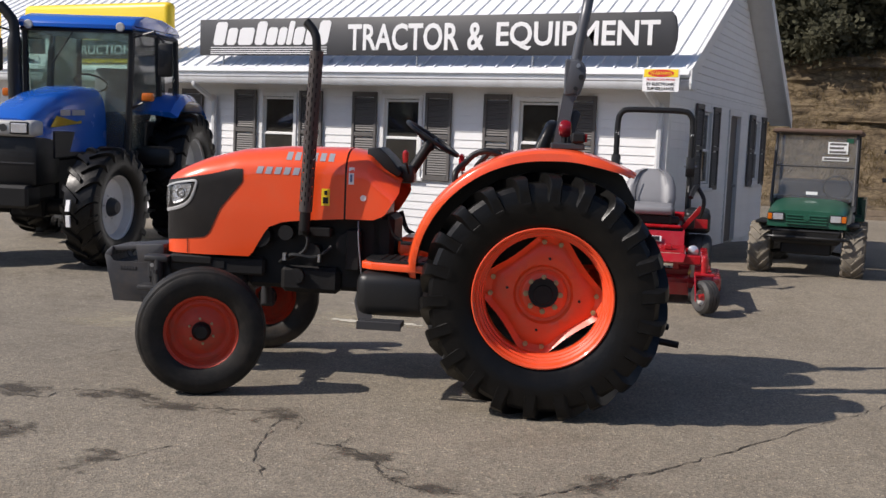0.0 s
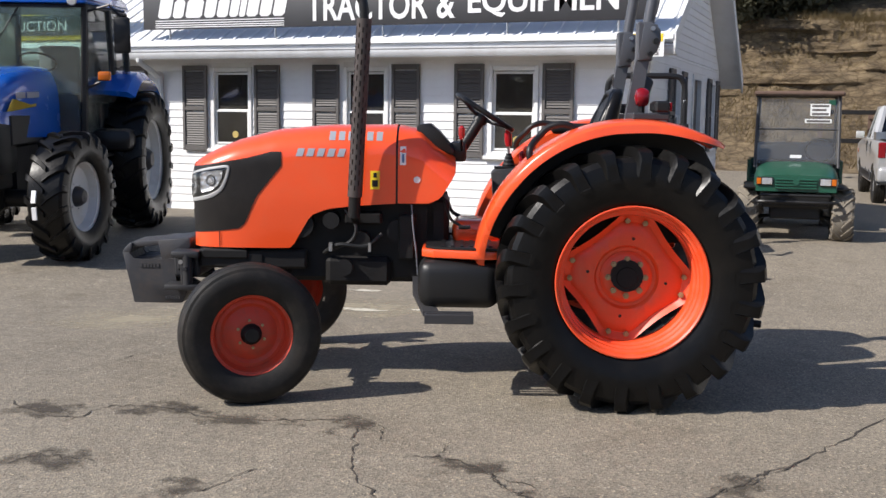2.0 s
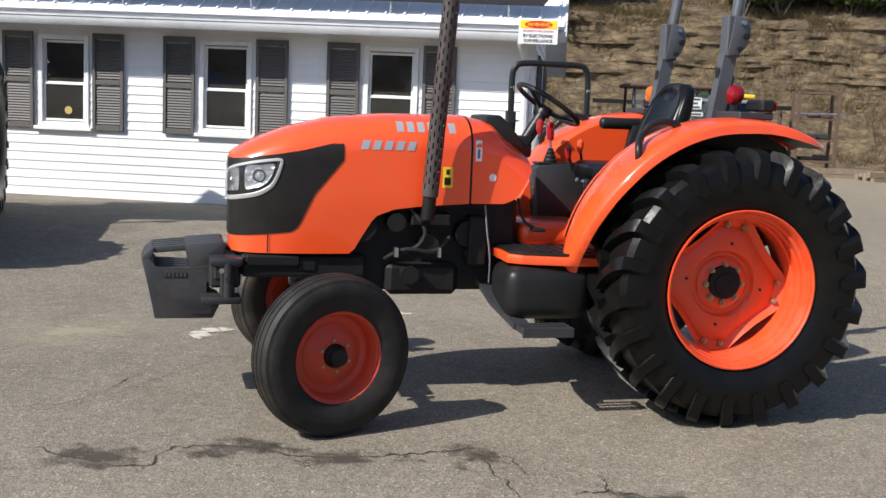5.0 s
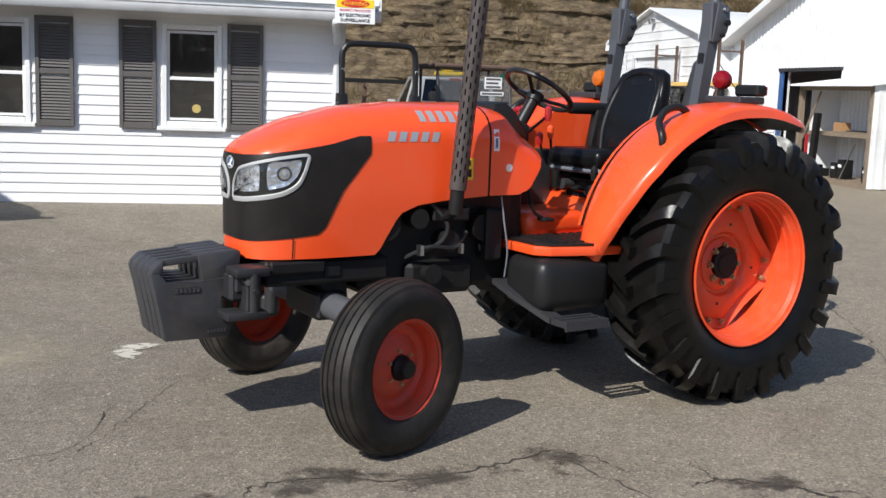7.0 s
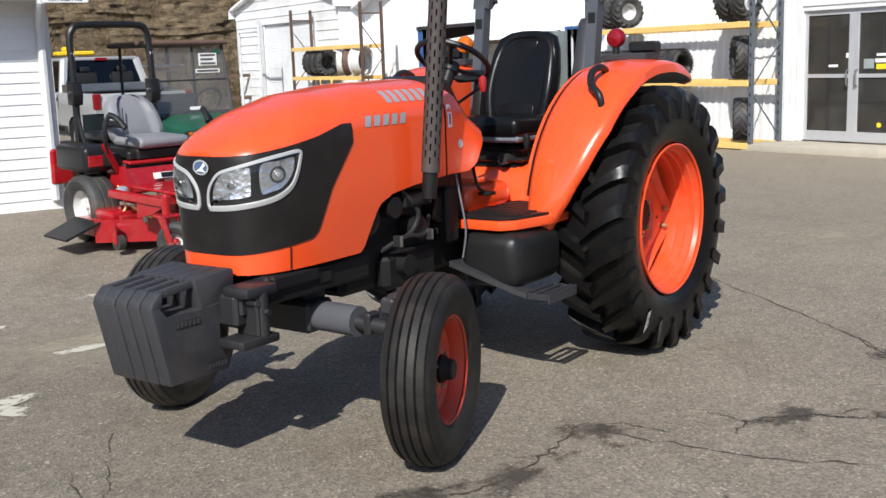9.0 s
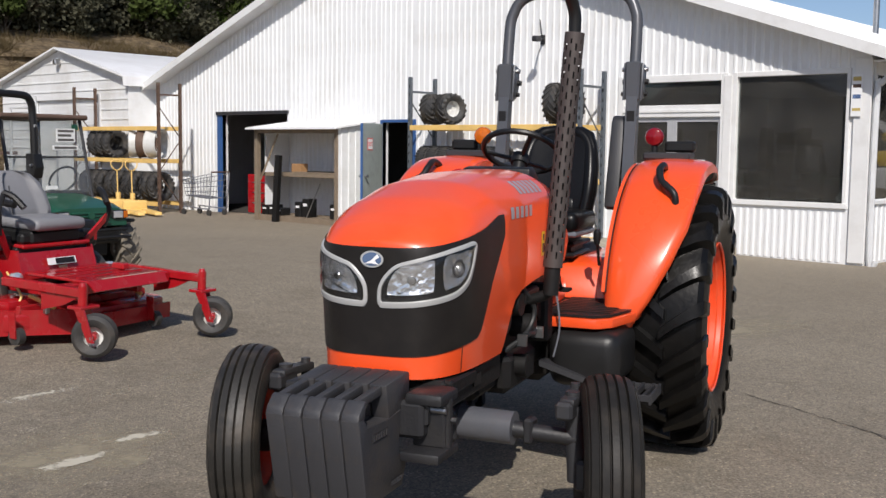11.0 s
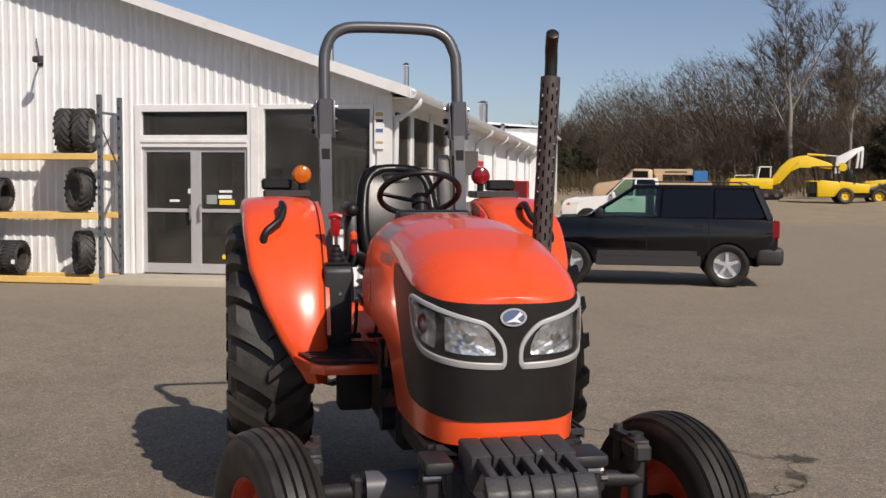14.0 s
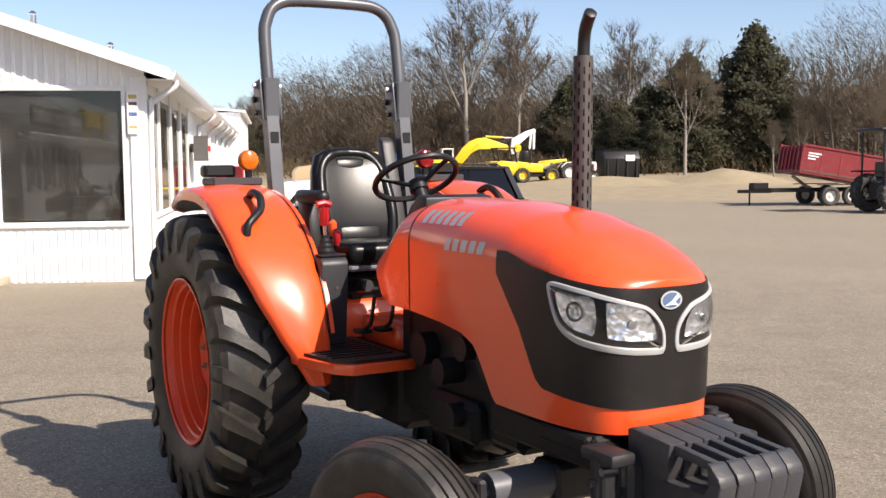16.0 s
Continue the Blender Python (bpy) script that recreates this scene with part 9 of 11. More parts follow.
    part("seat_base", box(B(), -0.3, 0.2, -0.26, 0.26, 0.72, 0.83, 0.02), M_BLACK, T)
    part("armrest", tube(B(), curve([(-0.25, -0.31, 1.02), (-0.1, -0.33, 1.05), (0.08, -0.33, 1.04)], 3), 0.03, 8), M_BLACK, T, "black armrest")
    part("engine", box(box(B(), -1.0, -0.45, -0.28, 0.28, 0.45, 0.82, 0.05, seg=2), -0.9, -0.5, -0.2, 0.2, 0.82, 0.92, 0.06, seg=2), M_BLACK, T, "black engine")
    part("engine_guard", box(B(), -1.08, -1.02, -0.45, 0.45, 0.4, 0.75, 0.02), M_RED, T)
    rp = [(-0.53, -0.42, 0.4), (-0.55, -0.42, 1.4), (-0.58, -0.42, 1.78), (-0.58, -0.39, 1.89), (-0.58, -0.31, 1.935), (-0.58, 0, 1.94), (-0.58, 0.31, 1.935), (-0.58, 0.39, 1.89), (-0.58, 0.42, 1.78), (-0.55, 0.42, 1.4), (-0.53, 0.42, 0.4)]
    r = part("roll_bar", tube(B(), curve(rp, 3), 0.034, 10), M_BLACK, T, "black folding roll bar")
    for s in (1, -1):
        part("hinge", prism(B(), [(-0.6, 1.2), (-0.5, 1.2), (-0.48, 1.3), (-0.51, 1.42), (-0.61, 1.42)], "y", s * 0.42 - 0.05, s * 0.42 + 0.05, 0.008), M_BLACK, r)
        part("hinge_pin", cyl(B(), (-0.52, s * 0.42 - 0.075, 1.32), (-0.52, s * 0.42 + 0.075, 1.32), 0.012, n=8), M_STEEL, r)
        part("brace", tube(B(), [(-0.53, s * 0.42, 1.1), (-0.42, s * 0.42, 0.8)], 0.02, 8), M_BLACK, r)
        part("roll_bar_label", box(B(), -0.542, -0.538, s * 0.42 - 0.015, s * 0.42 + 0.015, 1.58, 1.68), M_SIGNWHITE, r)
    part("deck_cable", tube(B(), curve([(0.1, -0.42, 0.5), (0.3, -0.5, 0.42), (0.42, -0.55, 0.35), (0.4, -0.6, 0.28)], 4), 0.01, 5), M_YELLOWBEAM, T)


zero_turn_mower()


def utility_cart():
    T = thing("utility_cart", pose(-1.88, 14.47, 0.16, 0, 0, -86) @ Matrix.Scale(0.97, 4), "dark green utility cart with windshield and muddy tyres", "utility vehicle")
    for s in (1, -1):
        simple_wheel(T, 0.97, s * 0.55, 0.34, 0.26, 0.15, s, M_TYRE_MUD, M_WHITERIM, "front_wheel", 16, hub=True)
        simple_wheel(T, -0.95, s * 0.52, 0.32, 0.28, 0.15, s, M_TYRE_MUD, M_WHITERIM, "rear_wheel", 16, hub=True)
    b = B()
    rings = []
    for x, w, z0, z1 in ((0.45, 0.5, 0.55, 1.0), (0.8, 0.5, 0.6, 0.95), (1.15, 0.49, 0.62, 0.9), (1.32, 0.46, 0.64, 0.84)):
        rings.append([b.verts.new((x, w * math.copysign(abs(math.cos(t)) ** 0.4, math.cos(t)), z0 + (z1 - z0) * (abs(math.sin(t)) ** 0.4))) for t in (math.pi * i / 14 for i in range(15))])
    skin(b, rings)
    part("hood", b, M_GREEN, T, "dark green plastic hood", 50)
    for k in range(4):
        part("grille_bar", box(B(), 1.3, 1.345, -0.24, 0.24, 0.67 + 0.035 * k, 0.69 + 0.035 * k, 0.005), M_GREEN, T)
    part("front_badge", cyl(B(), (1.33, 0, 0.76), (1.352, 0, 0.76), 0.04, n=16), M_GREEN, T)
    part("hood_decal", box(B(), 1.0, 1.16, -0.15, 0.15, 0.0, 0.004, 0, pose(0, 0, 1.03, 0, 7, 0)), M_DECAL, T)
    for s in (1, -1):
        h = part("headlight", box(B(), 1.24, 1.345, s * 0.36 - 0.1, s * 0.36 + 0.1, 0.71, 0.81, 0.015), M_BLACK, T)
        part("lens", box(B(), 1.335, 1.352, s * 0.335 - 0.06, s * 0.335 + 0.06, 0.722, 0.798, 0.004), M_REFLECT, h)
        part("marker_lens", box(B(), 1.335, 1.352, s * 0.43 - 0.025, s * 0.43 + 0.025, 0.722, 0.798, 0.004), M_AMBER, h)
        part("bumper_bar", tube(B(), curve([(1.2, s * 0.5, 0.5), (1.42, s * 0.42, 0.52), (1.42, 0, 0.52)], 4), 0.02, 8), M_BLACK, T)
        part("fender_flare", box(B(), 0.62, 1.28, s * 0.5 - 0.11, s * 0.5 + 0.11, 0.66, 0.7, 0.015), M_BLACK, T)
        part("roof_post", tube(B(), [(0.62, s * 0.5, 0.9), (0.4, s * 0.49, 1.82)], 0.02, 8), M_GREYMET, T)
        part("roof_post", tube(B(), [(-0.45, s * 0.5, 0.75), (-0.45, s * 0.49, 1.82)], 0.02, 8), M_BLACK, T)
        part("a_arm", tube(B(), [(1.0, s * 0.1, 0.35), (0.95, s * 0.42, 0.3)], 0.025, 6), M_BLACK, T)
    part("frame", box(box(B(), -1.3, 1.2, -0.3, 0.3, 0.3, 0.48, 0.02), 0.9, 1.3, -0.4, 0.4, 0.44, 0.6, 0.03), M_BLACK, T, "black chassis")
    part("bumper_bar", tube(B(), [(1.4, -0.4, 0.6), (1.4, 0.4, 0.6)], 0.018, 8), M_BLACK, T)
    o = part("windshield", slab(((0.62, 0.48, 0.95), (0.62, -0.48, 0.95), (0.4, -0.47, 1.79), (0.4, 0.47, 1.79)), 0.005), M_SCREEN, T, "clear folding windshield")
    o.visible_shadow = False
    part("windshield_bar", tube(B(), [(0.51, -0.49, 1.38), (0.51, 0.49, 1.38)], 0.012, 6), M_GREYMET, T)
    for z0, z1, y0, y1, rows in ((1.55, 1.7, 0.14, 0.38, 3), (1.46, 1.51, 0.08, 0.4, 1), (1.02, 1.06, -0.08, 0.06, 0)):
        x = 0.625 - (z0 - 0.95) * 0.253
        nt = part("windshield_notice", box(B(), x, x + 0.008, y0, y1, z0, z1), M_TRIM, T, "white paper notice")
        for r in range(rows):
            zc = z0 + (z1 - z0) * (r + 0.5) / rows
            part("notice_bar", box(B(), x + 0.008, x + 0.011, y0 + 0.02, y1 - 0.02 - 0.03 * (r % 2), zc - 0.013, zc + 0.013), M_SHUTTER, nt)
    part("cab_tag", box(B(), 0.44, 0.448, 0.36, 0.44, 1.69, 1.75), M_GREEN, T)
    part("roof", box(B(), -0.75, 0.5, -0.55, 0.55, 1.8, 1.86, 0.02), M_RUST, T, "brown roof panel")
    part("bench_seat", box(box(B(), -0.4, 0.1, -0.5, 0.5, 0.62, 0.78, 0.04), -0.5, -0.38, -0.5, 0.5, 0.75, 1.2, 0.04), M_GREYVINYL, T)
    part("steering_wheel", tube(B(), [Vector((0.38, 0.28, 1.12)) + (Vector((0.5, 0, 0.86)) * math.cos(t) + Vector((0, 1, 0)) * math.sin(t)) * 0.17 for t in (2 * math.pi * i / 24 for i in range(24))], 0.013, 6, loop=True), M_BLACK, T)
    part("dashboard", box(B(), 0.4, 0.62, -0.47, 0.47, 0.8, 1.0, 0.03), M_BLACK, T)
    part("cargo_bed", box(box(box(box(B(), -1.65, -0.55, -0.62, 0.62, 0.65, 0.7), -1.65, -0.55, -0.62, -0.58, 0.7, 0.95), -1.65, -0.55, 0.58, 0.62, 0.7, 0.95), -1.65, -1.61, -0.58, 0.58, 0.7, 0.95), M_GREEN, T, "dark green cargo bed")


utility_cart()


def arch(cx, z, r, n=9):
    return [(cx + r * math.cos(t), z + r * math.sin(t)) for t in (math.pi * i / (n - 1) for i in range(n))]


def car(name, label, category, m, paint, kind, wheel_rim=None):
    """An SUV or a crew-cab pickup along local x, wheels at plus and minus half the base."""
    T = thing(name, m, label, category)
    suv = kind == "suv"
    wb, W, wr = (1.31, 0.88, 0.372) if suv else (1.75, 0.98, 0.39)
    fo, ro = (wb + 0.84, -wb - 0.8) if suv else (wb + 0.98, -wb - 1.2)
    zb = 0.4 if suv else 0.5
    belt = 1.17 if suv else 1.28
    xa = 1.06 if suv else 1.05      # foot of the windscreen
    hood = 1.12 if suv else 1.2
    xr = ro + 0.12 if suv else -0.95  # back of the cabin
    poly = [(ro, zb + 0.08), (ro - 0.02, belt - 0.25), (ro + 0.04, belt - (0.0 if suv else 0.04))]
    poly += [(xa, belt), (fo - 0.55, hood + 0.02), (fo - 0.25, hood - 0.05), (fo - 0.08, hood - 0.15), (fo, hood - 0.34), (fo - 0.02, zb)]
    poly += [(wb + 0.45, zb - 0.03)] + arch(wb, wr, wr + 0.07) + [(wb - 0.45, zb - 0.06), (-wb + 0.45, zb - 0.06)] + arch(-wb, wr, wr + 0.07) + [(-wb - 0.45, zb)]
    b = B()
    prism(b, poly, "y", -W, W, 0.05 if suv else 0.03)
    for v in b.verts:
        if v.co.z > belt - 0.15:
            v.co.y *= 0.97
        if v.co.z < zb + 0.1:
            v.co.y *= 0.97
    body = part("body", b, paint, T, "", 40)
    for x in (wb, -wb):
        part("wheel_well", box(B(), x - wr - 0.1, x + wr + 0.1, -W + 0.3, W - 0.3, zb - 0.05, wr * 2 + 0.12), M_BLACK, T)
    zr = 1.66 if suv else 1.9
    tw = W * 0.76
    F = [(xa - 0.02, W * 0.9, belt), (xa - (0.82 if suv else 0.65), tw, zr)]
    Rr = [(xr, W * 0.9, belt), (xr + (0.22 if suv else 0.18), tw, zr)]
    part("roof", box(B(), Rr[1][0] - 0.05, F[1][0] + 0.05, -tw - 0.03, tw + 0.03, zr - 0.02, zr + 0.05, 0.03, seg=2), paint, T)
    mids = [F, [(-0.17 if suv else 0.05, W * 0.9, belt), (-0.21 if suv else -0.05, tw, zr)]] + ([[(-1.06, W * 0.9, belt), (-1.06, tw, zr)]] if suv else []) + [Rr]
    for s in (1, -1):
        for k, (a, c) in enumerate(mids):
            pr = (0.055 if suv else 0.035) if k == 0 else ((0.065 if suv else 0.045) if k < len(mids) - 1 else 0.09)
            part("pillar", tube(B(), [(a[0], s * a[1], a[2] - 0.03), (c[0], s * c[1], c[2])], pr, 6, flat=0.6), paint, T)
        for p, q in zip(mids, mids[1:]):
            o = part("side_glass", slab(((p[0][0], s * p[0][1], p[0][2]), (q[0][0], s * q[0][1], q[0][2]), (q[1][0], s * q[1][1], q[1][2]), (p[1][0], s * p[1][1], p[1][2])), 0.005), M_DOORGLASS if p is F else M_CARGLASS, T, "dark side window")
            o.visible_shadow = False
        part("mirror", box(B(), xa - 0.3, xa - 0.18, s * (W + 0.08) - 0.09, s * (W + 0.08) + 0.09, belt - 0.02, belt + 0.14, 0.03, seg=2), M_BLACK if suv else paint, T)
        part("sill_cladding", box(B(), -wb + 0.44, wb - 0.44, s * W - 0.02, s * W + 0.012, zb - 0.05, zb + 0.12, 0.008), M_CARGREY, T)
        part("side_moulding", box(B(), -wb + 0.5, wb - 0.46, s * W - 0.012, s * W + 0.012, 0.5, 0.6, 0.005), M_CARGREY, T)
        for x in (0.02, -1.0 if suv else -0.9):
            part("door_seam", box(B(), x - 0.004, x + 0.004, s * W * 0.985 - 0.012, s * W * 0.985 + 0.014, zb + 0.1, belt - 0.06), M_BLACK, T)
        for x in (0.2, -0.8):
            part("door_handle", box(B(), x - 0.1, x + 0.05, s * W * 0.985, s * W * 0.985 + 0.02, belt - 0.16, belt - 0.12, 0.006), M_BLACK, T)
        part("tail_light", box(B(), ro - 0.03, ro + 0.1, s * (W - 0.07) - 0.06, s * (W - 0.07) + 0.075, belt - 0.34, belt - 0.04, 0.02), M_REDLENS, T, "red tail light")
        part("headlight", box(B(), fo - 0.3, fo - 0.02, s * (W - 0.15) - 0.12, s * (W - 0.15) + 0.12, hood - 0.32, hood - 0.16, 0.03, seg=2), M_REFLECT, T)
        part("marker_light", box(B(), fo - 0.32, fo - 0.16, s * (W - 0.02) - 0.02, s * (W - 0.02) + 0.018, hood - 0.29, hood - 0.18, 0.01), M_AMBER, T)
        for x in (wb, -wb):
            simple_wheel(T, x, s * (W - 0.13), wr, 0.23, wr * 0.63, s, M_TYRE_FRONT, wheel_rim or M_ALLOY, "wheel", 0, 5)
    for nm, p in (("windscreen", F), ("rear_glass", Rr)):
        o = part(nm, slab(((p[0][0], p[0][1], p[0][2]), (p[0][0], -p[0][1], p[0][2]), (p[1][0], -p[1][1], p[1][2]), (p[1][0], p[1][1], p[1][2])), 0.005), M_CARGLASS, T, "dark glass")
        o.visible_shadow = False
    part("cabin_floor", box(B(), xr + 0.1, xa - 0.2, -W + 0.12, W - 0.12, belt + 0.002, belt + 0.03), M_BLACK, T)
    for x in (0.15, -0.75):
        for s in (1, -1):
            part("car_seat", box(box(B(), x - 0.25, x - 0.12, s * 0.38 - 0.22, s * 0.38 + 0.22, belt, belt + 0.36, 0.04, seg=2), x - 0.2, x - 0.12, s * 0.38 - 0.1, s * 0.38 + 0.1, belt + 0.36, belt + 0.48, 0.03), M_BLACK, T)
    part("front_bumper", box(B(), fo - 0.2, fo + 0.06, -W + 0.03, W - 0.03, zb - 0.02, zb + 0.2, 0.05, seg=2), M_CARGREY if suv else M_CHROME, T)
    part("rear_bumper", box(B(), ro - 0.11, ro + 0.34, -W - 0.004, W + 0.004, zb - 0.02, zb + 0.28, 0.07, seg=3), M_CARGREY if suv else paint, T, "rear bumper")
    if not suv:
        part("bumper_step", box(B(), ro - 0.14, ro - 0.1, -0.42, 0.42, zb + 0.03, zb + 0.24, 0.01), M_BLACK, T)
    part("grille", box(B(), fo - 0.05, fo + 0.02, -0.45, 0.45, hood - 0.32, hood - 0.14, 0.02), M_BLACK, T)
    if suv:
        for s in (1, -1):
            part("roof_rail", tube(B(), [(-1.7, s * 0.6, zr + 0.04), (-1.6, s * 0.6, zr + 0.1), (-0.1, s * 0.6, zr + 0.1), (0.0, s * 0.6, zr + 0.04)], 0.014, 6), M_BLACK, T)
    else:
        b = B()
        prism(b, [(ro + 0.12, -W * 0.88), (xr - 0.06, -W * 0.88), (xr - 0.06, W * 0.88), (ro + 0.12, W * 0.88)], "z", belt - 0.005, belt + 0.006)
        part("bed_opening", b, M_BLACK, T, "dark open cargo bed")
        part("tool_box", box(B(), xr - 0.75, xr - 0.15, -W + 0.04, W - 0.04, belt - 0.02, belt + 0.14, 0.01), M_STEEL, T, "ribbed alloy tool box")
        part("tailgate_handle", box(B(), ro - 0.035, ro - 0.02, -0.08, 0.08, belt - 0.2, belt - 0.12, 0.01), M_BLACK, T)
        part("tailgate_badge", prism(B(), [(0.1 * math.cos(t), belt - 0.33 + 0.045 * math.sin(t)) for t in (2 * math.pi * i / 20 for i in range(20))], "x", ro - 0.034, ro - 0.024), M_DECALBLUE, T)
        part("number_plate", box(B(), ro - 0.15, ro - 0.14, 0.08, 0.38, zb + 0.06, zb + 0.21), M_SIGNWHITE, T)
        part("plate_bar", box(B(), ro - 0.154, ro - 0.149, 0.12, 0.34, zb + 0.1, zb + 0.16), M_DECALBLUE, T)
        d = part("tailgate_decal", box(B(), ro - 0.036, ro - 0.024, -0.75, -0.35, belt - 0.44, belt - 0.16, 0.01), M_SIGNDARK, T, "dark lettered decal")
        for k in range(3):
            part("decal_bar", box(B(), ro - 0.04, ro - 0.035, -0.71, -0.39, belt - 0.24 - 0.085 * k, belt - 0.195 - 0.085 * k), M_SIGNWHITE, d)
        part("maker_bar", box(B(), ro - 0.034, ro - 0.026, 0.42, 0.62, belt - 0.38, belt - 0.34), M_DECAL, T)
        part("brake_light", box(B(), Rr[1][0] - 0.08, Rr[1][0] - 0.04, -0.12, 0.12, zr - 0.02, zr + 0.03), M_REDLENS, T)
    return T


car("suv", "black SUV with grey lower bumpers parked on the lot", "car", pose(10.72, 4.74, gz(9.8, 4.7), 0, 0, 89), M_CARBLACK, "suv")
car("silver_pickup", "silver pickup truck with an alloy tool box, tailgate closed", "pickup truck", pose(-0.02, 24.75, gz(0.0, 24) - 0.03, 0, 0, 94), M_SILVER, "pickup")
car("white_pickup", "white extended-cab pickup parked beyond the SUV", "pickup truck", pose(27.6, 4.6, 0.1, 0, 0, 92) @ Matrix.Scale(0.87, 4), M_CARWHITE, "pickup")


def crane_truck():
    T = thing("crane_truck", pose(41.5, 2.6, gz(41, 3), 0, 0, 92), "tan service truck with a folded crane boom", "truck")
    for x in (2.3, -0.9):
        for s in (1, -1):
            simple_wheel(T, x, s * 0.95, 0.45, 0.3, 0.26, s, M_TYRE_DUST, M_WHITERIM)
    b = B()
    prism(b, [(0.9, 0.6), (0.9, 2.0), (1.2, 2.05), (1.75, 2.05), (2.2, 1.5), (3.3, 1.4), (3.5, 1.2), (3.5, 0.6)], "y", -0.95, 0.95, 0.06)
    part("cab", b, M_TAN, T, "tan cab and hood")
    part("windscreen", slab(((2.2, 0.8, 1.52), (2.2, -0.8, 1.52), (1.8, -0.75, 2.0), (1.8, 0.75, 2.0)), 0.01), M_CARGLASS, T, m=Matrix.Translation((0.05, 0, 0.02)))
    for s in (1, -1):
        part("side_window", box(B(), 1.1, 1.8, s * 0.955 - 0.006, s * 0.955 + 0.006, 1.5, 1.95, 0.004), M_CARGLASS, T)
        part("tool_bin", box(B(), -1.7, 0.8, s * 0.85 - 0.2, s * 0.85 + 0.2, 0.8, 1.5, 0.03), M_TAN, T)
    part("bed", box(B(), -1.9, 0.85, -0.95, 0.95, 0.7, 0.85, 0.02), M_DARK, T)
    part("crane_post", box(B(), 0.4, 0.75, -0.2, 0.2, 0.85, 1.8, 0.03), M_TAN, T)
    part("crane_boom", box(B(), -0.95, 0.8, -0.13, 0.13, 1.78, 2.05, 0.02), M_TAN, T, "tan folded boom")
    part("boom_stripe", box(B(), -0.7, 0.3, -0.135, 0.135, 1.88, 1.95), M_SIGNDARK, T)
    part("welder_box", box(B(), -1.62, -1.0, -0.9, 0.1, 0.86, 1.98, 0.02), M_TEAL, T, "teal-blue engine welder")
    part("welder_label", box(B(), -1.626, -1.62, -0.7, -0.3, 1.75, 1.83), M_SIGNWHITE, T)
    part("fuel_drum", cyl(B(), (-0.85, -0.5, 0.86), (-0.85, -0.5, 1.75), 0.2, n=14), M_BLACK, T)
    part("welder_stack", cyl(B(), (-1.2, -0.3, 1.97), (-1.2, -0.3, 2.1), 0.05, n=8), M_BLACK, T)


crane_truck()


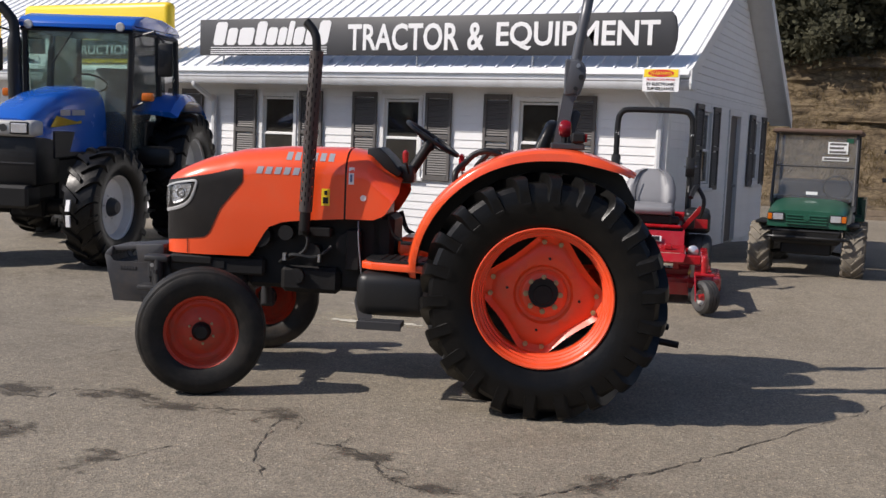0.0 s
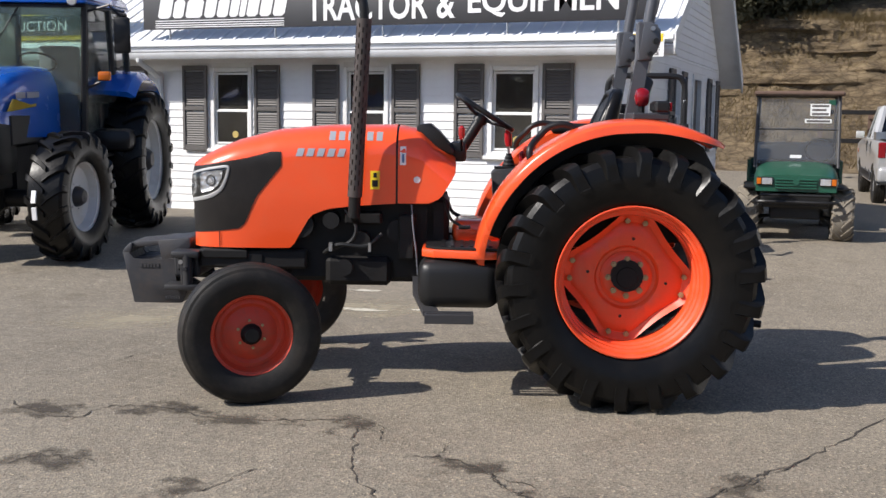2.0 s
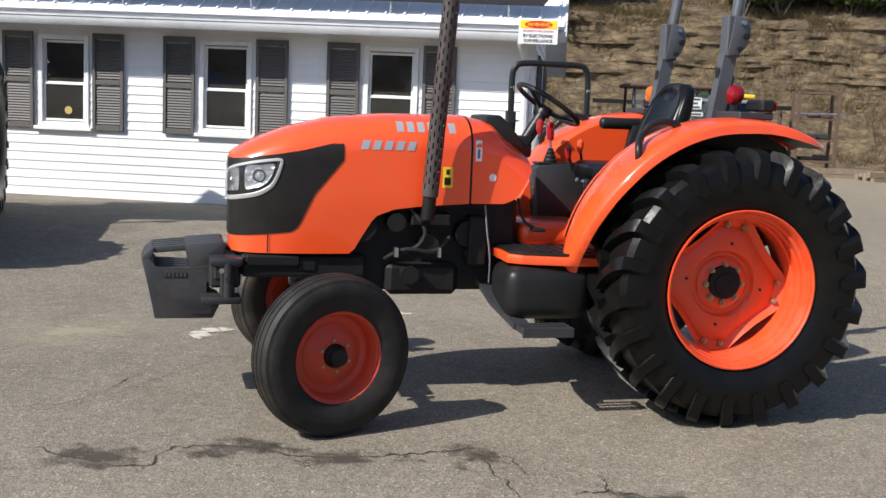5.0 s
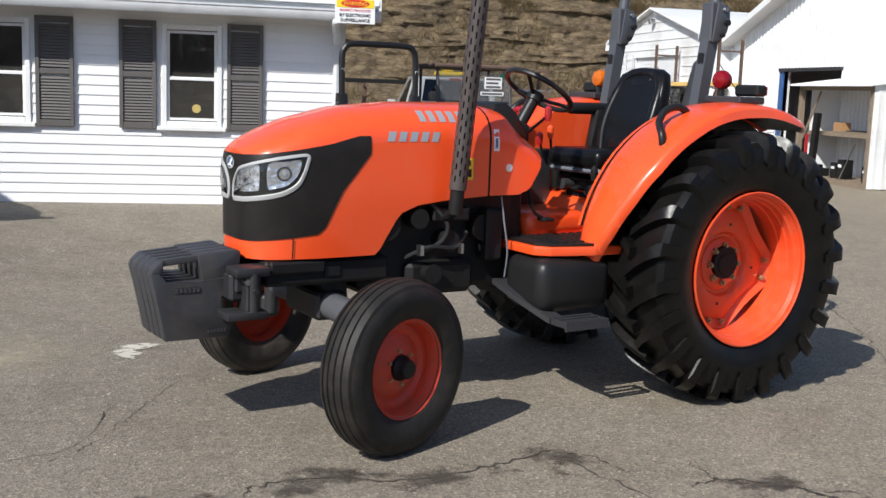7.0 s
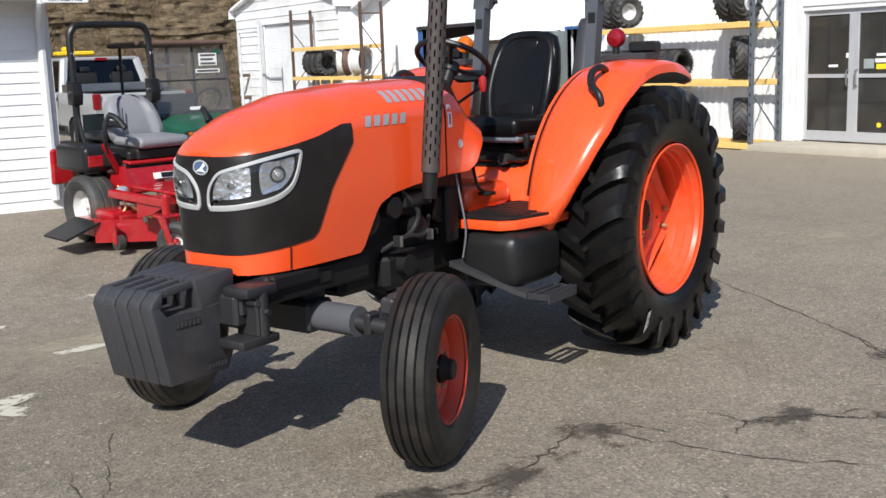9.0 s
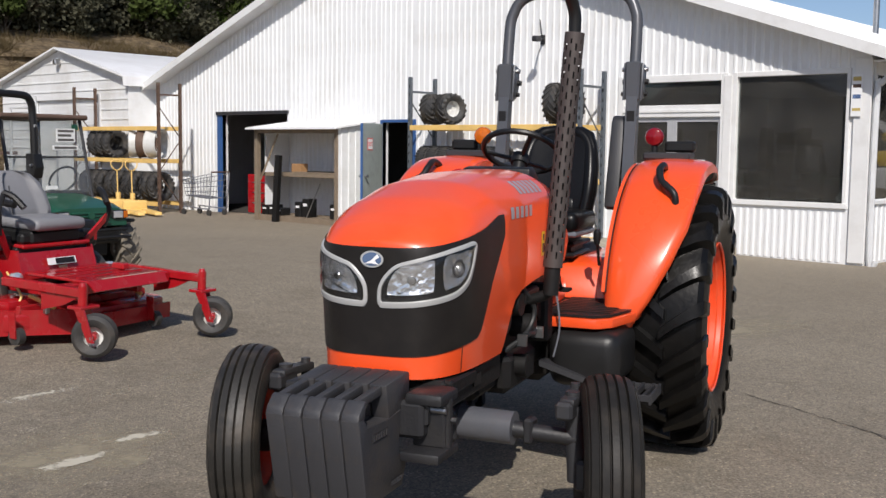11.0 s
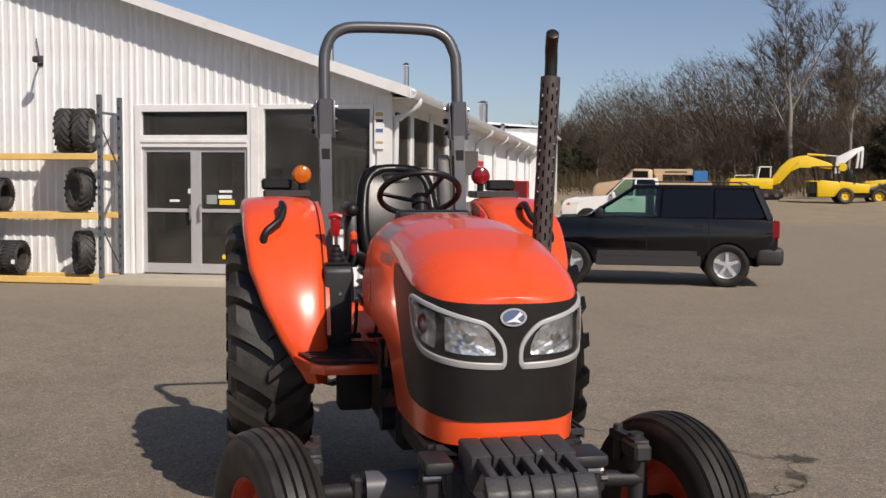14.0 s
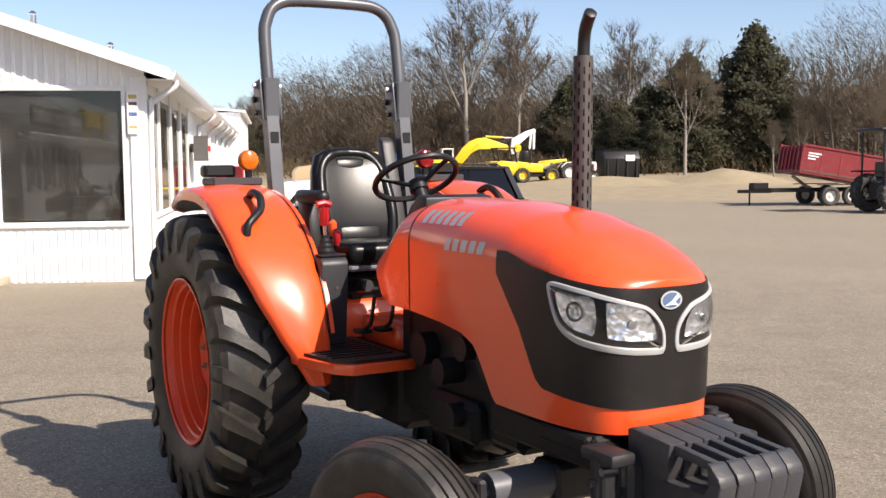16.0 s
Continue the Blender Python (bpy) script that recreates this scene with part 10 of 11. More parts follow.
def excavator():
    T = thing("excavator", pose(57.5, -1.2, gz(57, -1), 0, 0, -90), "yellow tracked excavator with a bent boom and pale stick", "excavator")
    for s in (1, -1):
        tr = part("track", prism(B(), [(0.3, 0.15), (0.6, 0.0), (3.2, 0.0), (3.5, 0.15), (3.5, 0.4), (3.25, 0.55), (0.55, 0.55), (0.3, 0.4)], "y", s * 1.0 - 0.25, s * 1.0 + 0.25, 0.03), M_DARK, T, "dark steel track")
        for k in range(5):
            part("track_roller", cyl(B(), (0.7 + 0.6 * k, s * 1.22, 0.27), (0.7 + 0.6 * k, s * 1.29, 0.27), 0.14, n=12), M_RUST, tr)
    part("turntable", cyl(B(), (1.9, 0, 0.5), (1.9, 0, 0.62), 0.6, n=20), M_DARK, T)
    part("house", prism(B(), [(0.4, 0.62), (2.9, 0.62), (2.9, 1.2), (2.7, 1.27), (0.55, 1.25), (0.4, 1.1)], "y", -1.1, 1.1, 0.05), M_YELLOW, T, "yellow engine house")
    part("house_seam", box(B(), 1.18, 1.2, 1.1, 1.106, 0.68, 1.2), M_DARK, T)
    part("engine_rail", tube(B(), [(0.9, 0.6, 1.27), (0.9, 0.6, 1.42), (2.0, 0.6, 1.45), (2.0, 0.6, 1.27)], 0.025, 6), M_TRIM, T)
    for x in (2.2, 2.95):
        for y in (0.3, 1.05):
            part("cab_post", tube(B(), [(x, y, 1.2), (x + (0.12 if x < 2.5 else 0), y, 1.93)], 0.045, 6), M_TRIM, T)
    part("cab_roof", box(B(), 2.28, 3.02, 0.24, 1.1, 1.9, 1.97, 0.02), M_TRIM, T, "pale cab roof")
    part("cab_window", box(B(), 2.3, 2.92, 0.34, 1.0, 1.27, 1.88, 0.01), M_CARGLASS, T)
    bm = prism(B(), [(2.96, 0.86), (2.9, 1.2), (3.44, 1.94), (3.87, 2.36), (4.4, 2.57), (4.88, 2.62), (6.32, 2.14), (6.42, 1.95), (6.36, 1.8), (5.65, 1.9), (4.5, 1.93), (3.74, 1.56), (3.3, 0.86)], "y", -0.3, 0.0, 0.03)
    part("boom", bm, M_YELLOW, T, "bent yellow boom")
    for s in (0.06, -0.36):
        part("boom_ram", cyl(B(), (3.3, s, 0.95), (4.45, s, 2.22), 0.06, n=10), M_YELLOW, T)
    part("stick_ram", cyl(B(), (4.95, -0.15, 2.68), (6.0, -0.15, 2.62), 0.07, n=10), M_YELLOW, T)
    part("ram_rod", cyl(B(), (6.0, -0.15, 2.62), (6.68, -0.15, 2.58), 0.035, n=8), M_STEEL, T)
    part("stick", prism(B(), [(6.5, 1.55), (6.62, 2.55), (6.85, 2.62), (7.47, 2.98), (8.07, 3.16), (8.15, 2.95), (7.75, 2.78), (7.06, 2.2), (6.8, 1.6)], "y", -0.28, -0.02, 0.02), M_WHITE, T, "pale grey stick")
    part("stick_hub", cyl(B(), (6.95, -0.34, 1.95), (6.95, 0.04, 1.95), 0.25, n=16), M_YELLOW, T)
    for x0, x1 in ((8.05, 8.02), (7.86, 7.76)):
        part("bucket_link", prism(B(), [(x0 - 0.06, 2.95), (x0 + 0.08, 3.05), (x1 + 0.06, 1.9), (x1 - 0.06, 1.86)], "y", -0.25, -0.05, 0.01), M_WHITE, T)


excavator()


def telehandler():
    T = thing("wheel_loader", pose(53.2, -8.35, gz(53.2, -8.4) - 0.03, 0, 0, -90), "yellow wheeled loader with an open canopy frame", "loader")
    for x, r in ((-1.0, 0.44), (0.75, 0.42)):
        for s in (1, -1):
            simple_wheel(T, x, s * 0.8, r, 0.34, 0.24, s, M_TYRE_DUST, M_YELLOW, lugs=16)
    part("chassis", box(B(), -2.8, 1.0, -0.45, 0.45, 0.35, 0.6, 0.03), M_DARK, T)
    part("rear_housing", prism(B(), [(-2.45, 0.38), (-1.55, 0.38), (-1.3, 0.6), (-1.3, 1.2), (-2.2, 1.3), (-2.5, 1.22)], "y", -0.7, 0.7, 0.05), M_YELLOW, T, "yellow rear housing")
    part("radiator", box(B(), -2.85, -2.45, -0.6, 0.6, 0.55, 1.2, 0.04), M_BLACK, T, "black radiator")
    part("radiator_trim", box(B(), -2.9, -2.4, -0.63, 0.63, 1.2, 1.27, 0.02), M_YELLOW, T)
    part("engine_cover", prism(B(), [(-1.6, 0.6), (0.3, 0.6), (0.3, 1.05), (-1.2, 1.25), (-1.6, 1.2)], "y", -0.55, 0.55, 0.04), M_YELLOW, T)
    pn = part("side_panel", prism(B(), [(-0.15, 0.3), (0.0, 1.12), (1.15, 1.12), (1.2, 0.55), (0.6, 0.34)], "y", 0.98, 1.05, 0.02), M_YELLOW, T, "yellow side panel with a pale flash")
    part("panel_flash", prism(B(), [(0.45, 0.95), (0.95, 0.98), (1.1, 0.6), (0.85, 0.72)], "y", 1.05, 1.056), M_WHITE, pn)
    part("panel_slot", box(B(), -0.02, 0.05, 1.05, 1.056, 0.4, 1.0), M_BLACK, pn)
    for x, xt in ((-2.35, -2.5), (-1.3, -1.45), (-0.45, -0.62)):
        for s in (1, -1):
            part("canopy_post", tube(B(), [(x, s * 0.6, 1.15), (xt, s * 0.58, 2.02)], 0.04, 6), M_BLACK, T)
    part("canopy", box(B(), -2.6, -1.3, -0.65, 0.65, 2.0, 2.06, 0.02), M_BLACK, T, "dark canopy frame")
    part("seat", box(box(B(), -1.9, -1.45, -0.25, 0.25, 1.25, 1.4, 0.04), -1.95, -1.82, -0.24, 0.24, 1.35, 1.8, 0.04), M_BLACK, T)
    part("control_pod", box(B(), -0.9, -0.45, -0.3, 0.3, 1.15, 1.85, 0.08, seg=2), M_BLACK, T)
    for s in (1, -1):
        part("arm", prism(B(), [(0.2, 1.12), (0.3, 1.25), (1.7, 1.38), (1.75, 1.25), (1.0, 1.12)], "y", s * 0.5 - 0.08, s * 0.5 + 0.08, 0.02), M_YELLOW, T, "yellow lift arm")
        part("arm_ram", cyl(B(), (0.4, s * 0.35, 0.8), (1.5, s * 0.35, 1.2), 0.04, n=8), M_STEEL, T)


telehandler()


def old_tractor():
    T = thing("old_tractor", pose(53.2, -10.3, gz(53.2, -10.3), 0, 0, -95), "small faded red and white tractor with pale rims", "tractor")
    for s in (1, -1):
        simple_wheel(T, 0, s * 0.6, 0.55, 0.28, 0.31, s, M_TYRE_DUST, M_WHITERIM, "rear_wheel", 16)
        simple_wheel(T, 1.45, s * 0.5, 0.26, 0.15, 0.17, s, M_TYRE_DUST, M_WHITERIM, "front_wheel")
        ft = B()
        skin(ft, [[ft.verts.new((q * math.cos(a), s * y, 0.55 + q * math.sin(a))) for y, q in ((0.45, 0.62), (0.78, 0.62), (0.78, 0.58), (0.45, 0.58))] for a in (radians(15 + 15 * i) for i in range(10))])
        part("fender", ft, M_WHITE, T, "pale curved fender")
        part("roll_post", tube(B(), [(-0.3, s * 0.35, 0.8), (-0.3, s * 0.35, 1.8)], 0.03, 6), M_DARK, T)
    part("engine", box(B(), 0.75, 1.3, -0.22, 0.22, 0.45, 1.05, 0.05, seg=2), M_RED, T, "red engine block")
    hd = part("hood", box(B(), 0.6, 1.6, -0.24, 0.24, 1.02, 1.16, 0.05, seg=2), M_WHITE, T, "faded white hood")
    part("grille", box(B(), 1.5, 1.66, -0.23, 0.23, 0.62, 1.12, 0.05, seg=2), M_WHITE, hd)
    part("transmission", box(B(), -0.3, 0.8, -0.2, 0.2, 0.4, 0.8, 0.03), M_RED, T)
    part("seat", box(box(B(), -0.25, 0.15, -0.22, 0.22, 0.95, 1.05, 0.04), -0.3, -0.2, -0.2, 0.2, 1.0, 1.35, 0.04), M_BLACK, T)
    part("exhaust", cyl(B(), (0.9, 0.15, 1.1), (0.9, 0.15, 1.55), 0.03, n=8), M_DARK, T)
    part("steering_wheel", tube(B(), [Vector((0.42, 0, 1.25)) + (Vector((0.6, 0, 0.6)) * math.cos(a) + Vector((0, 1, 0)) * math.sin(a)) * 0.18 for a in (2 * math.pi * i / 20 for i in range(20))], 0.014, 6, loop=True), M_BLACK, T)


old_tractor()


# trailer red darkened to maroon: the shade on it is in the base colour
M_TRAILER = pmat("faded_maroon_paint", (0.2, 0.012, 0.018), 0.45, var=0.18, scale=3, dirt=(0.14, 0.07, 0.05), dscale=5, damt=0.4)


def dump_trailer():
    T = thing("dump_trailer", pose(29, -13.0, 0.0, 0, 0, -92), "red dump trailer with its bed tipped up", "trailer")
    tilt = Matrix.Translation((2.15, 0, 0.68)) @ Matrix.Rotation(radians(9.5), 4, "Y") @ Matrix.Translation((-1.6, 0, -0.75))
    b = B()
    box(b, -1.7, 2.1, -0.95, 0.95, 0.75, 0.83)
    for s in (1, -1):
        box(b, -1.7, 2.1, s * 0.93 - 0.03, s * 0.93 + 0.03, 0.83, 1.75)
    box(b, -1.72, -1.66, -0.9, 0.9, 0.83, 1.75)
    bed = part("bed", b, M_TRAILER, T, "red steel dump bed", m=tilt)
    for s in (1, -1):
        for i in range(6):
            x = -1.68 + 0.74 * i
            part("bed_stake", box(B(), x, x + 0.07, s * 0.96 - 0.01, s * 0.96 + 0.05, 0.75, 1.78, 0.008), M_TRAILER, bed)
        part("top_rail", box(B(), -1.72, 2.12, s * 0.95 - 0.05, s * 0.95 + 0.05, 1.74, 1.82, 0.01), M_TRAILER, bed)
        for i in range(3):
            part("lettering_bar", box(B(), -1.45, -0.95 - 0.1 * i, s * 0.967 - 0.006, s * 0.967 + 0.006, 1.5 - 0.1 * i, 1.55 - 0.1 * i), M_SIGNWHITE, bed)
        part("rust_strip", box(B(), -1.6, 2.0, s * 0.964 - 0.004, s * 0.964 + 0.006, 0.84, 0.9), M_RUST, bed)
    for i in range(6):
        part("front_rib", box(B(), -1.78, -1.72, -0.85 + 0.3 * i, -0.78 + 0.3 * i, 0.85, 1.75), M_TRAILER, bed)
    part("frame", box(box(B(), -1.9, 2.0, -0.45, -0.35, 0.5, 0.64), -1.9, 2.0, 0.35, 0.45, 0.5, 0.64), M_DARK, T, "dark steel frame")
    part("tongue", prism(B(), [(-1.9, -0.45), (-3.0, -0.05), (-3.0, 0.05), (-1.9, 0.45), (-1.9, 0.35), (-2.8, 0.0), (-1.9, -0.35)], "z", 0.48, 0.6), M_DARK, T)
    part("hitch_box", box(B(), -2.5, -1.9, -0.2, 0.2, 0.6, 0.85, 0.02), M_DARK, T)
    part("jack_leg", cyl(B(), (-2.5, 0.12, 0.0), (-2.5, 0.12, 0.75), 0.035, n=8), M_DARK, T)
    part("lift_ram", cyl(B(), (-0.2, 0, 0.6), (-0.9, 0, 1.1), 0.06, n=8), M_STEEL, T)
    for x in (0.1, 0.95):
        for s in (1, -1):
            simple_wheel(T, x, s * 0.98, 0.36, 0.22, 0.2, s, M_TYRE_DUST, M_WHITERIM)
    for s in (1, -1):
        part("mudguard", box(B(), -0.35, 1.4, s * 0.98 - 0.13, s * 0.98 + 0.13, 0.76, 0.79, 0.01), M_DARK, T)


dump_trailer()


def parked_loader():
    T = thing("canopy_tractor", pose(22.9, -12.6, 0, 0, 0, -88), "dark compact tractor with a canopy beside the trailer", "tractor")
    for s in (1, -1):
        simple_wheel(T, -0.6, s * 0.75, 0.62, 0.36, 0.34, s, M_TYRE_DUST, M_DARK, "rear_wheel", 18)
        simple_wheel(T, 1.2, s * 0.65, 0.42, 0.26, 0.22, s, M_TYRE_DUST, M_WHITERIM, "front_wheel", 16)
        part("fender", box(B(), -1.15, 0.0, s * 0.75 - 0.18, s * 0.75 + 0.18, 1.28, 1.33, 0.02), M_DARK, T)
        for x in (-0.95, 0.35):
            part("canopy_post", tube(B(), [(x, s * 0.6, 0.9), (x, s * 0.58, 2.55)], 0.04, 6), M_BLACK, T)
    part("canopy", box(B(), -1.15, 0.6, -0.75, 0.75, 2.55, 2.66, 0.05, seg=2), M_BLACK, T, "black canopy")
    part("hood", box(B(), 0.5, 1.9, -0.32, 0.32, 0.8, 1.35, 0.08, seg=2), M_DARK, T)
    part("transmission", box(B(), -0.9, 1.2, -0.3, 0.3, 0.4, 0.95, 0.04), M_DARK, T)
    part("seat", box(box(B(), -0.7, -0.2, -0.25, 0.25, 1.0, 1.12, 0.04), -0.75, -0.62, -0.24, 0.24, 1.1, 1.6, 0.04), M_BLACK, T)
    part("steering_wheel", tube(B(), [Vector((0.2, 0, 1.45)) + (Vector((0.7, 0, 0.7)) * math.cos(t) + Vector((0, 1, 0)) * math.sin(t)) * 0.17 for t in (2 * math.pi * i / 20 for i in range(20))], 0.014, 6, loop=True), M_BLACK, T)


parked_loader()


def dumpster():
    T = thing("dumpster", pose(54.5, -13.75, gz(54.5, -14), 0, 0, 180), "big dark green-black refuse container with a pale notice", "dumpster")
    part("body", prism(B(), [(-0.9, 0.15), (0.9, 0.15), (1.0, 1.3), (0.7, 1.75), (-1.0, 1.75)], "y", -1.1, 1.1, 0.02), M_BLACK, T, "dark steel body")
    for y in (-0.9, -0.3, 0.3, 0.9):
        part("rib", box(B(), 0.93, 1.03, y - 0.05, y + 0.05, 0.2, 1.3), M_BLACK, T)
    part("lid", box(B(), -1.0, 0.75, -1.08, 1.08, 1.75, 1.8, 0.02), M_BLACK, T)
    part("notice", box(B(), 0.99, 1.06, 0.2, 0.75, 1.15, 1.5), M_SIGNWHITE, T, m=pose(0, 0, 0))
    for y in (-0.9, 0.9):
        part("caster", cyl(B(), (0.6, y - 0.05, 0.08), (0.6, y + 0.05, 0.08), 0.08, n=12), M_DARK, T)


dumpster()


# ---- shop yard: racks, lean-to, machines, marks on the ground ----
def tyre_mesh(r, w, hole, lugs=0):
    b = B()
    if lugs:
        lug_tyre(b, r, w / 2, hole, r * 0.05, lugs)
        lathe(b, [(-w * 0.36, hole - 0.01), (w * 0.36, hole - 0.01)], 32)
    else:
        h = w / 2
        prof = [(-h * 0.7, hole), (-h * 0.95, hole + (r - hole) * 0.3), (-h, hole + (r - hole) * 0.65), (-h * 0.85, r - 0.015), (-h * 0.45, r), (0, r + 0.002)]
        lathe(b, prof + [(-a, q) for a, q in reversed(prof[:-1])], 32, closed=True)
        for i in range(28):
            for s in (-1, 1):
                a = 2 * math.pi * (i + 0.25 * s) / 28
                box(b, -0.014, 0.014, s * h * 0.45 - h * 0.42, s * h * 0.45 + h * 0.42, r - 0.02, r + 0.008, 0, Matrix.Rotation(a, 4, "Y"))
    return mesh_of("tyre", b, M_TYRE_DUST, 30)


TY_A, TY_B, TY_C = tyre_mesh(0.265, 0.26, 0.15), tyre_mesh(0.3, 0.3, 0.16, 16), tyre_mesh(0.36, 0.26, 0.2, 18)


def loose_tyre(mesh, m, label, rim=None):
    o = new("tyre", mesh)
    o.matrix_basis = m
    tagged(o, label, "tyre", "tyres on the racks")
    if rim:
        b = lathe(B(), [(-0.1, rim), (-0.09, rim * 0.9), (0.0, rim * 0.85), (0.0, rim * 0.35), (0.03, rim * 0.3), (0.03, 0.0)], 24)
        part("rim", b, M_WHITERIM, o, "white rim")
        b = lathe(B(), [(0.1, rim), (0.09, rim * 0.9), (0.02, rim * 0.85), (0.02, 0.0)], 24)
        part("rim", b, M_WHITERIM, o)
    return o


def rack(x0, x1, y0, y1, h, levels, beam, post, label, mid=()):
    T = thing("pallet_rack", pose(0, 0, gz(x0, y0)), label, "storage rack", "racks beside the shop")
    for y in (y0, y1, *mid):
        for x in (x0, x1):
            b = box(B(), x - 0.03, x + 0.03, y - 0.035, y + 0.035, 0, h)
            part("upright", b, post, T, "punched steel upright")
            for i in range(int(h / 0.16)):
                z = 0.08 + 0.16 * i
                part("slot", box(B(), x - 0.033, x - 0.0305, y - 0.012, y + 0.012, z, z + 0.05), M_BLACK, T)
        z = 0.2
        k = 0
        while z < h - 0.5:
            part("brace", tube(B(), [(x0 if k % 2 else x1, y, z), (x1 if k % 2 else x0, y, z + 0.75)], 0.014, 5), post, T)
            z += 0.8
            k += 1
        part("tie_bar", box(B(), x0, x1, y - 0.015, y + 0.015, h - 0.3, h - 0.26), post, T)
    for z in levels:
        for x in (x0, x1):
            part("beam", box(B(), x - 0.05, x + 0.01, y0 + 0.03, y1 - 0.03, z - 0.1, z, 0.006), beam, T, "painted cross beam")
    return T


rack(7.35, 8.05, 13.35, 17.3, 3.0, (0.12, 1.14, 2.08), M_YELLOWBEAM, M_RACKGREY, "grey and yellow pallet rack stacked with new tyres")
for i in range(9):
    loose_tyre(TY_A, pose(7.68, 17.12 - 0.265 * i, 0.12 + 0.272), "new black tyre standing in a row on the rack")
for i in range(8):
    loose_tyre(TY_A, pose(7.68, 17.12 - 0.265 * i, 1.14 + 0.272), "new black tyre standing in a row on the rack")
loose_tyre(TY_C, pose(7.68, 13.82, 0.12 + 0.36, 0, 0, 38), "black lugged tyre turned askew on the rack")
loose_tyre(TY_C, pose(7.68, 13.86, 1.14 + 0.36, 0, 0, 52), "black lugged tyre turned askew on the rack")
loose_tyre(TY_C, pose(7.6, 13.72, 2.08 + 0.36, 0, 0, 10), "knobby tyre with a white rim on the top shelf", 0.2)
loose_tyre(TY_C, pose(7.6, 14.02, 2.08 + 0.36, 0, 0, 10), "knobby tyre on the top shelf")
loose_tyre(TY_B, pose(7.6, 16.5, 2.08 + 0.3, 0, 0, -14), "tyre with a white rim on the top shelf", 0.16)
loose_tyre(TY_B, pose(7.62, 16.95, 2.08 + 0.3, 0, 0, 10), "black lugged tyre on the top shelf")
for y, z in ((15.6, 0.43), (14.9, 0.3), (15.8, 1.42), (16.3, 1.3), (16.6, 0.42)):
    part("tyre_tag", box(B(), 7.403, 7.406, y - 0.03, y + 0.03, z, z + 0.07), M_SIGNWHITE, bpy.data.objects["pallet_rack"])

rack(6.75, 7.35, 24.95, 28.8, 3.1, (0.28, 1.3, 2.08), M_YELLOWBEAM, M_RUST, "rusty pallet rack with tyres and rims beside the shop")
for i in range(9):
    loose_tyre(TY_C, pose(7.0, 25.3 + 0.39 * i, 0.28 + 0.36, 0, 0, 20 * (i % 2)), "used black tyre on the lower shelf")
for i in range(3):
    loose_tyre(TY_C, pose(7.0, 27.3 + 0.36 * i, 1.3 + 0.36, 0, 0, 8 * i), "used black tyre on the middle shelf")
for i in range(3):
    o = tagged(part("spare_wheel", lathe(B(), [(-0.16, 0.34), (-0.15, 0.36), (-0.12, 0.32), (0.1, 0.3), (0.14, 0.34), (0.15, 0.37), (0.16, 0.34)], 32, closed=True), M_WHITERIM if i != 1 else M_RUST, m=pose(6.95, 25.35 + 0.45 * i, 1.3 + 0.37, 0, 0, 25 + 14 * i)), "bare tractor wheel rim on the rack", "wheel rim", "rims on the rack")
for y in (25.15, 25.78):
    J = thing("pallet_jack", pose(6.2, y, gz(6, y), 0, 0, -104), "yellow pallet jack parked by the rack", "pallet jack")
    for q in (-0.2, 0.2):
        part("fork", prism(B(), [(0.0, 0.05), (0.0, 0.17), (0.1, 0.13), (1.05, 0.11), (1.1, 0.06), (1.1, 0.04)], "y", q - 0.08, q + 0.08, 0.008), M_YELLOWBEAM, J)
    part("yoke", prism(B(), [(-0.04, 0.06), (0.06, 0.06), (0.06, 0.3), (0.0, 0.34)], "y", -0.28, 0.28, 0.01), M_YELLOWBEAM, J)
    part("pump", cyl(box(B(), -0.22, -0.04, -0.09, 0.09, 0.1, 0.3, 0.03), (-0.13, 0, 0.28), (-0.13, 0, 0.5), 0.06, n=14), M_YELLOWBEAM, J)
    part("handle_shaft", tube(B(), [(-0.15, 0, 0.3), (-0.2, 0, 1.04)], 0.015, 8), M_YELLOWBEAM, J)
    part("handle_loop", tube(B(), curve([(-0.2, 0.03, 1.02), (-0.205, 0.12, 1.1), (-0.21, 0.14, 1.2), (-0.215, 0.08, 1.26), (-0.215, -0.08, 1.26), (-0.21, -0.14, 1.2), (-0.205, -0.12, 1.1), (-0.2, -0.03, 1.02)], 3), 0.013, 8), M_YELLOWBEAM, J)
    for q in (-0.07, 0.07):
        part("steer_wheel", cyl(B(), (-0.13, q - 0.035, 0.09), (-0.13, q + 0.035, 0.09), 0.09, n=16), M_DARK, J)


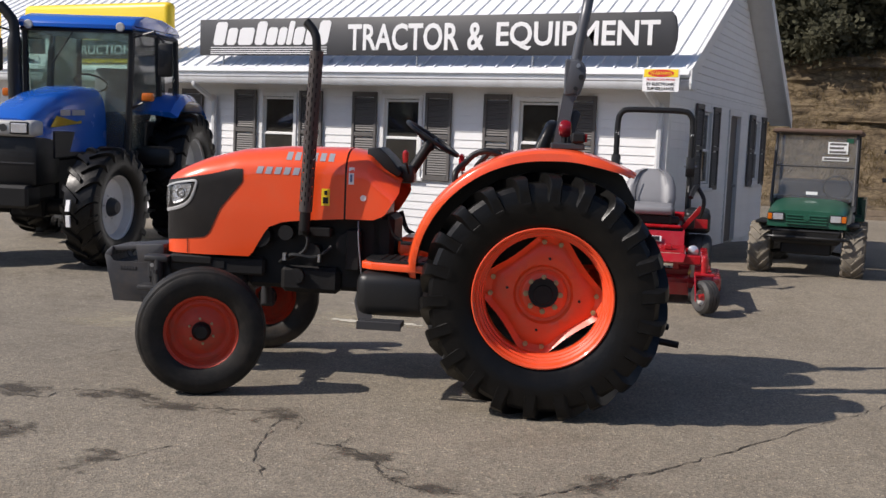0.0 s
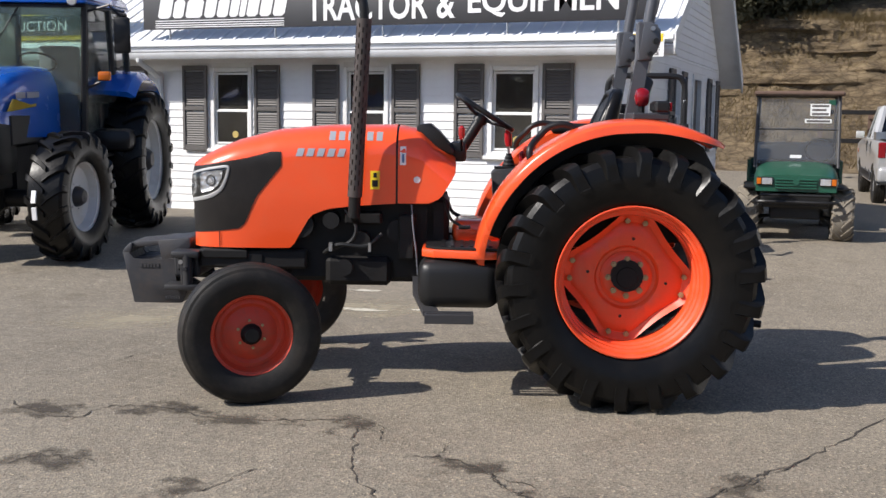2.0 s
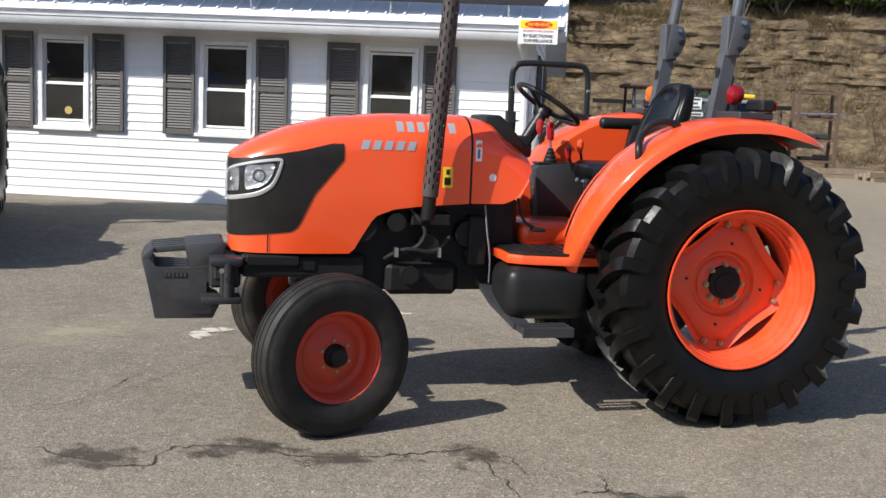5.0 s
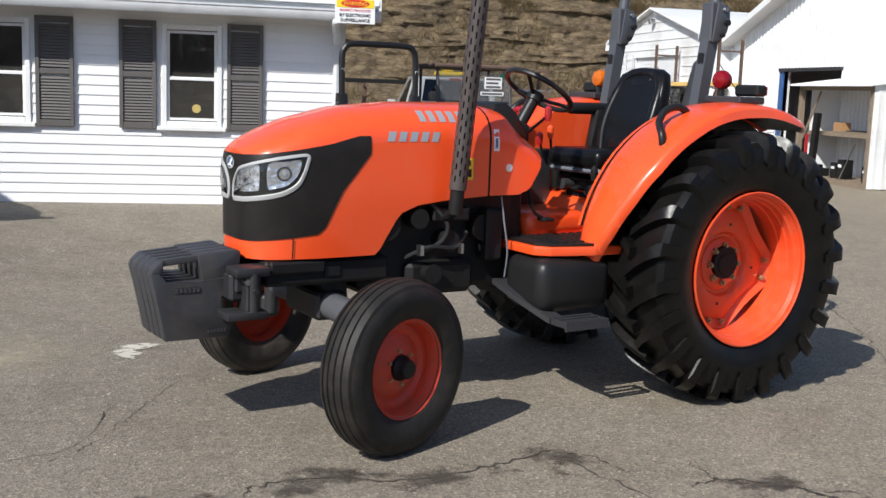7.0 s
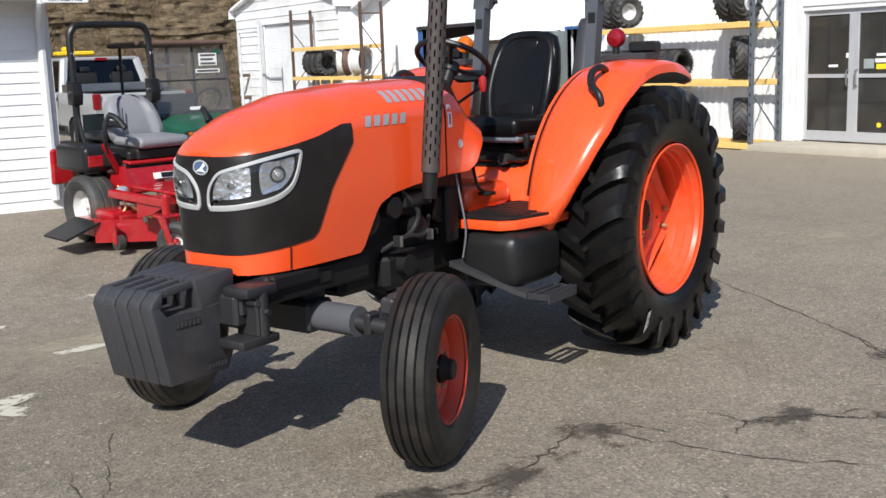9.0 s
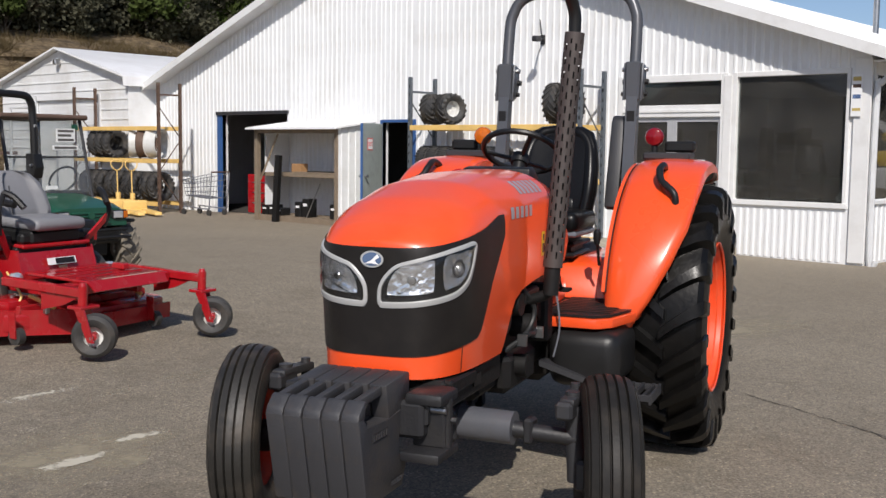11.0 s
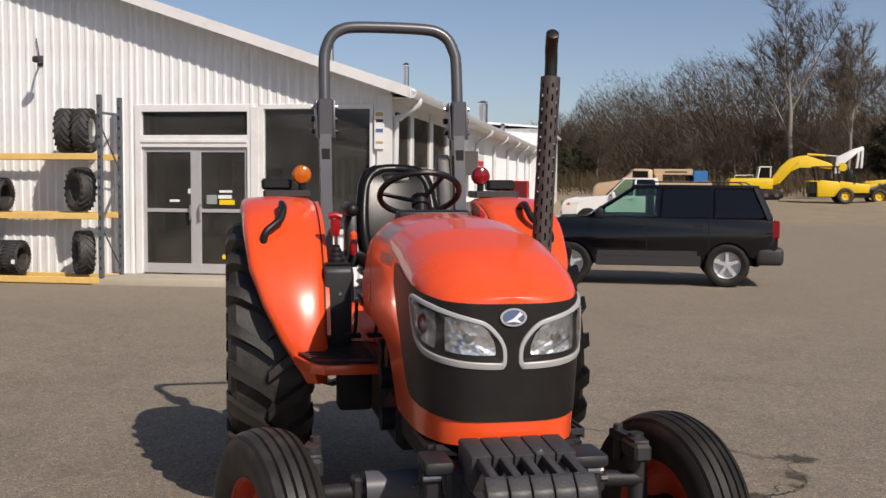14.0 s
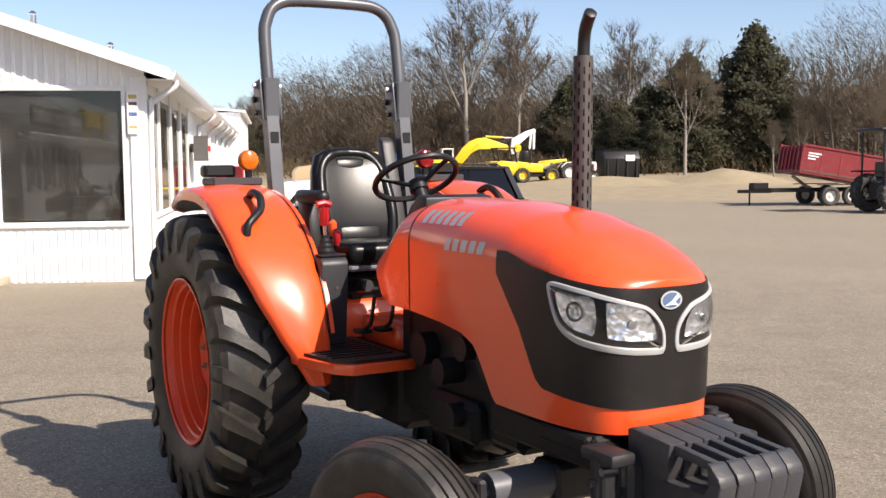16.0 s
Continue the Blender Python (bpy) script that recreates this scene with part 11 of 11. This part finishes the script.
def shopping_cart():
    T = thing("hand_cart", pose(7.45, 24.15, 0.0, 0, 0, -82), "bare metal wire cart leaning against the shop", "cart")
    M_WIRE = M_GREYLT

    def grid(name, a, b, c, d, n, k):
        bm = B()
        a, b, c, d = (Vector(p) for p in (a, b, c, d))
        for i in range(n + 1):
            tube(bm, [a.lerp(b, i / n), d.lerp(c, i / n)], 0.006, 4)
        for i in range(k + 1):
            tube(bm, [a.lerp(d, i / k), b.lerp(c, i / k)], 0.008, 4)
        part(name, bm, M_WIRE, T, "grey wire grid")
    for s in (1, -1):
        grid("basket_side", (-0.4, s * 0.2, 0.45), (0.42, s * 0.27, 0.4), (0.52, s * 0.3, 0.98), (-0.48, s * 0.22, 0.82), 9, 4)
        part("lower_frame", tube(B(), curve([(-0.42, s * 0.22, 0.2), (0.4, s * 0.28, 0.16), (0.47, s * 0.28, 0.3), (0.56, s * 0.29, 1.02)], 4), 0.016, 6), M_WIRE, T)
        for x in (-0.42, 0.42):
            part("wheel", cyl(B(), (x, s * 0.25 - 0.02, 0.07), (x, s * 0.25 + 0.02, 0.07), 0.07, n=16), M_TYRE_DUST, T)
            part("caster_fork", tube(B(), [(x, s * 0.25, 0.08), (x, s * 0.25, 0.2)], 0.016, 6), M_WIRE, T)
    grid("basket_floor", (-0.4, -0.2, 0.45), (0.42, -0.27, 0.4), (0.42, 0.27, 0.4), (-0.4, 0.2, 0.45), 8, 5)
    grid("basket_front", (-0.4, -0.2, 0.45), (-0.4, 0.2, 0.45), (-0.48, 0.22, 0.82), (-0.48, -0.22, 0.82), 5, 4)
    part("push_bar", tube(B(), [(0.56, -0.3, 1.02), (0.56, 0.3, 1.02)], 0.018, 8), M_RUST, T)


shopping_cart()


def lean_to():
    T = thing("lean_to", pose(0, 0, 0), "white sheet-metal lean-to with an open front and a shelf", "shelter")
    x0, x1, ya, yb = 7.3, 8.28, 19.28, 22.05
    part("roof", prism(B(), [(x0 - 0.2, 2.04), (x1, 2.2), (x1, 2.17), (x0 - 0.2, 2.0)], "y", ya - 0.1, yb + 0.06), M_ROOFMETAL, T, "white corrugated roof")
    for i in range(13):
        y = ya - 0.08 + 0.22 * i
        part("roof_rib", slab(((x0 - 0.2, y, 2.05), (x1, y, 2.21), (x1, y + 0.05, 2.21), (x0 - 0.2, y + 0.05, 2.05)), 0.02), M_ROOFMETAL, T)
    part("side_sheet", prism(B(), [(x0, 0.02), (x1, 0.02), (x1, 2.165), (x0, 2.02)], "y", ya, ya + 0.03), M_SHEET, T, "white ribbed side sheet")
    for i in range(5):
        x = x0 + 0.1 + 0.2 * i
        part("sheet_rib", box(B(), x - 0.025, x + 0.025, ya - 0.018, ya, 0.02, 2.0 + 0.11 * (x - x0)), M_SHEET, T)
    part("far_side_sheet", prism(B(), [(x0 + 0.3, 0.02), (x1, 0.02), (x1, 2.165), (x0 + 0.3, 2.05)], "y", yb - 0.03, yb), M_SHEET, T)
    for y in (ya + 0.06, yb - 0.08):
        part("post", box(B(), x0 - 0.02, x0 + 0.08, y - 0.05, y + 0.05, 0, 2.05), M_WOOD, T, "grey timber post")
    part("header", box(B(), x0 - 0.02, x0 + 0.03, ya + 0.1, yb - 0.1, 1.92, 2.03), M_WOOD, T)
    part("shelf", box(B(), x0 + 0.15, x1 - 0.02, ya + 0.05, yb - 0.05, 0.98, 1.06, 0.006), M_WOOD, T, "rough timber shelf")
    part("shelf_brace", tube(B(), [(x0 + 0.1, yb - 0.1, 0.9), (x0 + 0.1, yb - 0.7, 1.9)], 0.03, 4), M_WOOD, T)
    rnd = random.Random(3)
    for i in range(3):
        y = ya + 0.22 + 0.88 * i
        P = thing("pallet", pose(7.8, y + 0.3, 0.0), "worn wooden pallet on the ground", "pallet", "pallets in the lean-to")
        for k in range(5):
            part("slat", box(B(), -0.45, 0.45, -0.42 + 0.19 * k, -0.3 + 0.19 * k, 0.1, 0.12), M_WOOD, P)
        for x in (-0.43, 0.0, 0.4):
            part("runner", box(B(), x - 0.03, x + 0.04, -0.42, 0.46, 0.0, 0.1), M_WOOD, P)
        for k in range(rnd.choice((1, 2, 3))):
            yy = y + 0.12 + 0.25 * k
            h = rnd.uniform(0.16, 0.42)
            bt = part("battery", box(B(), 7.45, 7.7, yy - 0.1, yy + 0.1, 0.12, 0.12 + h, 0.01), rnd.choice((M_BLACK, M_BLACK, M_DARK)))
            tagged(bt, "black boxed part standing on a pallet", "crate", "goods in the lean-to")
            part("label", box(B(), 7.445, 7.449, yy - 0.06, yy + 0.06, 0.12 + h * 0.6, 0.12 + h * 0.75), M_SIGNWHITE, bt)
    b = part("timber_post", box(B(), -0.06, 0.06, -0.06, 0.06, 0, 1.45, 0.005), M_DARK, m=pose(7.2, 21.2, 0, 4, 0, 10))
    tagged(b, "dark timber leaning against the shelf", "timber")
    for k, (y0, y1, dz, mt) in enumerate(((19.5, 21.0, 0.03, M_WOOD), (19.7, 20.6, 0.05, M_DARK), (20.9, 21.2, 0.2, M_CARD))):
        o = part("plank" if k < 2 else "carton", box(B(), 7.5 + 0.08 * k, 7.68 + 0.1 * k, y0, y1, 1.064, 1.064 + dz, 0.003), mt)
        tagged(o, "board lying on the lean-to shelf" if k < 2 else "small carton on the lean-to shelf", "plank" if k < 2 else "box")
    o = tagged(part("pry_bar", tube(B(), [(7.36, 20.35, 0.13), (7.44, 20.0, 0.86)], 0.012, 5), M_STEEL), "thin steel bar leaning in the lean-to", "bar")


lean_to()


def open_door():
    T = thing("open_door", pose(8.27, 19.0, 0.03, 0, 0, 198), "grey-green steel door standing open, red exit sign on it", "door")
    part("leaf", box(B(), 0.0, 0.88, -0.022, 0.022, 0.0, 2.1, 0.004), M_GREYDOOR, T, "grey-green steel leaf")
    part("edge", box(B(), 0.88, 0.9, -0.024, 0.024, 0.0, 2.1), M_BLUEPAINT, T, "blue painted edge")
    for s in (1, -1):
        part("knob", lathe(B(), [(0.024 * s, 0.015), (0.06 * s, 0.015), (0.065 * s, 0.03), (0.1 * s, 0.03), (0.105 * s, 0.0)], 14, "y", (0.8, 0, 1.02)), M_STEEL, T)
        g = part("exit_sign", box(B(), 0.46, 0.68, s * 0.024 - 0.003, s * 0.024 + 0.003, 1.55, 1.8), M_SIGNRED, T, "white sign with red border and letters")
        part("exit_field", box(B(), 0.475, 0.665, s * 0.0285 - 0.0015, s * 0.0285 + 0.0015, 1.57, 1.78), M_SIGNWHITE, g)
        text_mesh("exit_text", "EXIT", M_SIGNRED, 0.12, g, Matrix.Translation((0.57, s * 0.031, 1.635)) @ pose(0, 0, 0, 0, 0, 0 if s < 0 else 180), 0.72, 0.001)
    c = tagged(part("carton", box(B(), 8.52, 8.95, 18.16, 18.66, 0.02, 0.62, 0.01), M_CARD), "brown cardboard carton just inside the doorway", "box")
    part("carton_tape", box(B(), 8.517, 8.953, 18.38, 18.44, 0.1, 0.623), M_DECAL, c)


open_door()
r = tagged(part("red_cabinet", box(B(), 8.7, 9.2, 23.2, 24.1, 0.0, 0.95, 0.02), M_RED), "red tool chest inside the workshop opening", "tool chest")
for z in (0.2, 0.45, 0.7):
    part("drawer", box(B(), 8.69, 8.7, 23.25, 24.05, z - 0.1, z + 0.1, 0.004), M_RED, r)
    part("drawer_pull", box(B(), 8.675, 8.69, 23.4, 23.9, z + 0.05, z + 0.07), M_STEEL, r)


def vending():
    T = thing("vending_machine", pose(24.3, 8.36, 0.03) @ Matrix.Diagonal((1, 0.95, 0.9, 1)), "red drink vending machine with white script shapes", "vending machine")
    part("cabinet", box(B(), 0.0, 0.8, -0.5, 0.5, 0.05, 1.83, 0.02), M_COLARED, T, "red cabinet")
    part("front_panel", box(B(), -0.02, -0.001, -0.04, 0.48, 0.1, 1.8, 0.006), M_COLARED, T)
    # dark strip on the front paints in the side that lies in shade
    part("selection_panel", box(B(), -0.03, -0.001, -0.48, -0.06, 0.1, 1.8, 0.006), M_COLASHADE, T, "dark red strip painted as the cabinet's shaded side")
    part("coin_plate", box(B(), -0.036, -0.03, -0.4, -0.28, 0.95, 1.2), M_STEEL, T)
    part("foot", box(B(), 0.05, 0.75, -0.45, 0.45, -0.05, 0.05), M_BLACK, T)
    for k, (z0, z1) in enumerate(((0.25, 0.8), (0.95, 1.6))):
        for j in range(4):
            z = z0 + (z1 - z0) * j / 4
            p = curve([(-0.024, 0.4, z + 0.02), (-0.024, 0.2, z + 0.1), (-0.024, 0.28, z + 0.14), (-0.024, 0.08, z + 0.16)], 4)
            part("script_stroke", tube(B(), p, 0.022, 5), M_SIGNWHITE, T)
    R2 = thing("yellow_barrier", pose(23.4, 8.15, 0.03), "yellow steel guard rail beside the vending machine", "railing")
    for y in (-0.85, 0.55):
        part("post", cyl(B(), (0, y, 0), (0, y, 1.05), 0.035, n=10), M_SIGNYELLOW, R2)
    part("rail", cyl(B(), (0, -0.85, 1.02), (0, 0.55, 1.02), 0.03, n=8), M_SIGNYELLOW, R2)
    tagged(part("yellow_kerb", box(B(), 22.6, 24.3, 8.0, 8.7, -0.05, 0.16, 0.03), M_SIGNYELLOW), "yellow painted concrete block by the shop wall", "kerb")
    C = thing("lawn_chair", pose(28.5, 7.9, 0.02, 0, 0, 200), "pale plastic chair beside the shop wall", "chair")
    part("seat", box(B(), -0.22, 0.22, -0.22, 0.22, 0.42, 0.45, 0.01), M_WHITE, C)
    part("backrest", box(B(), -0.25, -0.21, -0.22, 0.22, 0.45, 0.85, 0.01), M_WHITE, C)
    for x in (-0.2, 0.2):
        for y in (-0.2, 0.2):
            part("leg", cyl(B(), (x, y, 0), (x, y, 0.42), 0.02, n=6), M_WHITE, C)


vending()


def carport():
    T = thing("metal_shed", pose(0, 0, 0.1), "white metal garage with a roll-up door behind the shop", "building")
    x, ya, yb, ap, ez, az = 7.5, 27.45, 34.3, 30.85, 3.25, 4.12
    dr = (28.9, 32.3, 2.75)
    b = B()
    for a, e in ((ya, dr[0]), (dr[1], yb)):
        box(b, x, x + 0.08, a, e, -0.2, ez - 0.1)
    prism(b, [(dr[0], dr[2]), (dr[1], dr[2]), (dr[1], ez), (dr[0], ez)], "x", x, x + 0.08)
    prism(b, [(ya, ez - 0.1), (dr[0], ez - 0.1), (dr[0], ez), (dr[1], ez), (dr[1], ez - 0.1), (yb, ez - 0.1), (yb, ez), (ap, az), (ya, ez)], "x", x, x + 0.08)
    w = part("front_wall", b, M_SHEET, T, "white panelled front")
    z = 0.1
    while z < az - 0.1:
        a = ya if z < ez else ya + (z - ez) / (az - ez) * (ap - ya)
        e = yb if z < ez else yb - (z - ez) / (az - ez) * (yb - ap)
        for s, q in (((a, min(e, dr[0])), (max(a, dr[1]), e)) if z < dr[2] else ((a, e),)):
            if q - s > 0.1:
                part("panel_strip", box(B(), x - 0.018, x, s, q, z, z + 0.03), M_SHEET, w)
        z += 0.26
    part("side_wall", box(B(), x + 0.08, x + 8, ya, ya + 0.06, -0.2, ez), M_SHEET, T)
    part("side_wall", box(B(), x + 0.08, x + 8, yb - 0.06, yb, -0.2, ez), M_SHEET, T)
    rnd = [(ya - 0.12, ez - 0.22), (ya - 0.1, ez + 0.02), (ya + 0.1, ez + 0.12), (ap, az + 0.06), (yb - 0.1, ez + 0.12), (yb + 0.1, ez + 0.02), (yb + 0.12, ez - 0.22), (yb + 0.08, ez - 0.22), (yb + 0.06, ez), (ap, az + 0.02), (ya - 0.06, ez), (ya - 0.08, ez - 0.22)]
    part("roof", prism(B(), rnd, "x", x - 0.2, x + 8.2), M_ROOFMETAL, T, "rounded white metal roof")
    d = part("roll_door", box(B(), x + 0.1, x + 0.14, dr[0], dr[1], -0.1, dr[2]), M_SHEET, T, "white roll-up door")
    z = 0.0
    while z < dr[2] - 0.05:
        part("door_slat", box(B(), x + 0.088, x + 0.1, dr[0], dr[1], z, z + 0.05), M_SHEET, d)
        z += 0.085
    for y in (dr[0] - 0.06, dr[1] + 0.06):
        part("door_jamb", box(B(), x - 0.03, x + 0.02, y - 0.06, y + 0.06, -0.1, dr[2] + 0.1), M_GUTTER, T)
    part("gable_lamp", box(B(), x - 0.2, x - 0.02, ap - 0.08, ap + 0.08, az - 0.42, az - 0.26, 0.03), M_STEEL, T)
    b = tagged(part("pipe_frame", tube(tube(B(), [(6.4, 30.2, 0), (6.4, 30.2, 2.9)], 0.04, 6), [(6.4, 31.6, 0), (6.4, 31.6, 2.6), (6.4, 30.2, 2.6)], 0.04, 6), M_GUTTER), "pale pipe frame standing before the garage", "frame")


carport()


def stock_rack():
    T = thing("steel_stock_rack", pose(0, 32.2, 0.01), "dark steel cantilever rack with timber and pipe", "storage rack")
    for x in (-2.2, -0.9, 0.4, 1.7, 3.0):
        part("post", box(B(), x - 0.06, x + 0.06, -0.06, 0.06, 0, 1.85), M_RUST, T)
        for z in (1.0, 1.75):
            part("arm", box(B(), x - 0.05, x + 0.05, -0.6, 0.3, z - 0.08, z), M_RUST, T)
    for z in (1.0, 1.78):
        part("rail", box(B(), -2.4, 3.2, -0.55, -0.45, z, z + 0.12, 0.01), M_DARK, T)
    for k in range(7):
        o = part("timber", box(B(), -2.0 + 0.3 * (k % 3), 2.5 + 0.2 * (k % 4), -0.42 + 0.11 * k, -0.34 + 0.11 * k, 1.0, 1.08 + 0.02 * (k % 3)), M_WOOD if k % 2 else M_RUST, T)
    tagged(part("yellow_plough", box(box(B(), 1.2, 2.2, 31.8, 32.3, 2.08, 2.2, 0.03), 1.4, 1.7, 31.9, 32.2, 2.2, 2.32, 0.03), M_YELLOW), "small yellow implement lying on the stock rack", "implement")
    for k, (x, y) in enumerate(((3.0, 30.6), (4.6, 31.0), (-3.0, 30.8), (5.6, 30.2))):
        P = thing("timber_stack", pose(x, y, gz(x, y), 0, 0, 8 * k), "low stack of weathered boards on the ground", "lumber", "stacks along the bank")
        for j in range(5):
            part("board", box(B(), -0.8, 0.8, -0.4 + 0.16 * j, -0.26 + 0.16 * j, 0.0 + 0.1 * (j % 2), 0.09 + 0.1 * (j % 2) + 0.06 * (j % 3)), M_WOOD, P)
    U = thing("steel_shelf", pose(3.4, 32.0, 0.0), "open dark steel shelf frame loaded with scrap parts", "storage rack")
    for x in (0.0, 1.1):
        for y in (-0.3, 0.5):
            part("upright", box(B(), x - 0.045, x + 0.045, y - 0.045, y + 0.045, 0, 2.35, 0.005), M_RUST, U)
    for k, z in enumerate((0.35, 0.95, 1.55, 2.28)):
        part("shelf", box(B(), 0.046, 1.054, -0.3, 0.5, z, z + 0.06, 0.005), M_RUST, U)
        if k < 3:
            part("scrap_part", box(box(B(), 0.15 + 0.1 * k, 0.6, -0.2, 0.2, z + 0.06, z + 0.16 + 0.04 * k, 0.02), 0.62, 0.95, -0.1, 0.3, z + 0.06, z + 0.22, 0.03), (M_DARK, M_GREYMET, M_RUST)[k], U)
    part("scrap_rod", cyl(B(), (-0.1, -0.28, 1.72), (1.3, -0.3, 1.74), 0.035, n=10), M_STEEL, U)
    F = thing("rail_fence", pose(0, 0, 0), "dark timber rail fence at the foot of the bank", "fence")
    for i in range(8):
        x = 6.5 + 1.9 * i
        z = gz(x, 33.5)
        part("post", box(B(), x - 0.06, x + 0.06, 33.44, 33.56, z - 0.1, z + 1.5), M_RUST, F)
        if i < 7:
            for h in (0.6, 1.3):
                part("rail", box(B(), x + 0.06, x + 1.84, 33.46, 33.54, z + h, z + h + 0.1), M_RUST, F)


stock_rack()

# cracks and marks in the asphalt
CRACKS = (
    (((-5.53, 4.65), (-4.95, 4.50), (-4.87, 4.78), (-4.56, 4.88), (-4.25, 4.80), (-3.88, 4.92), (-3.50, 5.11)), 0.035),
    (((-4.68, 3.79), (-4.62, 3.95), (-4.33, 3.99)), 0.03),
    (((-3.50, 5.11), (-3.39, 4.77), (-3.19, 4.36), (-2.91, 4.02)), 0.022),
    (((-3.50, 5.11), (-3.34, 5.0), (-3.24, 4.79)), 0.018),
    (((-3.05, 4.62), (-2.88, 4.67), (-2.67, 4.59), (-2.48, 4.40), (-2.33, 4.29)), 0.03),
    (((-1.63, 4.68), (-1.46, 4.95), (-1.28, 5.35), (-1.02, 5.98), (-0.69, 6.86), (-0.47, 7.36), (-0.15, 8.45)), 0.022),
    (((-3.80, 3.57), (-3.65, 3.89), (-3.59, 4.24)), 0.02),
    (((-6.22, 5.11), (-5.66, 5.33), (-5.52, 5.97)), 0.013),
    (((-1.29, 5.28), (-1.45, 5.04), (-1.59, 4.70), (-1.79, 4.38), (-1.85, 4.17)), 0.028),
    (((-1.79, 4.38), (-2.23, 4.29), (-2.53, 4.45), (-2.59, 4.68)), 0.02),
    (((-5.19, 6.46), (-5.34, 6.07), (-5.46, 5.62), (-5.59, 5.31), (-5.73, 5.13)), 0.012),
    (((-2.93, 4.92), (-2.90, 4.68), (-2.68, 4.57), (-2.31, 4.43)), 0.02),
    (((12.1, -3.6), (10.6, -3.4), (9.13, -3.29)), 0.03),
    (((1.48, 3.81), (1.39, 3.37)), 0.02),
)
for i, (pts, width) in enumerate(CRACKS):
    crack(pts, width * 0.7, 30 + i)


def paint_mark(x, y, w, d, turn, seed, material, name, label):
    """A ragged flat patch on the asphalt."""
    rnd = random.Random(seed)
    bm = B()
    c, q = math.cos(radians(turn)), math.sin(radians(turn))
    v = []
    for i in range(26):
        t = 2 * math.pi * i / 26
        k = rnd.uniform(0.85, 1.0)
        a, b = w * k * math.cos(t), d * k * math.sin(t)
        px, py = x + a * c - b * q, y + a * q + b * c
        v.append(bm.verts.new((px, py, gz(px, py) + (0.003 if material == M_STAIN else 0.002 if material == M_WORN else 0.005) + 0.0002 * (seed % 7))))
    bm.faces.new(v)
    tagged(part(name, bm, material, smooth=0), label, "ground mark", "marks on the asphalt", "structure")


for i, (x, y, w, d, turn) in enumerate(((-5.48, 7.2, 0.24, 0.075, 26), (-5.53, 7.03, 0.2, 0.075, -50), (-4.9, 8.0, 0.32, 0.07, 10), (-4.4, 8.2, 0.26, 0.06, -5), (-4.3, 9.5, 0.45, 0.09, 8), (-5.3, 8.9, 0.3, 0.06, 12))):
    paint_mark(x, y, w, d, turn, 60 + i, M_CHALK, "paint_mark", "worn whitish paint mark on the asphalt")
for i, (x, y, w, d, turn) in enumerate(((-5.0, 8.1, 1.3, 0.5, 25), (-6.4, 6.9, 1.1, 0.5, 30), (-3.2, 9.4, 1.2, 0.5, 15), (1.5, 7.5, 1.4, 0.5, -10))):
    paint_mark(x, y, w, d, turn, 70 + i, M_WORN, "worn_patch", "pale worn patch of asphalt")
for i, (x, y, w, d, turn) in enumerate(((-5.2, 4.58, 0.5, 0.2, -8), (-4.65, 4.85, 0.4, 0.2, 5), (-4.1, 4.86, 0.55, 0.15, 5), (-4.6, 3.9, 0.4, 0.2, 20), (-2.75, 4.62, 0.4, 0.14, -10), (-1.55, 4.8, 0.25, 0.14, 60), (-3.5, 5.0, 0.3, 0.16, 40), (-3.75, 3.8, 0.3, 0.16, 70), (-5.6, 4.2, 0.35, 0.16, 0), (-6.5, 4.4, 0.5, 0.2, 10), (-2.2, 4.35, 0.35, 0.14, 0), (-1.75, 4.3, 0.3, 0.15, 70))):
    paint_mark(x, y, w * 1.25, d * 1.45, turn, 80 + i, M_STAIN, "damp_stain", "dark damp stain on the asphalt")
